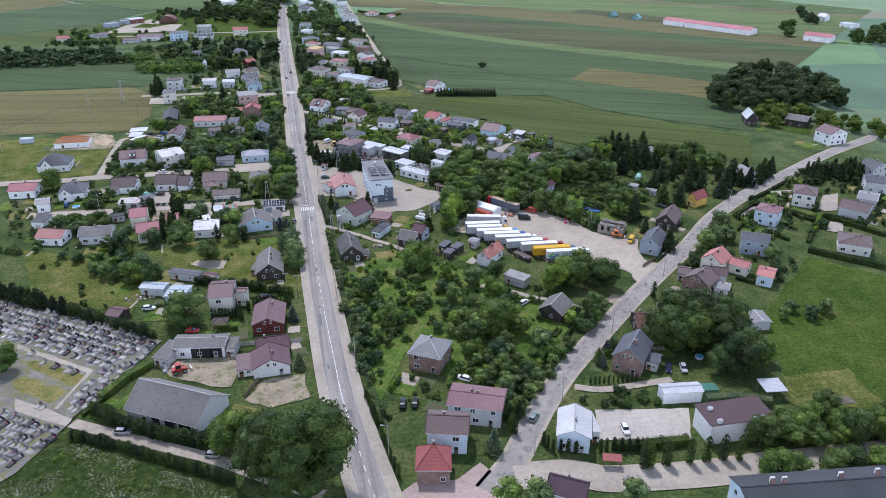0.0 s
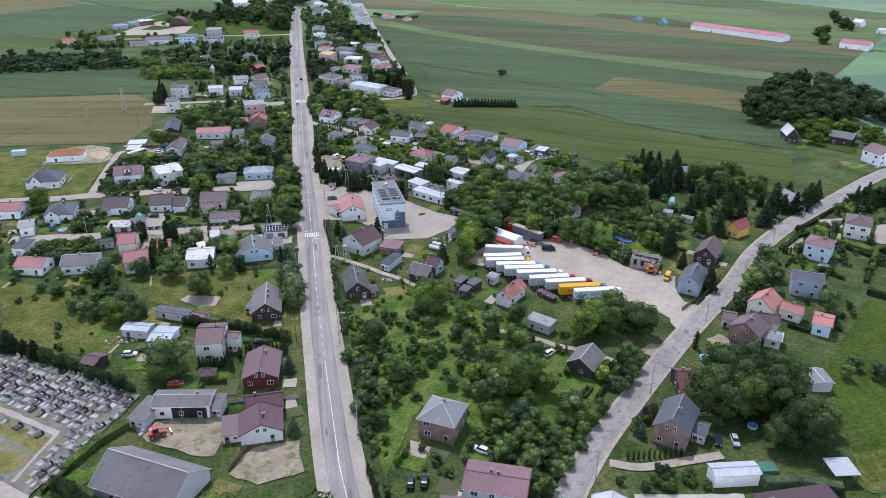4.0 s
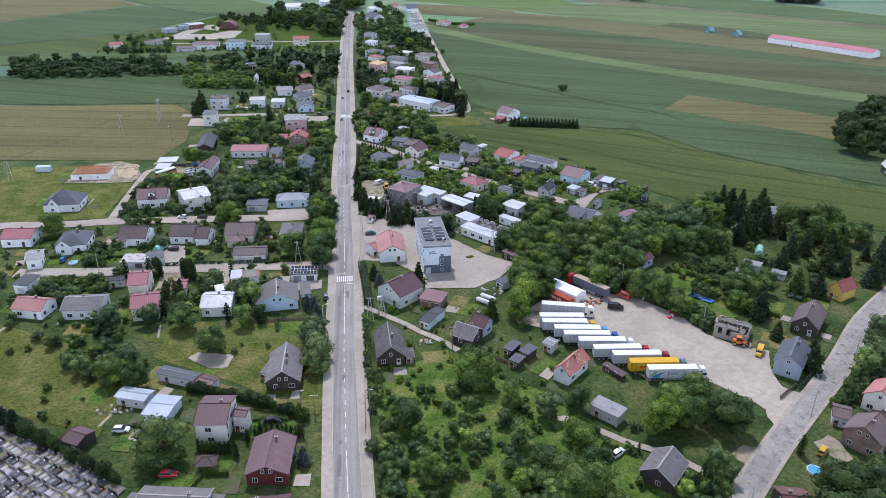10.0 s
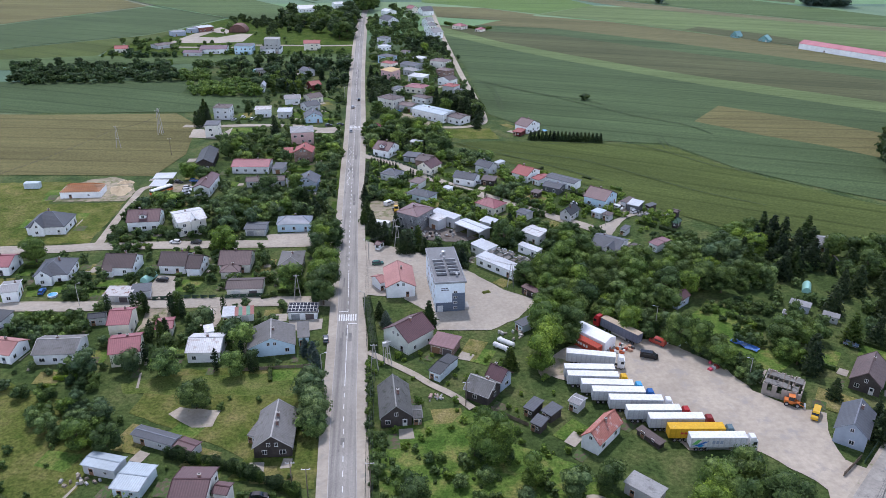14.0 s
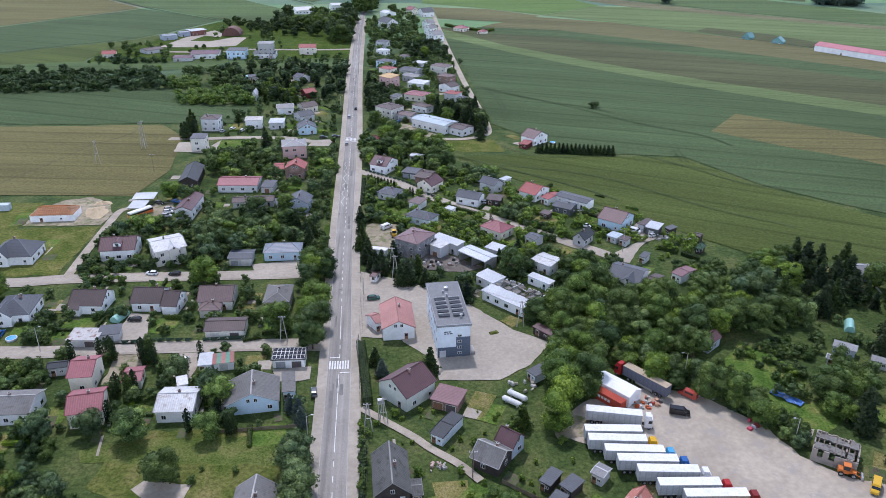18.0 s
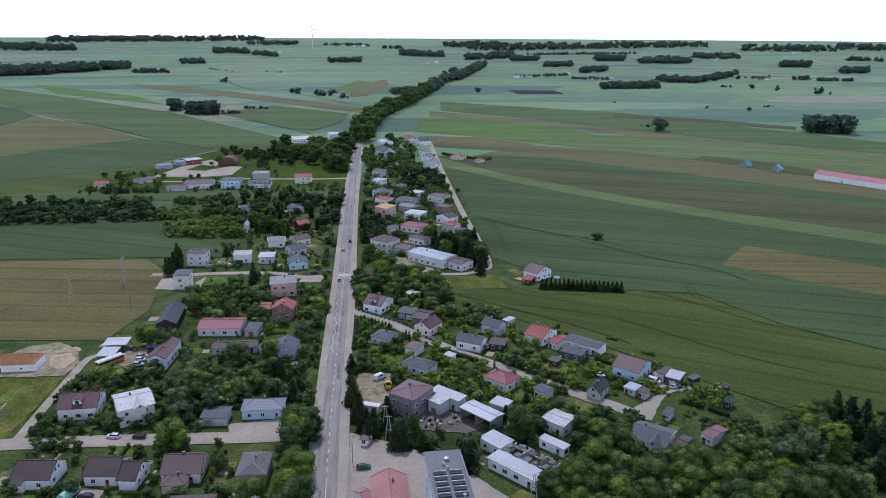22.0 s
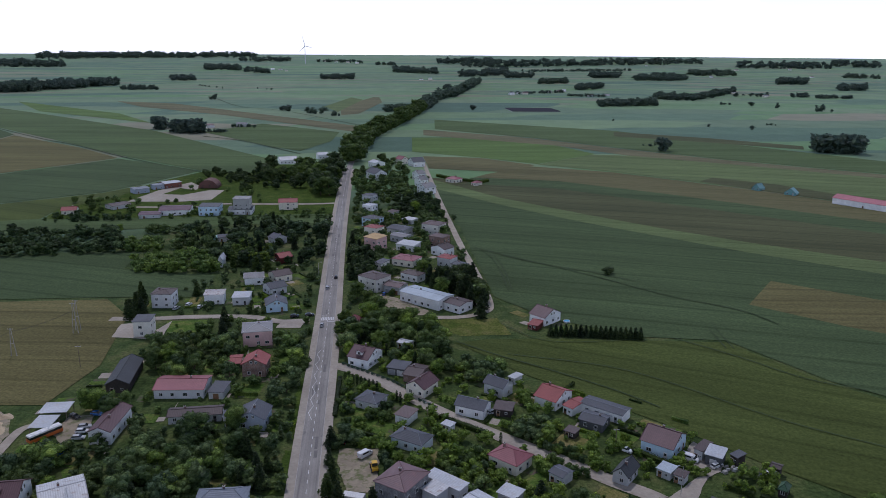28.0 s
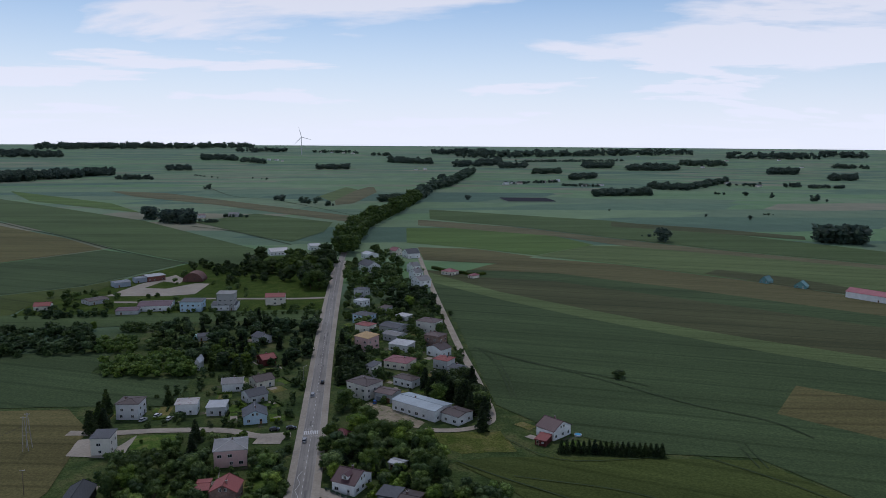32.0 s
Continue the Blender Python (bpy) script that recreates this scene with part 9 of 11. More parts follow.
for x, y in [(91.0, -167.1), (90.8, -172.0), (99.7, -172.9), (102.1, -172.7)]:
    b = Build()
    b.box(-0.55, 0.55, -0.4, 0.4, -0.4, 0.5, TRIM, taper=0.05)
    b.box(-0.62, 0.62, -0.47, 0.47, 0.5, 0.58, METAL)
    tagged(put("hall_vent", b.mesh("hall_vent"), None, pose(x, y, 6.3)), "white roof vent box on a flat maroon roof", "vent")
for x, y in [(89.9, -194.4), (92.5, -194.8), (105.3, -196.0), (113.9, -196.6)]:
    b = Build()
    b.faces([(-0.5, -1.1, -0.9), (0.5, -1.1, -0.9), (0.5, 0.5, -0.9), (-0.5, 0.5, -0.9), (-0.5, 0.5, 1.2), (0.5, 0.5, 1.2)], [(0, 3, 2, 1), (0, 1, 5, 4), (2, 3, 4, 5), (0, 4, 3), (1, 2, 5)], CHIMNEY)
    b.box(-0.55, 0.55, 0.4, 0.75, 0.0, 1.3, TRIM)
    tagged(put("roof_hatch", b.mesh("roof_hatch"), None, pose(x, y, 7.3, 0, 0, -6)), "red brick wedge vent on a dark hall roof", "vent")
box_thing("green_cover", "low teal mesh cover beside a white shed", "cover", 100.0, -152.5, -6, (4.2, 3.4, 1.6), surface("teal_mesh", (0.07, 0.2, 0.15), 0.7, 0.4, 3, 0.15), 0.0, 0.1)
area("cemetery", [(-117.4, -49.1), (-98.0, -62.0), (-47.2, -96.7), (-51.1, -105.0), (-59.9, -122.9), (-64.6, -130.2), (-65.6, -133.9), (-68.5, -140.7), (-72.6, -149.3), (-82.0, -157.7)], "cemetery_ground", "grey gravel ground between graves")
area("turf", [(-83.8, -101.8), (-80.9, -100.9), (-64.5, -111.6), (-67.8, -116.4)], "cemetery_lawn", "dry lawn in a cemetery")
area("turf", [(-84.3, -108.9), (-81.3, -109.1), (-68.8, -118.4), (-72.1, -122.9), (-82.6, -114.7)], "cemetery_verge", "dry grass strip in a cemetery")
area("concrete", [(-81.4, -118.9), (-70.8, -126.1), (-64.7, -131.0), (-65.6, -133.9), (-71.6, -130.3), (-79.7, -124.6)], "cemetery_path", "pale path between graves")
area("concrete", [(-88.6, -90.4), (-64.0, -108.8), (-64.3, -110.2), (-66.9, -117.9), (-69.2, -126.0), (-70.3, -125.4), (-67.7, -117.8), (-65.3, -110.2), (-88.0, -92.7)], "cemetery_walk", "narrow pale path between graves")
graves([(-112.5, -54.3), (-97.6, -63.5), (-48.7, -96.4), (-50.0, -101.0), (-56.0, -105.0), (-62.7, -109.1), (-88.9, -89.6), (-104.4, -78.8)], -34.4)
graves([(-85.8, -94.7), (-66.6, -109.2), (-67.6, -110.5), (-85.4, -97.9)], -34.4)
graves([(-62.3, -111.1), (-55.7, -106.6), (-50.3, -102.5), (-54.7, -112.6), (-59.0, -120.0), (-60.8, -126.9), (-66.2, -129.5), (-68.2, -126.2), (-66.2, -119.0)], -34.4)
graves([(-91.4, -110.2), (-82.4, -115.6), (-72.0, -123.4), (-72.4, -125.3), (-81.4, -118.9), (-90.5, -113.1)], -34.4)
graves([(-87.8, -121.3), (-79.5, -125.5), (-66.1, -134.5), (-67.0, -139.5), (-70.0, -143.2), (-73.6, -145.8), (-78.6, -150.0)], -34.4)
# ---- vehicles ----
truck(70.6, -30.7, -14, "white,white", "articulated lorry with a long white trailer")
truck(68.4, -40.6, -7, "yellow,white", "articulated lorry with a long white trailer")
truck(71.2, -44.6, -7, "lightblue,white", "articulated lorry with a long white trailer")
truck(73.2, -48.0, -6, "blue,white", "articulated lorry with a long white trailer")
truck(76.6, -51.8, -6, "white,white", "articulated lorry with a long white trailer")
truck(79.7, -56.2, -4, "red,white", "articulated lorry with a long white trailer")
truck(84.2, -59.9, -4, "maroon,white", "articulated lorry with a long white trailer")
trailer(67.1, -37.0, -6, "white", "parked white box trailer without a tractor")
truck(87.6, -64.1, -4, "greycab,yellow", "articulated lorry with a yellow trailer")
truck(91.5, -67.8, -4, "white,ntg", "articulated lorry with a white trailer bearing a blue-green sweep")
truck(81.8, -15.2, 126, "red,tan", "red lorry with a tan-topped trailer")
van(87.3, -28.2, -20, "black", "black van in a gravel yard")
van(92.4, -21.1, 132, "redwhite", "old red and white van")
van(121.0, -57.8, -128, "yellow", "yellow lorry cab parked in a yard")
tractor(117.2, -52.7, -28, "orange", "orange wheel loader in a yard")
car(149.7, -26.4, -41, "bluegrey", "blue-grey car on the grass")
car(-66.1, 61.6, 168, "white", "white car parked in the street")
car(-58.2, 60.7, 175, "black", "black car parked in the street")
car(-63.3, 30.2, 175, "black", "black car on a drive")
van(-42.4, 4.5, 95, "white", "white van behind a house")
car(-5.8, -12.1, 96, "grey", "grey car parked by the kerb")
car(10.1, 38.1, 5, "green", "dark green car outside an office")
car(-100.6, 24.5, 92, "blue", "blue car on a drive")
car(-102.2, -0.5, 59, "black", "black car on a drive")
car(-16.9, -76.1, -1, "black", "black saloon on a drive")
car(-53.6, -76.1, -5, "white", "white car parked on grass")
car(-51.1, -139.4, -12, "silver", "silver car on a sandy lane")
car(-28.6, -152.7, -14, "silver", "silver car on a lane")
car(-38.7, -93.5, -5, "red", "red car behind a farm building")
car(18.3, -142.1, 78, "black", "black car on a drive")
car(21.5, -142.4, 73, "black", "dark car on a drive")
car(36.5, -134.2, 141, "white", "white car in a garden")
car(50.0, -154.4, 51, "greygreen", "grey-green car driving on the side road")
car(70.8, -163.5, -96, "white", "white estate car in a gravel yard")
car(94.1, -141.0, -116, "blueblack", "dark blue car on grass")
car(98.2, -141.8, -106, "silver", "silver car on grass")
car(114.9, -100.7, 43, "yellow", "yellow car beside the road")
car(65.6, -96.6, 35, "white", "white car beside a barn")
bus(-84.4, 116.1, 50, "orange", "orange and white bus parked in a yard")
car(-74.3, 121.4, 11, "silver", "silver car in a crowded yard")
car(-73.9, 118.2, 4, "white", "white car in a crowded yard")
car(-73.7, 114.1, 2, "silver", "silver car in a crowded yard")
car(-76.1, 106.9, -1, "black", "black car in a crowded yard")
car(-75.8, 104.7, -1, "blue", "blue car in a crowded yard")
car(-79.9, 128.7, -31, "black", "black car in a crowded yard")
car(-73.3, 130.1, -17, "blue", "blue car in a crowded yard")
car(-72.3, 235.9, 67, "silver", "silver car in a village street")
car(-67.6, 240.5, 67, "white", "white car in a village street")
car(-61.7, 236.6, 77, "white", "white car in a village street")
car(-16.2, 220.1, 10, "black", "black car in a village street")
car(-9.5, 221.1, 10, "black", "black car in a village street")
car(-3.2, 207.2, 90, "silver", "silver car in a village street")
car(-3.3, 261.2, 92, "silver", "silver car in a village street")
van(15.5, 95.6, 42, "white", "white van in a sandy yard")
tractor(18.2, 87.7, 98, "yellow", "yellow excavator in a sandy yard")
car(58.3, 119.3, 33, "silver", "silver car beside a garden")
car(94.9, 91.1, -43, "white", "white car on a lane")
van(112.3, 84.3, -45, "white", "white minibus in a paved yard")
car(118.5, 80.0, 28, "white", "white pickup in a paved yard")
car(130.3, 74.3, 29, "white", "white car in a garden")
car(9.0, 104.4, 76, "black", "black car by a hedge")
car(25.2, 248.6, 85, "blue", "blue car in front of a house")
car(-3.1, 260.2, 85, "silver", "silver car driving on the main road")
car(0.4, 278.7, 89, "black", "dark car driving on the main road")

# ---- hedges, poles, fences ----
plant_row("thuja", [(-62.6, -139.1), (-49.7, -145.9), (-36.0, -154.8), (-22.6, -163.6)], 1.55, 2.6, 3.6, 2.2)
plant_row("thuja", [(-60.0, -129.0), (-51.1, -137.2), (-41.6, -143.3), (-29.5, -149.2)], 2.1, 3.6, 5.4, 2.3)
plant_row("spruce", [(-108.0, -53.5), (-97.0, -61.0), (-86.0, -68.5), (-76.5, -75.0)], 3.4, 7.5, 10.5, 1.3)
plant_row("thuja", [(-76.5, -75.0), (-70.1, -79.5), (-61.6, -86.0), (-48.5, -95.0)], 1.7, 3.0, 5.0, 2.4)
hedge([(6.3, 8.9), (7.4, -4.1), (8.3, -18.5)], 2.4, 3.2, "thuja")
plant_row("thuja", [(-40.0, -60.5), (-26.6, -65.5), (-14.3, -72.4), (-7.9, -76.3)], 1.5, 2.2, 3.8, 2.6)
hedge([(6.4, 152.3), (5.5, 121.6)], 1.5, 1.2, "hedge")
hedge([(40.4, 117.7), (53.3, 105.7)], 1.5, 1.6, "hedge")
hedge([(96.8, 90.7), (105.7, 80.7)], 1.6, 1.6, "hedge")
hedge([(116.9, 69.3), (121.9, 64.4)], 1.6, 1.6, "hedge")
hedge([(123.4, 63.4), (127.7, 57.9)], 1.6, 1.6, "hedge")
hedge([(143.7, -94.1), (148.3, -99.0)], 1.6, 1.4, "hedge")
hedge([(179.5, -64.3), (181.6, -69.2)], 1.6, 1.4, "hedge")
hedge([(173.7, -43.6), (188.0, -33.4), (193.5, -31.9)], 1.6, 1.6, "hedge")
hedge([(187.7, -72.5), (206.3, -52.9), (198.8, -40.7)], 1.6, 1.4, "hedge")
hedge([(210.3, -51.0), (221.4, -73.3)], 1.8, 2.0, "hedge")
hedge([(182.6, -79.5), (200.6, -98.0)], 2.0, 2.2, "hedge")
hedge([(-28.3, 15.4), (-23.5, 16.9)], 1.2, 1.2, "hedge")
pole(45.8, -167.7, 9.0, "lamp")
pole(59.8, -148.5, 9.0, "lamp")
pole(86.3, -119.8, 9.0, "lamp")
pole(119.5, -87.7, 9.0, "lamp")
pole(146.1, -64.6, 9.0, "lamp")
pole(175.8, -35.6, 9.0, "lamp")
pole(194.8, -24.8, 9.0, "lamp")
pole(8.1, -120.6, 9.0, "lamp")
pole(11.9, -160.7, 9.0, "lamp")
pole(5.7, 1.1, 9.0, "lamp")
pole(12.3, -26.0, 8.0, "aframe")
pole(32.0, -46.9, 8.0, "wood")
pole(54.8, 17.7, 9.0, "aframe")
pole(6.9, 41.8, 8.0, "lamp")
pole(17.6, 52.3, 9.0, "aframe")
pole(-16.3, 14.4, 9.0, "aframe")
pole(-85.4, 14.7, 8.0, "lamp")
pole(-5.7, -32.9, 9.0, "lamp")
pole(-10.0, -73.9, 8.0, "wood")
pole(-6.4, -76.2, 8.0, "wood")
pole(93.9, -14.2, 9.0, "lamp")
pole(111.3, -40.8, 7.0, "lamp")
pole(-152.6, 112.6, 10.0, "aframe")
pole(-107.6, 207.8, 14.0, "aframe")
pole(-122.7, 184.3, 12.0, "aframe")
pole(-93.0, 171.2, 9.0, "wood")
pole(35.9, 112.7, 9.0, "wood")
pole(16.8, 58.6, 9.0, "aframe")
pole(102.2, 67.1, 9.0, "lamp")
pole(92.2, 93.0, 7.0, "wood")
pole(8.5, -28.5, 8.6, "aframe")
pole(7.4, -76.0, 8.6, "wood")
pole(-107.8, 211.5, 14.0, "aframe")
pole(-10.7, 382.5, 9.0, "lamp")
pole(0.9, 381.6, 9.0, "lamp")
pole(-8.5, 278.7, 9.0, "lamp")
fence([(5.5, 14.5), (6.4, -19.2)], 1.4, "mesh", "green wire fence along the pavement")
fence([(7.0, -28.4), (6.3, -56.8), (6.1, -83.1)], 1.2, "mesh", "wire fence along the pavement")
fence([(-30.9, -26.4), (-15.6, -25.8), (-8.9, -25.7)], 1.2, "wood", "weathered board fence behind a blue house")
fence([(123.2, -75.6), (130.9, -69.0), (139.6, -60.7)], 1.5, "mesh", "grey fence beside a grey house")
fence([(115.6, -79.5), (123.4, -73.9)], 1.5, "wood", "leaning wooden gate of a lorry yard")
fence([(-40.0, 16.4), (-27.6, 16.8)], 1.4, "mesh", "garden fence along a street")
fence([(-63.2, 16.8), (-50.6, 17.2), (-42.5, 16.6)], 1.4, "mesh", "dark garden fence along a street")
fence([(38.4, -48.9), (46.8, -56.2)], 1.2, "wood", "board fence of a garden")
fence([(-22.4, -130.7), (-18.6, -122.7)], 1.4, "wood", "red-brown board fence beside sand")
fence([(-26.0, -104.0), (-21.6, -104.1), (-6.0, -105.1)], 1.4, "concrete", "grey concrete panel fence")
fence([(6.7, 164.7), (25.4, 147.2), (34.4, 134.8)], 1.3, "mesh", "dark garden fence along a lane")
fence([(34.1, 130.7), (40.4, 123.5)], 1.3, "mesh", "wire fence along a lane")
hedge([(-59.2, -123.9), (-54.4, -115.6), (-48.3, -109.3)], 2.4, 2.0, "bush")
hedge([(96.6, -156.9), (105.1, -157.7), (112.9, -161.6)], 2.6, 2.4, "bluespruce")
hedge([(65.3, -168.8), (71.0, -170.3), (77.4, -170.5), (84.1, -171.1)], 2.2, 2.2, "hedge")
hedge([(198.0, -41.9), (203.4, -54.5)], 1.5, 1.6, "hedge")
hedge([(197.5, -63.1), (209.6, -49.6)], 1.6, 1.8, "golden")
hedge([(193.3, -26.4), (205.1, -20.4)], 1.2, 1.4, "hedge")
hedge([(210.6, -51.8), (215.6, -56.9), (220.6, -63.9)], 1.6, 2.2, "hedge")
hedge([(208.9, -17.5), (221.0, -9.7)], 1.2, 1.4, "hedge")
hedge([(86.0, 606.0), (95.0, 590.0), (121.5, 565.0), (130.0, 573.0)], 3.0, 2.6, "hedge")

# ---- trees ----
for x, y, h in [(10.4, 0.7, 9.0), (25.2, -4.5, 9.0), (46.4, -30.0, 9.0), (155.3, -6.8, 14.0), (150.8, -24.5, 14.0), (158.2, -25.6, 14.0), (170.9, -9.2, 14.0), (175.7, -12.6, 14.0), (171.1, 5.3, 14.0), (164.1, 3.3, 14.0), (156.1, 20.0, 14.0), (151.2, 17.5, 14.0), (165.4, 25.3, 14.0), (150.5, 34.3, 14.0), (149.0, 24.4, 14.0), (182.5, 0.6, 14.0), (179.8, 4.0, 14.0), (187.1, -14.3, 14.0), (195.9, -4.3, 14.0), (213.3, -2.5, 13.0), (207.4, -7.5, 13.0), (201.0, -10.9, 13.0), (181.2, -20.1, 13.0), (132.6, -34.7, 13.0), (130.1, -38.8, 13.0), (131.5, -67.7, 13.0), (160.2, 52.2, 15.0), (162.2, 48.0, 15.0), (165.3, 45.2, 15.0), (152.0, 41.2, 15.0)]:
    plant("spruce", x, y, h)
for x, y, h in [(155.2, 38.5, 15.0), (157.8, 37.1, 15.0), (142.3, 31.2, 15.0), (173.1, 43.3, 15.0), (171.7, 37.2, 15.0), (159.8, 34.5, 15.0), (162.8, 31.9, 15.0), (159.3, 23.1, 15.0), (147.6, 30.8, 15.0), (140.0, 22.5, 15.0), (154.5, 21.4, 15.0), (155.0, 27.9, 15.0), (131.6, -33.8, 11.0), (148.5, 17.4, 11.0), (130.2, -50.6, 8.0), (135.3, -60.9, 8.0), (133.1, -34.8, 8.0), (-91.3, 240.6, 12.0), (-89.4, 224.6, 12.0), (-86.0, 229.5, 12.0), (-45.7, 211.1, 12.0), (-44.1, 197.2, 12.0), (-66.7, 255.9, 12.0), (-15.6, 89.6, 10.0), (-20.0, 98.9, 10.0), (-18.9, 83.7, 10.0), (-12.5, 89.4, 10.0), (-13.6, 81.2, 10.0), (-50.7, 71.5, 10.0), (-47.4, 69.4, 10.0)]:
    plant("spruce", x, y, h)
for x, y, h in [(-53.0, 69.9, 10.0), (-46.6, 76.5, 10.0), (-53.1, 82.8, 10.0), (-51.2, 86.6, 10.0), (8.3, 70.3, 10.0), (13.1, 60.3, 10.0), (17.5, 66.4, 10.0), (21.6, 47.6, 10.0), (27.4, 47.2, 10.0), (38.3, 38.0, 10.0), (40.2, 35.1, 10.0), (25.4, 53.3, 10.0), (19.2, 47.8, 10.0), (11.2, 54.3, 10.0), (25.5, -3.9, 10.0), (47.2, -29.1, 7.0), (5.1, 102.2, 9.0), (5.0, 91.6, 9.0), (6.2, 83.6, 9.0), (5.1, 76.3, 9.0), (7.3, 65.8, 9.0), (10.8, 62.2, 9.0), (13.4, 55.8, 9.0), (16.9, 58.6, 9.0), (62.7, 67.5, 9.0), (55.0, 61.5, 9.0), (9.2, 59.3, 9.0), (20.2, 53.7, 9.0), (21.8, 52.1, 9.0), (95.0, 187.2, 6.0)]:
    plant("spruce", x, y, h)
for x, y, h in [(97.1, 187.0, 6.0), (99.5, 187.6, 6.0), (101.4, 186.7, 6.0), (103.3, 185.7, 6.0), (105.7, 186.3, 6.0), (107.7, 185.7, 6.0), (109.7, 185.1, 6.0), (111.7, 184.6, 6.0), (113.8, 184.4, 6.0), (115.7, 183.4, 6.0), (117.8, 183.2, 6.0), (119.8, 182.7, 6.0), (121.8, 182.1, 6.0), (123.8, 181.5, 6.0), (125.9, 181.3, 6.0), (127.9, 180.8, 6.0), (129.9, 180.2, 6.0), (132.0, 180.0, 6.0), (51.0, 257.2, 12.0), (54.3, 251.6, 12.0), (58.8, 251.2, 12.0), (63.0, 248.2, 12.0), (67.2, 245.3, 12.0), (73.2, 266.5, 12.0), (67.7, 261.3, 12.0), (59.1, 267.6, 12.0), (54.4, 268.0, 12.0), (9.1, 277.4, 12.0), (12.2, 289.2, 12.0), (15.4, 276.9, 12.0)]:
    plant("spruce", x, y, h)
for x, y, h in [(10.5, 302.0, 12.0), (17.1, 295.1, 12.0), (8.2, 353.2, 12.0)]:
    plant("spruce", x, y, h)
for x, y, h in [(36.8, -164.2, 11.0), (-8.9, -21.6, 7.0), (-11.4, -18.8, 6.0), (-8.1, -24.5, 6.0), (-29.7, 41.9, 6.0), (-7.4, -119.3, 6.0), (-8.4, -92.3, 6.0), (76.5, -132.7, 5.0), (80.3, -129.2, 5.0), (82.6, -127.7, 5.0), (76.6, -135.8, 5.0), (180.1, -20.0, 9.0), (151.0, 20.0, 9.0), (-10.9, 109.6, 7.0), (10.3, 1.2, 6.0), (12.2, -5.0, 6.0)]:
    plant("bluespruce", x, y, h)
for x, y, h in [(-55.4, 8.1, 7.0), (-53.9, 5.9, 7.0), (-52.9, 7.9, 7.0), (-50.8, 4.6, 7.0), (-57.1, -10.4, 7.0), (-53.9, -8.8, 7.0), (-52.9, -7.0, 7.0), (-64.4, 10.9, 7.0), (-62.8, 8.6, 7.0), (-74.7, 9.5, 7.0), (-57.2, -7.7, 7.0), (-54.5, -8.0, 7.0), (-52.9, -7.3, 7.0), (-55.6, -19.9, 7.0), (-35.3, -24.9, 7.0), (-63.2, 8.9, 7.0), (-65.2, 9.9, 7.0), (-67.1, 10.1, 7.0), (-55.1, 9.1, 7.0), (-52.0, 8.0, 7.0), (-52.9, 6.3, 7.0), (-25.4, -27.0, 6.0), (-28.7, -24.8, 6.0), (-30.5, -25.9, 6.0), (-29.1, -19.4, 6.0), (-24.1, -26.4, 6.0), (-38.8, 7.7, 6.0), (8.3, 149.8, 4.0), (9.8, 148.7, 4.0), (11.3, 147.4, 4.0)]:
    plant("thuja", x, y, h)
for x, y, h in [(12.7, 146.3, 4.0), (14.2, 145.0, 4.0), (15.6, 143.7, 4.0), (17.1, 142.7, 4.0), (18.5, 141.7, 4.0), (19.9, 140.4, 4.0), (26.6, 132.1, 4.0), (27.7, 130.6, 4.0), (57.6, 99.6, 4.0), (69.6, -176.6, 7.5), (70.9, -176.8, 7.5), (75.1, -177.0, 7.5), (80.7, -177.5, 7.5), (84.9, -177.7, 7.5), (89.1, -177.9, 7.5), (92.8, -178.7, 7.5), (70.0, -142.9, 2.5), (71.3, -143.0, 2.5), (72.5, -143.2, 2.5), (73.8, -143.3, 2.5), (75.1, -143.4, 2.5), (76.4, -143.5, 2.5), (77.7, -143.6, 2.5), (79.0, -143.8, 2.5), (80.3, -143.9, 2.5), (81.6, -144.0, 2.5), (82.9, -144.1, 2.5), (49.3, -164.1, 4.0), (49.8, -165.6, 4.0), (50.6, -167.2, 4.0)]:
    plant("thuja", x, y, h)
for x, y, h in [(52.4, -167.6, 4.0), (54.2, -167.9, 4.0), (55.7, -169.0, 4.0), (61.8, -169.5, 4.0), (63.3, -169.4, 4.0), (65.2, -169.5, 4.0), (66.9, -170.1, 4.0), (68.6, -170.5, 4.0), (70.6, -170.6, 4.0), (9.2, -137.7, 4.0), (9.7, -140.4, 4.0), (9.9, -143.7, 4.0), (10.5, -147.0, 4.0), (11.2, -154.0, 4.0), (11.5, -157.0, 4.0), (11.9, -159.9, 4.0), (12.1, -162.7, 4.0), (12.6, -165.5, 4.0), (13.1, -168.2, 4.0), (10.2, -145.4, 4.0), (10.8, -148.6, 4.0), (-32.2, -86.2, 4.0), (-31.1, -86.5, 4.0), (-30.1, -86.7, 4.0), (-29.0, -86.8, 4.0), (-28.0, -87.0, 4.0), (-26.9, -87.2, 4.0), (-25.9, -87.1, 4.0), (-24.8, -87.5, 4.0), (-24.0, -88.4, 4.0)]:
    plant("thuja", x, y, h)
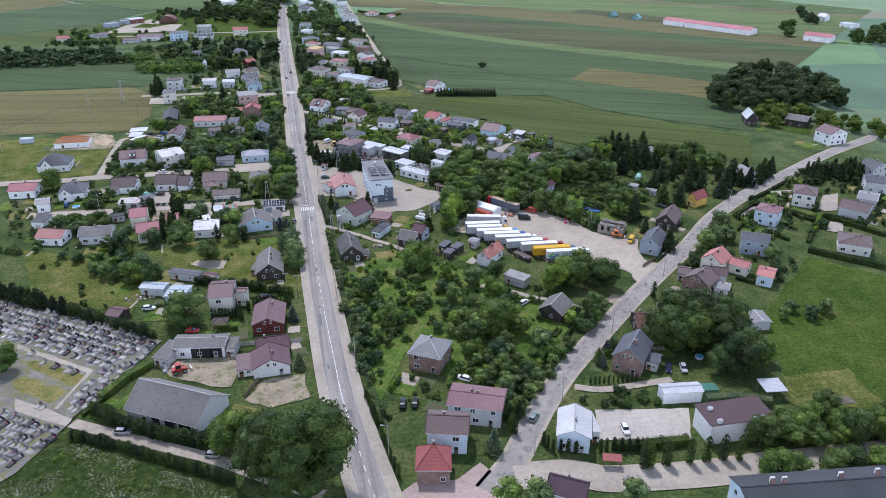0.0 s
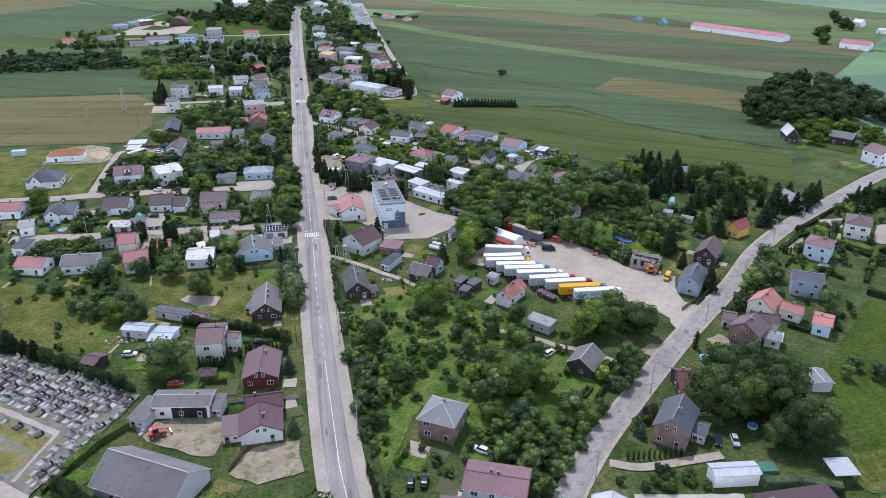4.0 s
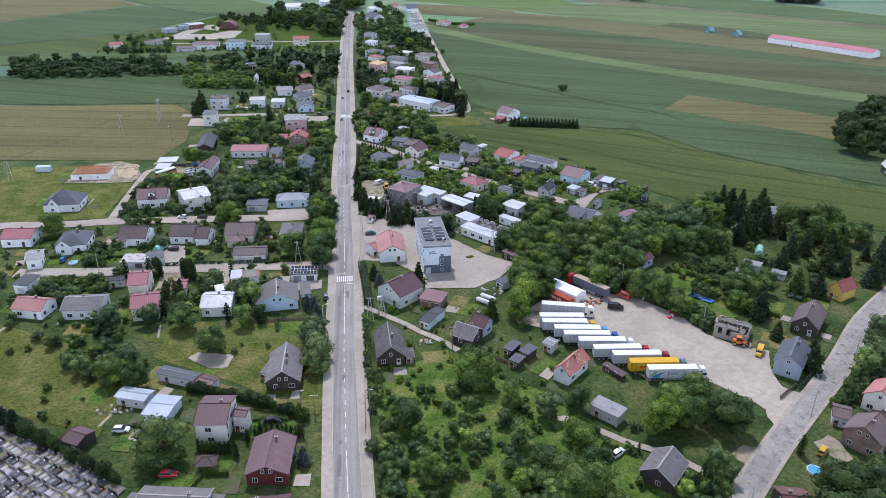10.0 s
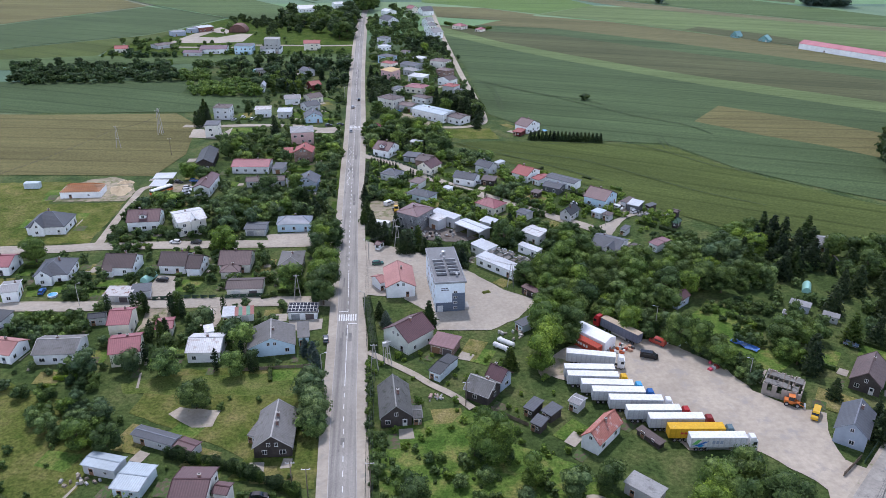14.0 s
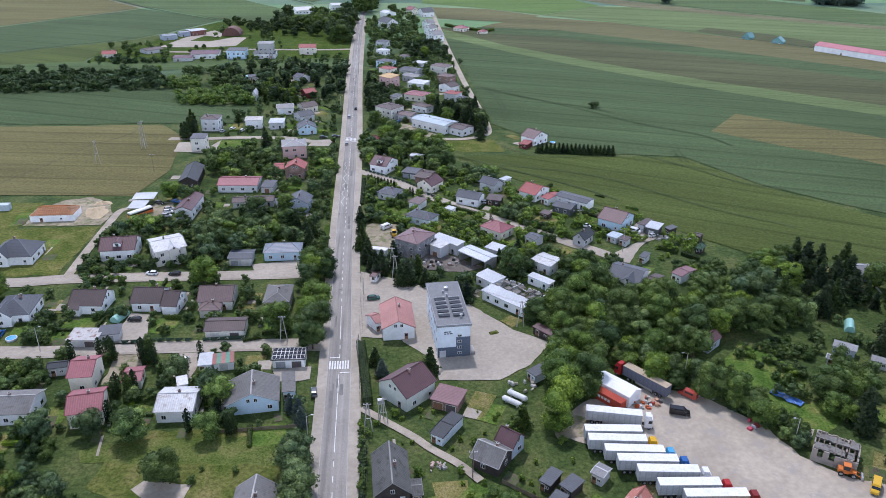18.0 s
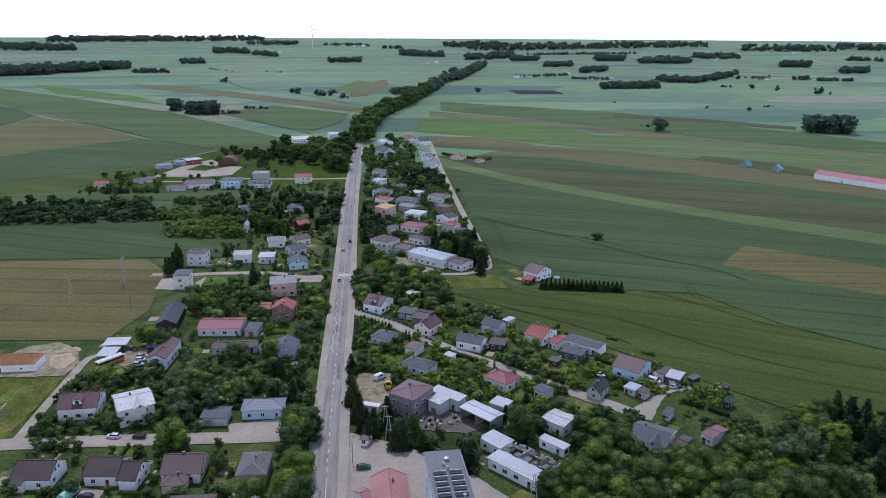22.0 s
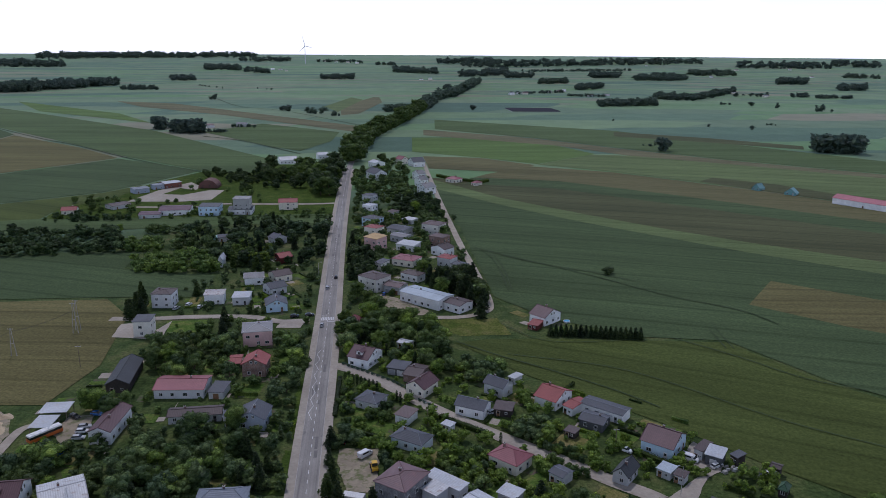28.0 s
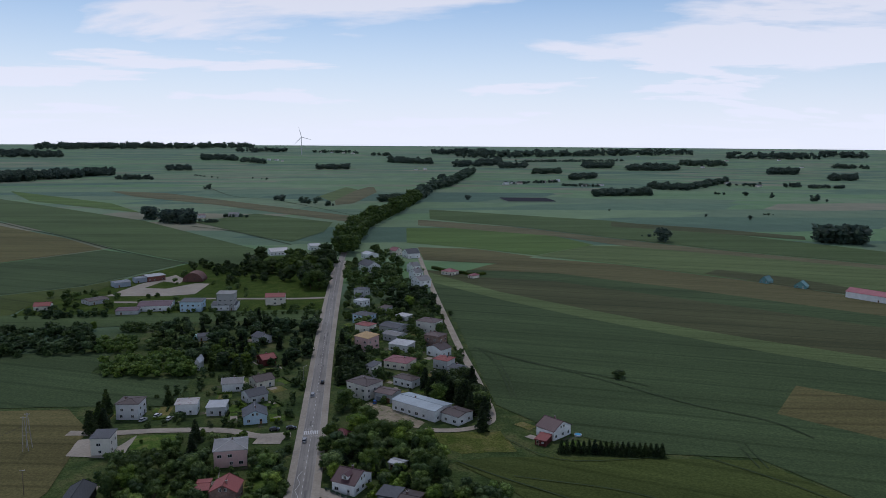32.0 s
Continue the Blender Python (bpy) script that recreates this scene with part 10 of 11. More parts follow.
for x, y, h in [(-33.3, -85.6, 4.0), (-22.3, -83.0, 4.0), (-20.5, -81.9, 4.0), (-19.5, -81.0, 4.0), (-17.9, -81.8, 4.0), (-16.5, -81.5, 4.0), (-15.2, -81.2, 4.0), (-14.1, -81.9, 4.0), (-13.0, -82.0, 4.0), (-11.9, -82.5, 4.0), (-10.8, -82.7, 4.0), (-10.0, -82.5, 4.0), (-9.2, -82.6, 4.0), (43.5, -154.5, 6.0), (42.9, -158.2, 6.0), (43.6, -159.1, 6.0), (46.3, -153.5, 6.0), (47.7, -152.2, 6.0), (82.0, -107.4, 6.0), (77.9, -111.3, 6.0), (80.0, -113.8, 6.0), (109.2, -100.7, 6.0), (79.3, -110.4, 6.0), (173.4, -45.8, 3.0), (174.5, -46.4, 3.0), (175.5, -47.0, 3.0), (176.6, -47.6, 3.0), (177.6, -48.2, 3.0), (198.8, -35.1, 3.0), (199.3, -36.2, 3.0)]:
    plant("thuja", x, y, h)
for x, y, h in [(199.9, -37.2, 3.0), (200.4, -38.2, 3.0)]:
    plant("thuja", x, y, h)
for x, y, h in [(-6.4, -168.0, 22.0), (-16.0, -163.0, 17.5), (-25.0, -151.0, 10.0), (-87.6, -104.8, 9.0), (-21.4, -149.3, 9.0), (51.0, -112.0, 10.5), (48.2, -105.2, 10.0), (57.8, -103.6, 9.0), (-54.3, -58.1, 8.0), (-62.1, -55.1, 8.0), (-37.1, -42.6, 9.0), (-48.7, -26.4, 9.0), (-47.5, 55.9, 9.0), (-11.3, 48.1, 9.0), (-8.3, 36.1, 9.0), (-9.7, 25.5, 9.0), (-7.6, 9.7, 9.0), (-10.0, 52.7, 10.0), (-7.9, 33.1, 10.0), (-6.8, 20.5, 10.0), (-9.6, 13.7, 10.0), (-18.9, 21.4, 10.0), (-46.4, 52.2, 10.0), (-111.5, 48.3, 10.0), (-6.6, 55.5, 10.0), (-12.1, 58.9, 10.0), (35.8, -62.3, 11.0), (55.6, -96.5, 11.0), (52.8, -111.4, 11.0), (54.9, -30.5, 11.0), (35.9, -66.4, 11.0)]:
    plant("oak", x, y, h)
for x, y, h in [(58.6, -22.3, 11.0), (60.4, -79.6, 8.0), (43.9, -75.6, 8.0), (46.4, -101.3, 8.0), (16.9, -81.4, 8.0), (48.4, -112.9, 8.0), (21.1, -102.1, 8.0), (83.1, -85.5, 10.0), (86.0, -88.7, 10.0), (78.3, -90.1, 10.0), (94.2, -89.4, 10.0), (91.0, -80.8, 10.0), (96.7, -91.5, 10.0), (59.4, -15.3, 11.0), (57.5, 49.9, 11.0), (83.3, 36.5, 11.0), (76.2, 31.4, 11.0), (67.2, 21.6, 11.0), (104.6, 6.8, 11.0), (96.0, 17.1, 11.0), (86.9, 20.2, 11.0), (107.8, -121.6, 12.5), (108.1, -127.8, 12.5), (116.1, -123.9, 12.5), (100.0, -132.5, 12.5), (120.4, -127.7, 12.5), (111.8, -146.7, 12.5), (98.5, -128.4, 12.5), (106.0, -133.4, 12.5), (114.9, -132.8, 12.5)]:
    plant("oak", x, y, h)
for x, y, h in [(106.4, -119.2, 12.5), (112.2, -120.1, 12.5), (108.5, -118.2, 12.0), (114.2, -121.8, 12.0), (115.7, -144.0, 12.0), (117.5, -127.2, 12.0), (116.0, -135.8, 12.0), (104.1, -131.2, 12.0), (-37.1, 111.0, 9.0), (-63.9, 167.1, 9.0), (-75.5, 132.9, 9.0), (-59.4, 170.4, 9.0), (-47.6, 158.7, 9.0), (-67.9, 126.7, 9.0), (-25.5, 115.0, 9.0), (-58.3, 177.9, 9.0), (71.4, 233.6, 10.0), (22.0, 219.3, 10.0), (17.8, 211.1, 10.0), (26.9, 202.2, 10.0), (36.1, 201.5, 10.0), (43.3, 193.0, 10.0), (30.8, 201.9, 10.0), (53.7, 244.9, 10.0), (47.3, 278.3, 10.0), (53.3, 440.6, 10.0), (51.7, 489.1, 10.0), (45.9, 516.7, 10.0), (63.3, 428.9, 10.0), (-24.6, 597.2, 16.0)]:
    plant("oak", x, y, h)
for x, y, h in [(-20.8, 634.8, 16.0), (-19.4, 546.5, 16.0), (-13.1, 516.1, 16.0), (-20.4, 516.6, 16.0), (-25.8, 546.9, 16.0), (-75.6, 599.2, 14.0), (-58.5, 589.4, 14.0), (-43.0, 597.2, 14.0), (-21.6, 604.8, 14.0), (-16.6, 553.6, 14.0), (-9.9, 586.3, 14.0), (-21.0, 538.3, 14.0), (-39.8, 555.1, 14.0), (-16.1, 642.8, 14.0), (-199.3, 499.5, 6.0), (-210.1, 496.6, 6.0), (-145.6, 396.1, 6.0), (21.6, 177.2, 9.0), (33.2, 196.2, 9.0), (41.0, 175.8, 9.0), (19.3, 202.4, 9.0), (11.6, 243.6, 9.0)]:
    plant("oak", x, y, h)
for x, y, h in [(-7.9, -42.3, 8.0), (-7.4, -48.8, 8.0), (-7.3, -53.8, 8.0), (-8.2, -38.8, 8.0), (-59.2, -23.6, 8.0), (-70.2, -25.2, 8.0), (-31.9, -10.6, 8.0), (-29.4, -15.2, 8.0), (-43.5, -1.9, 8.0), (-48.2, -27.0, 8.0), (-30.5, -27.3, 8.0), (-7.6, -42.2, 7.0), (-6.8, -54.5, 7.0), (-6.9, -47.9, 7.0), (-38.1, -39.9, 7.0), (91.0, -80.6, 8.0), (96.2, -85.9, 8.0), (85.0, -81.2, 8.0), (162.0, -86.8, 8.0), (142.1, 12.0, 8.0), (132.3, 19.5, 8.0), (159.9, -54.5, 8.0), (149.4, -68.0, 8.0), (144.8, -70.9, 8.0), (-31.6, 98.5, 7.0), (-41.3, 183.2, 7.0), (-36.1, 94.5, 7.0), (-39.7, 75.0, 7.0), (-46.5, 87.1, 7.0), (-49.7, 95.7, 7.0)]:
    plant("roundtree", x, y, h)
for x, y, h in [(-31.3, 85.7, 7.0), (-74.9, 98.0, 7.0), (-86.7, 94.8, 7.0), (-81.1, 98.5, 7.0), (-37.2, 204.3, 7.0), (-10.0, 148.0, 7.0), (-15.2, 135.9, 7.0), (-11.4, 165.4, 7.0), (-10.0, 184.7, 7.0), (-14.1, 180.9, 7.0), (57.7, -91.2, 7.0), (52.6, -80.3, 7.0), (43.9, -89.7, 7.0), (52.1, -106.6, 7.0), (49.1, -126.0, 7.0), (45.8, -112.3, 7.0), (43.5, -107.2, 7.0), (62.2, -124.5, 7.0), (87.2, -103.8, 7.0), (62.4, -187.6, 7.0), (34.9, -181.9, 7.0), (41.0, -184.3, 7.0)]:
    plant("roundtree", x, y, h)
for x, y, h in [(238.2, -1.0, 10.0), (237.4, -5.5, 11.0), (241.8, -2.8, 12.0), (240.9, -7.3, 10.0), (245.4, -4.6, 11.0), (244.5, -9.1, 12.0), (248.9, -6.5, 10.0), (248.0, -10.9, 11.0), (252.5, -8.3, 12.0), (251.5, -12.7, 10.0), (256.0, -10.1, 11.0), (255.0, -14.4, 12.0), (259.5, -11.9, 10.0), (197.1, -8.8, 11.0), (205.9, 1.4, 12.0), (217.0, -0.9, 10.0), (223.6, 6.2, 11.0), (210.3, -4.9, 12.0), (191.1, -1.0, 10.0), (186.9, -13.0, 11.0)]:
    plant("spruce", x, y, h)
plant("oak", -40.8, -87.6, 10.5, 1.5)
for x, y, h in [(82.0, -109.4, 6.5), (82.8, -111.8, 5.0), (71.0, -95.9, 3.2)]:
    plant("thuja", x, y, h)
wood([(87.3, 51.0), (94.2, 29.6), (109.7, 30.5), (124.1, 38.4), (148.4, 41.2), (156.6, 29.0), (141.0, 8.0), (128.0, 7.0), (113.0, 7.0), (103.0, 2.0), (100.5, -8.0), (99.5, -12.7), (109.6, -34.5), (103.8, -32.7), (97.3, -28.3), (89.7, -19.3), (83.5, -11.4), (72.0, -4.1)], 95, 4.5, 11.0, "oak,oak,oak,roundtree")
wood([(119.0, 1.5), (134.0, 4.5), (139.0, -5.0), (128.0, -9.0)], 26, 1.6, 2.6, "bush")
wood([(167.0, 30.0), (177.0, 37.0), (197.0, 33.0), (203.0, 14.0), (184.0, 9.0), (170.0, 15.0)], 24, 7.0, 11.0, "oak,oak,spruce")
wood([(57.0, 24.0), (60.0, 22.0), (58.5, 13.0), (65.5, 10.8), (58.5, -5.0), (57.5, -19.0), (66.0, -20.0), (76.0, 0.0), (72.0, 27.0), (64.0, 22.0)], 26, 6.0, 10.0, "oak")
wood([(8.9, -63.5), (22.3, -65.5), (28.5, -61.7), (38.1, -67.9), (41.1, -81.7), (43.8, -90.3), (42.9, -107.1), (38.0, -117.0), (6.3, -112.1)], 34, 2.5, 5.0, "roundtree,bush")
wood([(41.7, -100.0), (53.3, -94.3), (59.7, -111.9), (60.3, -118.4), (45.9, -122.2), (37.6, -119.0)], 9, 5.0, 7.5, "oak")
wood([(102.9, -114.9), (118.5, -105.2), (135.4, -111.3), (127.4, -138.1), (113.0, -152.9), (107.9, -146.2), (100.4, -138.8), (95.7, -129.4)], 5, 7.0, 10.0, "oak")
wood([(100.9, -173.4), (122.3, -168.5), (137.1, -174.7), (144.8, -180.9), (133.9, -192.7), (96.4, -186.2)], 24, 6.0, 9.0, "oak")
wood([(283.8, 170.4), (320.0, 196.1), (357.4, 210.4), (366.3, 160.7), (337.4, 109.0), (293.2, 97.8), (259.7, 119.2)], 44, 11.0, 16.0, "oak")
wood([(277.4, 112.3), (315.2, 90.7), (325.8, 70.8), (327.9, 53.7), (316.7, 40.4), (295.2, 44.7), (294.8, 76.9), (265.6, 74.2)], 26, 6.0, 10.0, "oak")
wood([(237.4, -2.8), (267.0, 3.0), (256.9, -12.3), (232.1, -12.9)], 14, 6.0, 9.0, "spruce")
wood([(-96.1, -23.4), (-83.4, -32.7), (-68.6, -41.6), (-54.8, -45.2), (-54.2, -56.9), (-65.1, -56.0), (-76.5, -50.7), (-87.9, -42.7)], 10, 3.0, 6.0, "roundtree,bush")
wood([(-98.7, -17.2), (-60.6, -44.8), (-51.4, -52.6), (-59.0, -58.7), (-84.8, -50.0)], 5, 3.0, 5.0, "bush")
wood([(-89.8, 92.7), (-80.0, 98.1), (-53.8, 69.0), (-49.6, 57.9), (-68.2, 59.6), (-85.5, 82.6)], 12, 3.0, 5.0, "bush")
wood([(-59.1, 96.3), (-52.0, 104.6), (-36.1, 105.5), (-22.4, 93.0), (-21.5, 80.6), (-36.6, 78.2), (-42.6, 68.0), (-53.3, 79.7)], 30, 3.0, 7.0, "roundtree,bush")
wood([(-69.4, 189.3), (-50.3, 193.9), (-34.1, 182.2), (-32.7, 163.2), (-35.1, 153.1), (-53.3, 154.7)], 14, 4.0, 7.0, "roundtree,oak")
wood([(-21.6, 185.2), (-8.2, 201.4), (-6.6, 154.0), (-10.2, 120.9), (-16.1, 132.7)], 14, 3.0, 5.0, "roundtree,bush")
wood([(-69.9, 387.4), (-48.6, 404.1), (-9.3, 382.9), (-6.9, 327.3), (-24.0, 301.8), (-45.5, 291.2), (-63.0, 331.6)], 44, 5.0, 9.0, "oak,spruce,roundtree")
wood([(-89.1, 430.7), (-7.2, 433.1), (-6.9, 422.7), (-83.8, 424.2)], 26, 2.0, 3.5, "bush")
wood([(-121.3, 613.3), (-89.2, 618.4), (-74.2, 563.7), (-109.2, 573.9)], 16, 4.0, 7.0, "oak")
wood([(1.3, 225.5), (24.9, 223.6), (47.0, 204.8), (46.6, 186.8), (5.0, 190.3)], 17, 4.0, 8.0, "oak,roundtree")
wood([(34.5, 197.2), (52.1, 200.0), (49.7, 164.9), (44.1, 148.7), (35.9, 155.9), (26.6, 177.8)], 17, 4.0, 9.0, "oak,roundtree")
wood([(45.1, 158.4), (56.2, 164.4), (69.7, 151.3), (70.1, 140.2), (62.9, 140.9), (52.3, 144.9)], 18, 3.0, 6.0, "roundtree")
wood([(6.2, 139.8), (23.7, 132.6), (23.2, 116.7), (8.0, 110.8)], 14, 2.0, 4.0, "bush")
wood([(7.9, 113.2), (22.3, 91.8), (23.1, 87.7), (15.3, 92.4), (6.1, 101.8)], 14, 3.0, 5.0, "roundtree,bush")
wood([(38.4, 92.5), (50.8, 93.5), (48.9, 74.0), (43.3, 67.4), (37.3, 80.6)], 20, 3.0, 5.0, "roundtree,bush")
wood([(57.4, 101.7), (66.6, 110.4), (73.7, 112.3), (73.2, 100.3), (63.9, 96.7)], 14, 3.0, 5.0, "roundtree")
wood([(63.9, 96.7), (78.8, 93.1), (81.9, 78.5), (77.5, 77.0), (68.7, 89.8)], 14, 2.5, 4.0, "bush")
wood([(56.5, 59.6), (65.0, 65.5), (72.7, 66.5), (89.3, 59.9), (93.5, 56.3), (89.4, 45.4), (74.9, 48.7), (59.3, 48.1)], 16, 4.0, 7.0, "oak")
wood([(117.1, 54.2), (130.4, 51.4), (133.9, 44.9), (128.5, 41.8), (113.4, 43.2)], 16, 3.0, 5.0, "bush")
wood([(146.3, 51.5), (162.9, 56.7), (150.9, 39.8), (136.9, 41.1)], 14, 6.0, 9.0, "oak")
wood([(37.3, 485.2), (55.4, 510.4), (69.0, 496.0), (73.8, 446.6), (68.5, 414.7), (52.3, 426.3), (37.7, 438.0)], 34, 4.0, 8.0, "oak")
wood([(5.3, 608.1), (37.1, 756.8), (61.9, 662.6), (50.5, 510.8), (33.3, 511.9), (6.2, 527.8)], 40, 5.0, 9.0, "oak,roundtree")
wood([(4.9, 326.1), (19.1, 332.2), (20.1, 279.8), (9.0, 275.0)], 18, 7.0, 10.0, "spruce,oak")
wood([(15.9, 439.6), (28.7, 428.0), (28.7, 297.4), (24.0, 310.8), (17.7, 389.5)], 18, 3.0, 6.0, "roundtree")
wood([(29.6, 324.1), (59.7, 386.4), (61.3, 360.1), (51.4, 308.6), (51.5, 289.3), (32.5, 310.1)], 20, 3.0, 5.0, "roundtree")
wood([(46.4, 266.4), (72.9, 275.6), (75.1, 228.5), (68.2, 211.4), (61.9, 239.1), (49.0, 260.7)], 24, 8.0, 12.0, "spruce,oak")
wood([(-91.8, 67.8), (-82.6, 64.1), (-79.8, 57.9), (-73.3, 54.6), (-77.1, 60.7), (-68.4, 63.1), (-67.0, 57.1), (-87.5, 57.0)], 14, 2.5, 4.0, "bush")
wood([(-58.4, 92.4), (-46.7, 91.7), (-34.4, 110.1), (-21.7, 105.3), (-19.2, 89.9), (-29.5, 76.5), (-41.6, 74.0), (-47.0, 61.7), (-52.8, 68.3)], 10, 4.0, 8.0, "roundtree,oak")
wood([(-103.8, 8.2), (-84.8, 11.0), (-76.6, -5.5), (-83.9, -10.5), (-95.6, -7.8)], 24, 2.5, 5.0, "bush,roundtree")
wood([(-95.3, 27.4), (-89.3, 34.3), (-86.2, 24.4), (-91.0, 17.9)], 10, 2.5, 4.0, "bush")
wood([(-76.0, -26.7), (-66.7, -26.3), (-63.7, -32.6), (-72.3, -31.8)], 6, 2.5, 4.0, "bush")
wood([(-68.7, -38.9), (-61.1, -41.7), (-58.0, -48.2), (-65.4, -52.4), (-70.1, -41.0)], 14, 3.0, 6.0, "roundtree")
wood([(7.2, -53.2), (11.3, -48.1), (7.8, -79.8), (7.1, -87.5)], 10, 2.0, 3.5, "bush")
wood([(7.4, -82.9), (13.2, -78.0), (15.9, -100.0), (9.1, -132.0), (6.5, -135.1)], 14, 2.5, 4.5, "bush,roundtree")
wood([(5.2, -24.1), (6.8, -24.2), (7.7, -42.9), (7.1, -59.3), (6.1, -59.2)], 16, 1.5, 2.5, "bush")
wood([(6.9, -82.4), (17.0, -70.4), (27.2, -89.2), (23.8, -116.8), (13.0, -132.3), (8.3, -127.6)], 12, 2.5, 4.5, "roundtree,bush")
wood([(40.9, -118.2), (58.6, -128.2), (70.4, -124.3), (81.5, -117.6), (76.7, -123.4), (56.3, -144.8), (44.1, -154.0), (39.4, -137.7)], 34, 3.0, 6.0, "roundtree,bush")
wood([(74.0, -111.4), (88.5, -106.9), (87.9, -114.2), (79.8, -121.8), (77.0, -116.7)], 8, 4.0, 6.0, "roundtree,bush")
wood([(76.0, -131.9), (85.7, -124.9), (84.4, -127.6), (75.7, -135.3)], 6, 2.0, 3.0, "bush")
wood([(127.4, -83.9), (149.2, -65.5), (153.3, -67.9), (137.0, -82.3), (129.7, -85.8)], 18, 2.0, 4.0, "bush,roundtree")
wood([(159.2, -49.5), (169.0, -46.8), (161.2, -61.7), (154.4, -66.2), (153.1, -62.3)], 10, 4.0, 6.0, "roundtree")
wood([(100.6, -25.4), (108.5, -31.1), (116.1, -36.7), (110.9, -44.2), (101.6, -38.7)], 14, 3.0, 5.0, "roundtree,bush")
wood([(115.4, -2.9), (136.4, -0.6), (131.7, -18.2), (117.8, -21.0)], 20, 2.0, 3.0, "bush")
wood([(128.7, -17.8), (141.1, -12.0), (140.4, -24.4), (130.2, -36.6), (123.6, -31.2)], 8, 5.0, 8.0, "oak")
wood([(85.0, -156.8), (60.7, -151.8), (70.8, -146.2), (85.9, -151.9)], 12, 2.0, 3.0, "bush")
wood([(158.3, -61.4), (193.8, -35.1), (223.4, -11.1), (220.4, -21.0), (169.2, -59.8), (146.0, -76.8)], 14, 3.0, 6.0, "roundtree")
wood([(147.1, -113.4), (163.3, -116.7), (155.9, -126.5), (140.3, -123.3)], 5, 4.0, 5.0, "roundtree")
wood([(605.2, 529.5), (556.0, 427.0), (555.0, 413.3), (535.1, 417.0)], 10, 7.0, 10.0, "oak")
wood([(531.2, 342.3), (582.7, 356.3), (526.4, 289.6), (504.9, 303.8)], 16, 8.0, 12.0, "oak")
wood([(487.6, 386.5), (525.2, 418.8), (478.6, 352.3), (463.6, 348.3)], 4, 9.0, 12.0, "oak")
wood([(-240, 336), (-260, 392), (-213, 396), (-147, 390), (-124, 340), (-185, 338)], 150, 4.0, 8.0, "bush,roundtree,oak")
wood([(-132, 363), (-112, 362), (-105, 341), (-125, 342)], 18, 4.0, 7.0, "bush,roundtree")
wood([(-106, 372), (-77, 370), (-70, 341), (-98, 342)], 24, 4.0, 8.0, "roundtree,oak,spruce")
wood([(-129, 400), (-89, 397), (-87, 386), (-126, 388)], 20, 3.0, 6.0, "bush,roundtree")
wood([(-116, 325), (-71, 330), (-64, 296), (-108, 298)], 50, 4.0, 7.0, "bush,roundtree")
wood([(-98, 346), (-101, 396), (-77, 405), (-58, 418), (-8, 402), (-5, 338), (-34, 344), (-57, 308)], 70, 5.0, 9.0, "oak,roundtree,spruce")
wood([(-61, 307), (-62, 343), (-48, 341), (-29, 314), (-41, 283)], 16, 6.0, 10.0, "oak,spruce")
wood([(-25, 522), (-32, 636), (-19, 708), (-3, 656), (-6, 522)], 16, 13.0, 17.0, "oak")
wood([(-48, 567), (-55, 660), (-35, 658), (-28, 565)], 6, 13.0, 16.0, "oak")
wood([(-78, 574), (-89, 662), (-76, 662), (-63, 574)], 3, 14.0, 17.0, "oak")
wood([(-142, 617), (-143, 653), (-87, 614), (-81, 575)], 20, 4.0, 7.0, "oak")
wood([(-207, 442), (-191, 460), (-147, 439), (-144, 429), (-201, 427)], 24, 2.0, 5.0, "bush,roundtree")
wood([(1, 465), (2, 656), (32, 654), (47, 448), (75, 421), (67, 353), (28, 339), (6, 312)], 60, 3.0, 8.0, "oak,roundtree")
wood([(-92, 227), (-99, 254), (-93, 258), (-81, 231)], 6, 7.0, 11.0, "spruce")
wood([(-67, 172), (-72, 196), (-52, 199), (-35, 192), (-33, 168)], 26, 3.0, 7.0, "oak,roundtree")
wood([(-63, 299), (-63, 341), (-46, 340), (-48, 298)], 10, 5.0, 9.0, "spruce,oak")
wood([(5, 170), (5, 203), (27, 212), (50, 198), (47, 165), (26, 162)], 50, 4.0, 9.0, "oak,roundtree,spruce")
wood([(-214, 448), (-10, 452), (-9, 438), (-208, 431)], 46, 2.0, 4.0, "bush")
wood([(-200, 487), (-171, 568), (-134, 586), (-98, 574), (-71, 524), (-64, 474), (-180, 453)], 30, 3.0, 7.0, "roundtree,oak")
wood([(-112, 618), (-64, 651), (-34, 602), (-30, 540), (-72, 533), (-96, 563)], 16, 5.0, 9.0, "oak")

# ---- the distance ----


def low_crown(rng):
    P, N = [], []
    core = []
    for i in range(6):
        a, rr, z = rng.uniform(0, 6.28), rng.uniform(0, 0.26), rng.uniform(0.25, 0.8)
        c = np.array([np.cos(a) * rr, np.sin(a) * rr, z])
        d = rng.normal(0, 1, (9, 3))
        d /= np.linalg.norm(d, axis=1)[:, None]
        P.append(c + d * 0.22)
        N.append(d)
        core.append((c, 0.17))
    v, f = leaf_cards(rng, np.concatenate(P), np.concatenate(N), 0.13)
    o = np.array([(1, 0, 0), (-1, 0, 0), (0, 1, 0), (0, -1, 0), (0, 0, 1), (0, 0, -1)], float)
    of = [(0, 2, 4), (2, 1, 4), (1, 3, 4), (3, 0, 4), (2, 0, 5), (1, 2, 5), (3, 1, 5), (0, 3, 5)]
    cv = np.concatenate([c + o * r for c, r in core])
    faces = f.tolist() + [[k + len(v) + 6 * i for k in t] for i in range(6) for t in of]
    return np.concatenate([v, cv]), faces


LOW = [low_crown(np.random.default_rng(k)) for k in range(5)]


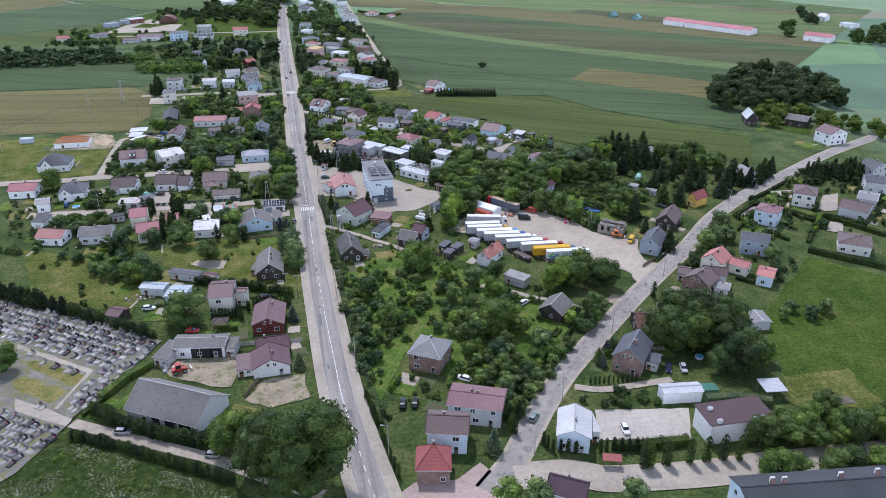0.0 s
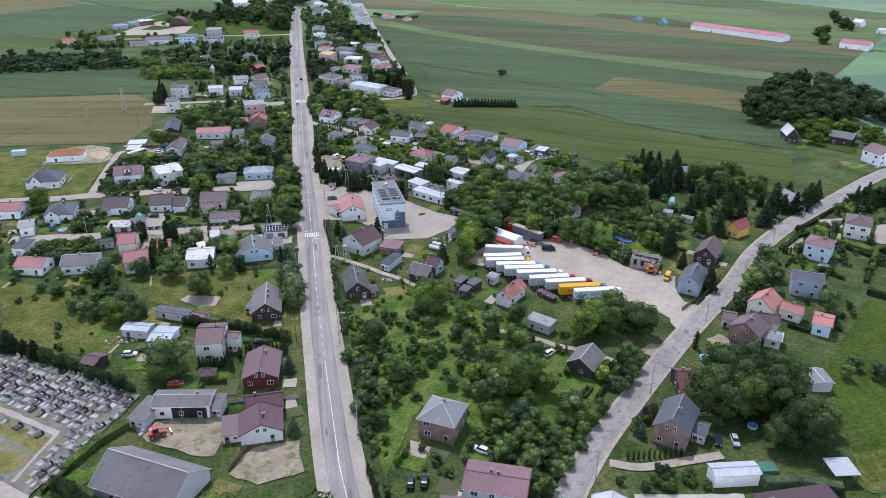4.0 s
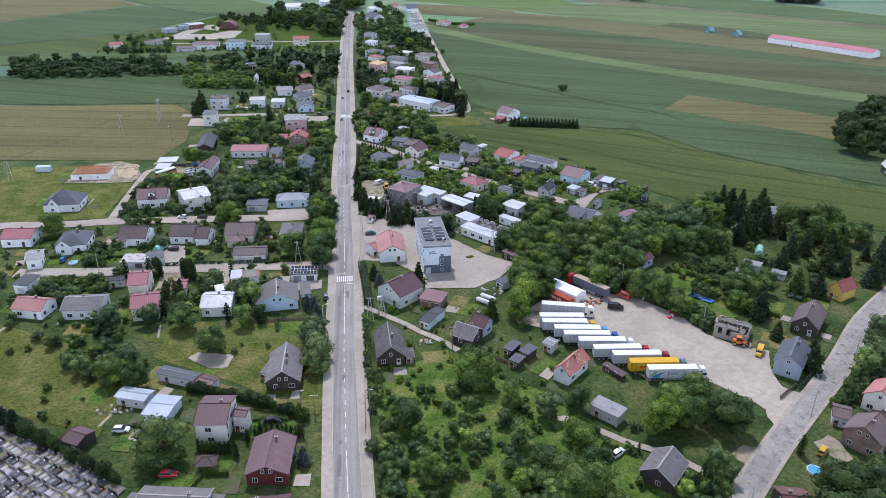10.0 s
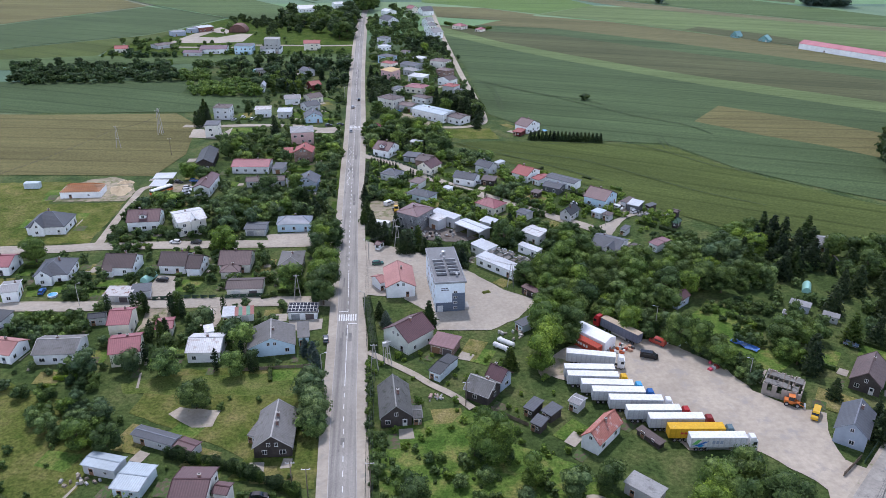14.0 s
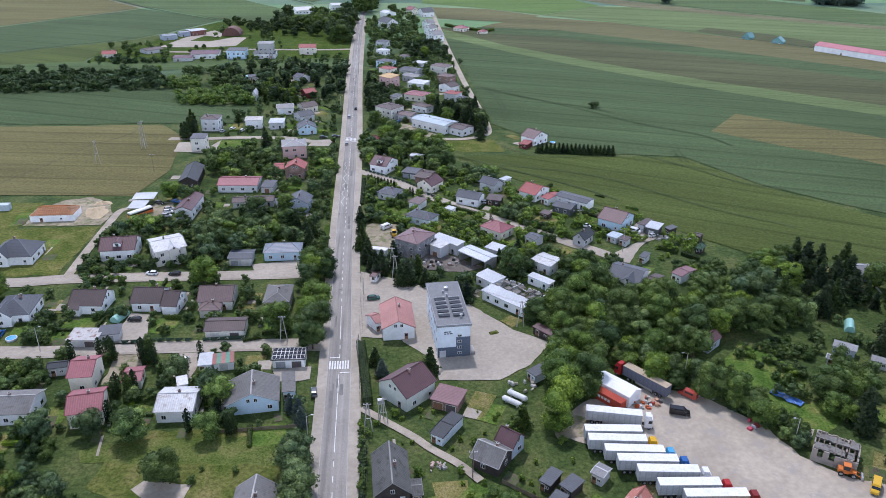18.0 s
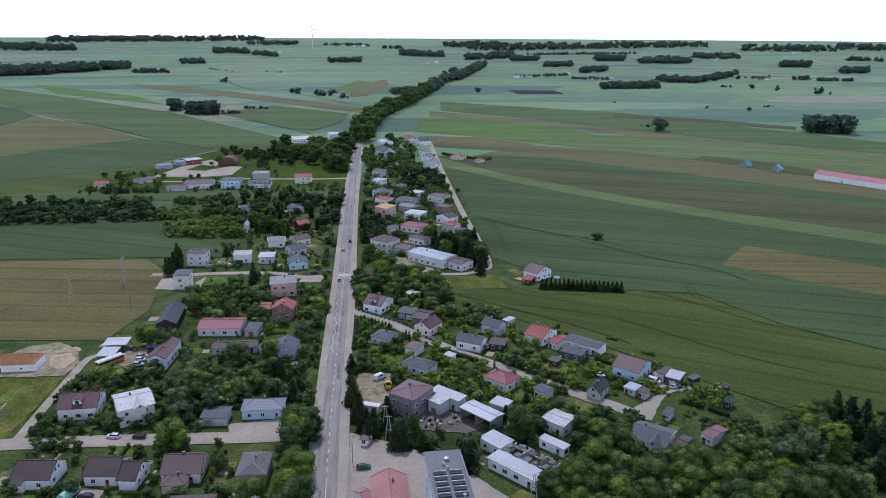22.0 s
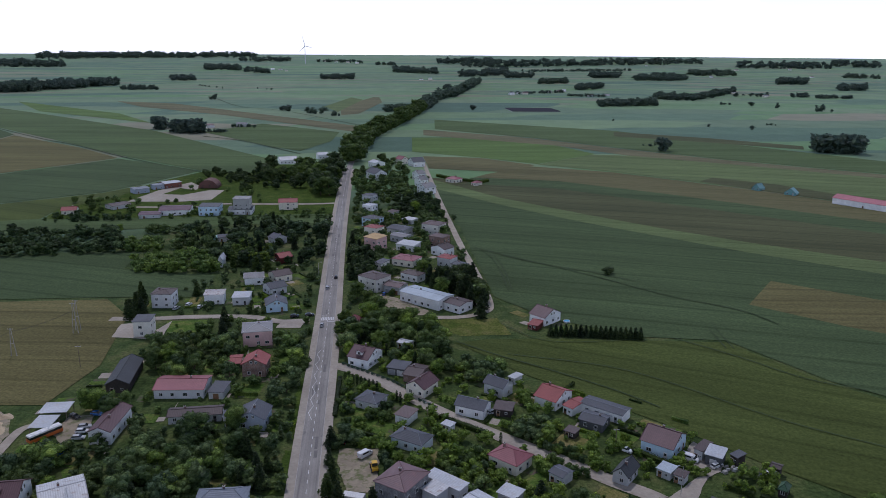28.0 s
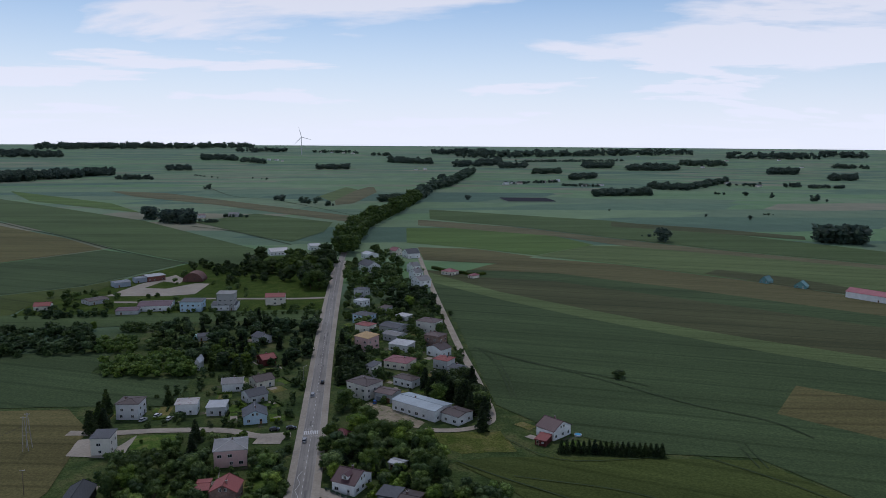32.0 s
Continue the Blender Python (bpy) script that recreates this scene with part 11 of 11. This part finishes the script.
def far_mass(spots, rnd, name, label):
    V, F, o = [], [], 0
    for x, y, h in spots:
        v, f = LOW[rnd.randrange(5)]
        a, k = rnd.uniform(0, 6.28), rnd.uniform(1.0, 1.7)
        R = np.array([[math.cos(a), -math.sin(a), 0], [math.sin(a), math.cos(a), 0], [0, 0, 1]])
        V.append((v * (h * k, h * k, h)) @ R.T + (x, y, rise(x, y) - 0.06 * h))
        F += [[q + o for q in t] for t in f]
        o += len(v)
    # far crowns take the leaf colour with haze mixed in
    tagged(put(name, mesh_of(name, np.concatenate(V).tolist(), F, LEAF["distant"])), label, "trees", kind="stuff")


def far_wood(x0, y0, x1, y1, depth, count, h):
    rnd = random.Random(int(x0 + 3 * y0))
    a, b = Vector((x0, y0)), Vector((x1, y1))
    back = a.normalized()
    spots = []
    for k in range(int(count * (1.9 if count > 20 else 1.3))):
        p = a.lerp(b, rnd.random()) + back * rnd.uniform(0, depth)
        spots.append((p.x, p.y, h * rnd.choice((0.55, 0.75, 0.9, 1.0)) * rnd.uniform(0.85, 1.1)))
    far_mass(spots, rnd, "distant_wood" if count > 12 else "field_trees", "dark green wood far across the fields" if count > 12 else "small clump of trees among fields")


def avenue(pts):
    """Old roadside trees of uneven age on both sides of the road, with gaps."""
    rnd = random.Random(9)
    near, far = [], []
    line = [Vector(p) for p in pts]
    for a, b in zip(line, line[1:]):
        d = b - a
        s = Vector((-d.y, d.x)).normalized()
        n = int(d.length / 8.5)
        for k in range(n):
            for side in (-1, 1):
                if rnd.random() < 0.24:
                    continue
                q = a + d * ((k + rnd.uniform(-0.35, 0.35)) / n) + s * side * rnd.uniform(4, 8)
                (near if q.y < 1400 else far).append((q.x, q.y, rnd.choice((8, 12, 15, 17, 20, 24)) * rnd.uniform(0.9, 1.12)))
    mass(near, ["oak"], rnd, "tree_avenue", "long double row of old roadside trees", 0.2)
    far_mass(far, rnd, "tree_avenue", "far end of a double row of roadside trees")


def far_house(x, y):
    rnd = random.Random(int(x * 3 + y))
    z = rise(x, y)
    w, d, e, r = rnd.uniform(10, 18), rnd.uniform(8, 10), rnd.uniform(3, 5), rnd.uniform(1.5, 3)
    root = thing("farmhouse", pose(x, y, z, 0, 0, rnd.uniform(-40, 40)), "pale farmhouse far across the fields", "house", "far farmhouses")
    b = Build()
    gable_walls(b, w, d, e, r, "x", wall_mat(rnd.choice(("white", "greywhite", "cream"))))
    put("wall", b.mesh("wall"), root)
    b = Build()
    b.slab([(-w / 2 - 0.3, -d / 2 - 0.4, e - 0.1), (w / 2 + 0.3, -d / 2 - 0.4, e - 0.1), (w / 2 + 0.3, 0, e + r + 0.1), (-w / 2 - 0.3, 0, e + r + 0.1), (w / 2 + 0.3, d / 2 + 0.4, e - 0.1), (-w / 2 - 0.3, d / 2 + 0.4, e - 0.1)], [(0, 1, 2, 3), (3, 2, 4, 5)], 0.15, roof_mat(rnd.choice(("greysheet", "palesheet", "brown", "redbrown")), "X"))
    put("roof", b.mesh("roof"), root)


def solar_park(x0, y0, x1, y1):
    root = thing("solar_park", pose(x0, y0, 0), "dark rows of solar panels in a field", "solar park")
    panel = surface("solar_glass", (0.03, 0.034, 0.05), 0.7, 0.2, 2, 0.1)
    for k in range(14):
        b = Build()
        yy = k * 6
        b.faces([(0, yy, 0.8), (x1 - x0, yy + y1 - y0, 0.8), (x1 - x0, yy + y1 - y0 + 2.6, 2.3), (0, yy + 2.6, 2.3)], [(0, 1, 2, 3)], panel)
        b.box(0, 0.2, yy, yy + 2, -0.2, 1.4, METAL)
        put("panel_row", b.mesh("panel_row"), root)


def wind_turbine(x, y):
    z = rise(x, y)
    root = thing("wind_turbine", pose(x, y, z, 0, 0, 15), "slender white wind turbine with three blades", "wind turbine")
    white = surface("turbine_white", (0.7, 0.72, 0.74), 0.4, 0.1, 1, 0.05)
    b = Build()
    b.tube((0, 0, -1), (0, 0, 79), 2.2, 1.3, white, 14)
    put("tower", b.mesh("tower"), root)
    b = Build()
    b.box(-1.7, 1.7, -4, 5, 77.5, 81, white, taper=0.3)
    put("nacelle", b.mesh("nacelle"), root)
    for a in (15, 135, 255):
        b = Build()
        c, s = math.sin(radians(-a)), math.cos(radians(-a))
        b.tube((0, -5, 79.5), (c * 12, -5, 79.5 + s * 12), 1.0, 1.5, white, 8)
        b.tube((c * 12, -5, 79.5 + s * 12), (c * 47, -5, 79.5 + s * 47), 1.5, 0.25, white, 8)
        put("blade", b.mesh("blade"), root)


def gardens(poly, count, h0, h1, kinds, name="garden_shrubs"):
    """Small shrubs and young trees that fill the gardens, too many to count."""
    PLANTED[0] += 1
    rnd = random.Random(PLANTED[0] * 3 + count)
    xs, ys = [p[0] for p in poly], [p[1] for p in poly]
    count = int(count * 1.3)
    spots, tries = [], 0
    while len(spots) < count and tries < count * 40:
        tries += 1
        p = (rnd.uniform(min(xs), max(xs)), rnd.uniform(min(ys), max(ys)))
        h = rnd.uniform(h0, h1) * rnd.choice((0.7, 1, 1, 1.2))
        if inside(p, poly) and not blocked(*p, h * 0.4):
            spots.append((*p, h))
    mass(spots, kinds.split(","), rnd, name, "garden shrubs and young trees" if name == "garden_shrubs" else "clumps of tall weeds in a meadow", 0.24)


wind_turbine(-247, 3468)
far_wood(-970, 1919, -829, 2006, 160, 110, 27)
far_wood(-844, 2047, -760, 2147, 130, 64, 25)
far_wood(-771, 2194, -707, 2248, 110, 44, 23)
far_wood(-656, 2087, -550, 2087, 66, 33, 14)
far_wood(-606, 2466, -535, 2473, 132, 30, 18)
far_wood(-605, 3011, -464, 2999, 176, 45, 21)
far_wood(-438, 2902, -336, 2847, 132, 30, 19)
far_wood(-131, 2579, -12, 2566, 110, 39, 18)
far_wood(-297, 1060, -280, 1055, 16, 8, 22)
far_wood(-252, 1005, -212, 999, 30, 22, 21)
far_wood(-216, 1008, -184, 1014, 8, 10, 6)
far_wood(-194, 1085, -142, 1081, 8, 10, 6)
far_wood(-346, 1747, -333, 1745, 8, 3, 16)
far_wood(-147, 1412, -129, 1401, 10, 5, 15)
far_wood(-91, 1352, -55, 1314, 8, 6, 14)
far_wood(-40, 1283, -23, 1275, 8, 3, 12)
far_wood(57, 1367, 108, 1389, 66, 24, 14)
far_wood(132, 2937, 298, 2838, 176, 51, 21)
far_wood(-1402, 2995, -1132, 3039, 264, 75, 24)
far_wood(-1448, 3566, -905, 3860, 330, 105, 28)
far_wood(-905, 3860, -515, 4019, 330, 60, 28)
far_wood(-551, 3545, -326, 3629, 198, 36, 21)
far_wood(-197, 3594, 15, 3516, 132, 30, 14)
far_wood(68, 3383, 161, 3345, 40, 10, 19)
far_wood(-485, 2271, -385, 2155, 10, 8, 6)
far_wood(-301, 2160, -244, 2115, 10, 6, 6)
far_wood(522, 1492, 660, 1516, 88, 66, 16)
far_wood(736, 1727, 817, 1680, 88, 39, 18)
far_wood(817, 1680, 1042, 1920, 88, 45, 18)
far_wood(587, 2345, 683, 2350, 110, 33, 18)
far_wood(634, 2077, 734, 2139, 110, 36, 18)
far_wood(823, 2590, 940, 2574, 154, 39, 20)
far_wood(949, 2473, 1124, 2430, 176, 66, 21)
far_wood(1234, 2675, 1378, 2586, 176, 54, 20)
far_wood(1325, 2220, 1422, 2201, 132, 42, 20)
far_wood(1376, 1970, 1454, 1956, 110, 36, 18)
far_wood(1117, 1762, 1155, 1758, 30, 10, 14)
far_wood(1161, 1726, 1251, 1716, 30, 27, 10)
far_wood(523, 2617, 631, 2635, 132, 36, 19)
far_wood(359, 2654, 572, 2795, 198, 60, 21)
far_wood(437, 3185, 984, 3261, 308, 90, 26)
far_wood(996, 3303, 1589, 3310, 308, 90, 26)
far_wood(1591, 3021, 1932, 2884, 264, 66, 24)
far_wood(2021, 3027, 2134, 2860, 264, 36, 24)
far_wood(1702, 2442, 1787, 2359, 88, 27, 15)
far_wood(361, 3479, 642, 3470, 264, 45, 26)
far_wood(651, 2955, 1104, 2933, 44, 54, 12)
far_wood(229, 1417, 241, 1416, 6, 3, 15)
far_wood(376, 773, 384, 770, 6, 4, 18)
far_wood(562, 752, 601, 732, 22, 26, 25)
far_wood(442, 1168, 447, 1166, 3, 2, 6)
far_wood(372, 826, 381, 818, 4, 4, 4)
far_wood(612, 1010, 616, 1007, 3, 2, 8)
far_wood(677, 1080, 693, 1076, 6, 6, 4)
far_wood(932, 1350, 941, 1344, 6, 3, 15)
far_wood(899, 1448, 910, 1451, 6, 3, 16)
far_wood(873, 1511, 882, 1511, 6, 3, 14)
far_wood(819, 1561, 852, 1540, 8, 7, 7)
far_wood(408, 1920, 573, 1982, 35, 24, 9)
far_wood(545, 1844, 642, 1819, 35, 21, 9)
far_wood(988, 1818, 1082, 1786, 12, 12, 12)
far_wood(946, 1326, 951, 1328, 3, 1, 12)
far_wood(564, 1060, 569, 1062, 3, 1, 6)
far_wood(226, 2055, 281, 2243, 20, 10, 12)
avenue([(2, 700), (19, 910), (60, 1078), (125, 1372), (194, 1740), (241, 1852), (387, 2395)])
far_house(-285, 1091)
far_house(-273, 1090)
far_house(-221, 1089)
far_house(-173, 1097)
far_house(-347, 3047)
far_house(-317, 3050)
far_house(-287, 2985)
far_house(93, 1330)
far_house(412, 1919)
far_house(437, 1943)
far_house(452, 1932)
far_house(531, 1984)
far_house(569, 2032)
far_house(586, 2032)
far_house(606, 1843)
far_house(656, 1861)
far_house(1277, 2577)
far_house(1615, 2496)
far_house(1285, 3254)
far_house(1524, 2885)
far_house(1741, 2864)
far_house(-171, 3644)
far_house(-113, 3602)
far_house(-56, 3555)
far_house(-13, 3512)
far_house(1023, 1890)
far_house(1060, 1789)
far_house(217, 2567)
far_house(247, 2553)
solar_park(307, 1368, 402, 1359)


def garden_plots():
    """Lawns, beds, paths and low hedges round the village houses, laid out square to each house."""
    rnd = random.Random(77)
    kinds = {"garden_lawn": (GROUNDS["orchardgrass"], "mown garden lawn beside village houses"), "garden_bed": (surface("garden_soil", (0.13, 0.1, 0.075), 0.95, 0.3, 2.5, 0.3, (0.07, 0.12, 0.035), 0.5), "dug vegetable beds in back gardens"),
             "garden_path": (GROUNDS["concrete"], "pale garden paths and paved spots"), "dry_patch": (GROUNDS["turf"], "dry yellowed grass in gardens")}
    parts = {k: Build() for k in kinds}
    count, hedges = 0, 0
    for bx, by, ca, sa, hw, hd in list(BUILT):
        if hw * hd < 11 or not -150 < by < 420 or bx > 118 and by < -60:
            continue
        ax, ay = Vector((ca, sa, 0)), Vector((-sa, ca, 0))
        for name, n in (("garden_lawn", 3), ("dry_patch", 1), ("garden_bed", 2), ("garden_path", 2)):
            for _ in range(n):
                side = rnd.choice((-1, 1))
                if name == "garden_path":
                    w, d = rnd.choice(((rnd.uniform(0.6, 0.9), rnd.uniform(4, 8)), (rnd.uniform(2.5, 4), rnd.uniform(3, 5))))
                else:
                    w, d = (rnd.uniform(4, 9), rnd.uniform(5, 11)) if name != "garden_bed" else (rnd.uniform(2, 5), rnd.uniform(2.5, 6))
                u, v = (side * (hw + w * rnd.uniform(0.6, 1.2)), rnd.uniform(-1, 1) * hd) if rnd.random() < 0.5 else (rnd.uniform(-1, 1) * hw, side * (hd + d * rnd.uniform(0.6, 1.1)))
                c = Vector((bx, by, 0)) + ax * u + ay * v
                cs = [c + ax * p * w + ay * q * d for p, q in ((-0.5, -0.5), (0.5, -0.5), (0.5, 0.5), (-0.5, 0.5))]
                if any(blocked(p.x, p.y, 0.2) for p in cs + [c]):
                    continue
                count += 1
                z = 0.1522 + 0.002 * (count // 80) + 0.00002 * (count % 80)
                parts[name].faces([(p.x + rnd.uniform(-0.3, 0.3), p.y + rnd.uniform(-0.3, 0.3), z) for p in cs], [(0, 1, 2, 3)], kinds[name][0])
                if name == "garden_lawn" and hedges < 95 and rnd.random() < 0.75 and not (bx < -98 and by > 60):
                    i = rnd.randrange(4)
                    p, q = cs[i], cs[(i + 1) % 4]
                    hedges += 1
                    hedge([(p.x, p.y), (q.x, q.y)], rnd.uniform(0.7, 1.1), rnd.uniform(0.9, 1.9), rnd.choice(("hedge", "hedge", "bush", "golden")))
    for k, b in parts.items():
        tagged(put(k, b.mesh(k)), kinds[k][1], "ground", kind="structure")


def flower_heads(poly, count, seed):
    """Pale umbels standing in tall grass, gathered in drifts."""
    rnd, spots = random.Random(seed), []
    xs, ys = [p[0] for p in poly], [p[1] for p in poly]
    while len(spots) < count:
        x, y = rnd.uniform(min(xs), max(xs)), rnd.uniform(min(ys), max(ys))
        if inside((x, y), poly) and noise.noise(Vector((x * 0.13, y * 0.13, 3.0))) + rnd.uniform(-0.25, 0.25) > 0.05:
            spots.append((x, y, rnd.uniform(0.5, 0.9)))
    rng = np.random.default_rng(seed)
    pts = np.array(spots)
    v, f = leaf_cards(rng, pts, np.tile((0.0, 0.0, 1.0), (len(pts), 1)), 0.12, 0.3)
    me = mesh_of("flower_heads", v.tolist(), f.tolist(), surface("pale_umbels", (0.5, 0.5, 0.4), 0.9, 0.5, 4, 0.2))
    tagged(put("flower_heads", me), "pale flower heads in an uncut meadow", "flowers", kind="stuff")


WEEDS = [(-62.0, -141.0), (-26.0, -164.5), (-21.0, -170.0), (-21.0, -179.0), (-90.0, -164.0), (-73.0, -149.5)]
flower_heads(WEEDS, 2600, 5)
garden_plots()
gardens(WEEDS, 90, 0.5, 1.1, "bush", "meadow_weeds")
gardens([(-125, -25), (-8, -25), (-8, 60), (-125, 60)], 170, 1.2, 3.8, "bush,roundtree")
gardens([(-95, 62), (-8, 62), (-8, 125), (-60, 125), (-95, 90)], 130, 1.5, 5, "bush,roundtree")
gardens([(-75, 130), (-8, 130), (-8, 215), (-75, 215)], 90, 1.5, 5, "bush,roundtree,oak")
gardens([(-75, 225), (-8, 225), (-8, 330), (-75, 300)], 70, 1.5, 4, "bush,roundtree")
gardens([(8, 80), (45, 60), (125, 60), (135, 75), (90, 130), (20, 180), (8, 180)], 210, 1.3, 4.2, "bush,roundtree")
gardens([(8, 225), (75, 230), (80, 420), (75, 600), (10, 640)], 230, 2, 6, "bush,roundtree,oak")
gardens([(12, 25), (60, 35), (110, 30), (100, 60), (50, 58), (12, 60)], 60, 2, 5, "bush,roundtree")
gardens([(8, -60), (60, -100), (60, -40), (30, -10), (8, -10)], 60, 0.8, 2, "bush")
gardens([(8, -150), (60, -130), (80, -85), (30, -60), (8, -60)], 130, 1, 2.6, "bush")
gardens([(110, -110), (160, -100), (190, -70), (260, -60), (300, 0), (230, 10), (130, -80)], 100, 1.5, 3.5, "bush,roundtree")
gardens([(-75, -80), (-8, -80), (-8, -30), (-100, -30)], 22, 0.8, 2.2, "bush")
gardens([(95, -30), (190, -30), (200, 40), (120, 40)], 60, 1.5, 4, "bush,roundtree")


def power_line(pts, z, count, label):
    """Overhead wires sagging from pole to pole."""
    root = thing("power_line", pose(pts[0][0], pts[0][1], 0), label, "power line")
    o = Vector((*pts[0], 0))
    wire = plain("black_wire", (0.03, 0.03, 0.032), 0.6)
    for k in range(count):
        b, run = Build(), []
        for p, q in zip(pts, pts[1:]):
            a, c = Vector((*p, z)) - o, Vector((*q, z)) - o
            d = c - a
            side = Vector((-d.y, d.x, 0)).normalized() * (k - (count - 1) / 2) * 0.45
            n = 8
            run += [a + d * (i / n) + side - Vector((0, 0, 0.9 * 4 * (i / n) * (1 - i / n))) for i in range(n + 1)]
        along = (run[-1] - run[0]).normalized()
        flat = Vector((-along.y, along.x, 0)) * 0.022
        ring = (flat, Vector((0, 0, 0.022)), -flat, Vector((0, 0, -0.022)))
        b.faces([p + r for p in run for r in ring], [(4 * i + j, 4 * i + (j + 1) % 4, 4 * i + 4 + (j + 1) % 4, 4 * i + 4 + j) for i in range(len(run) - 1) for j in range(4)], wire)
        put("wire", b.mesh("wire"), root)


power_line([(11.9, -160.7), (8.1, -120.6), (7.4, -76.0), (8.5, -28.5), (6.5, 1.1), (6.9, 41.8), (17.6, 52.3)], 8.3, 3, "thin black overhead wires along the main road")
power_line([(45.8, -167.7), (59.8, -148.5), (86.3, -119.8), (119.5, -87.7), (146.1, -64.6), (175.8, -35.6), (194.8, -24.8)], 8.3, 3, "thin black overhead wires along the side road")
power_line([(12.3, -26.0), (32.0, -46.9)], 7.6, 2, "thin overhead wires across a garden")
power_line([(17.6, 52.3), (54.8, 17.7)], 8.4, 2, "thin overhead wires across a yard")
power_line([(-152.6, 112.6), (-122.7, 184.3), (-107.6, 207.8)], 10.5, 3, "thin overhead wires across a wheat field")
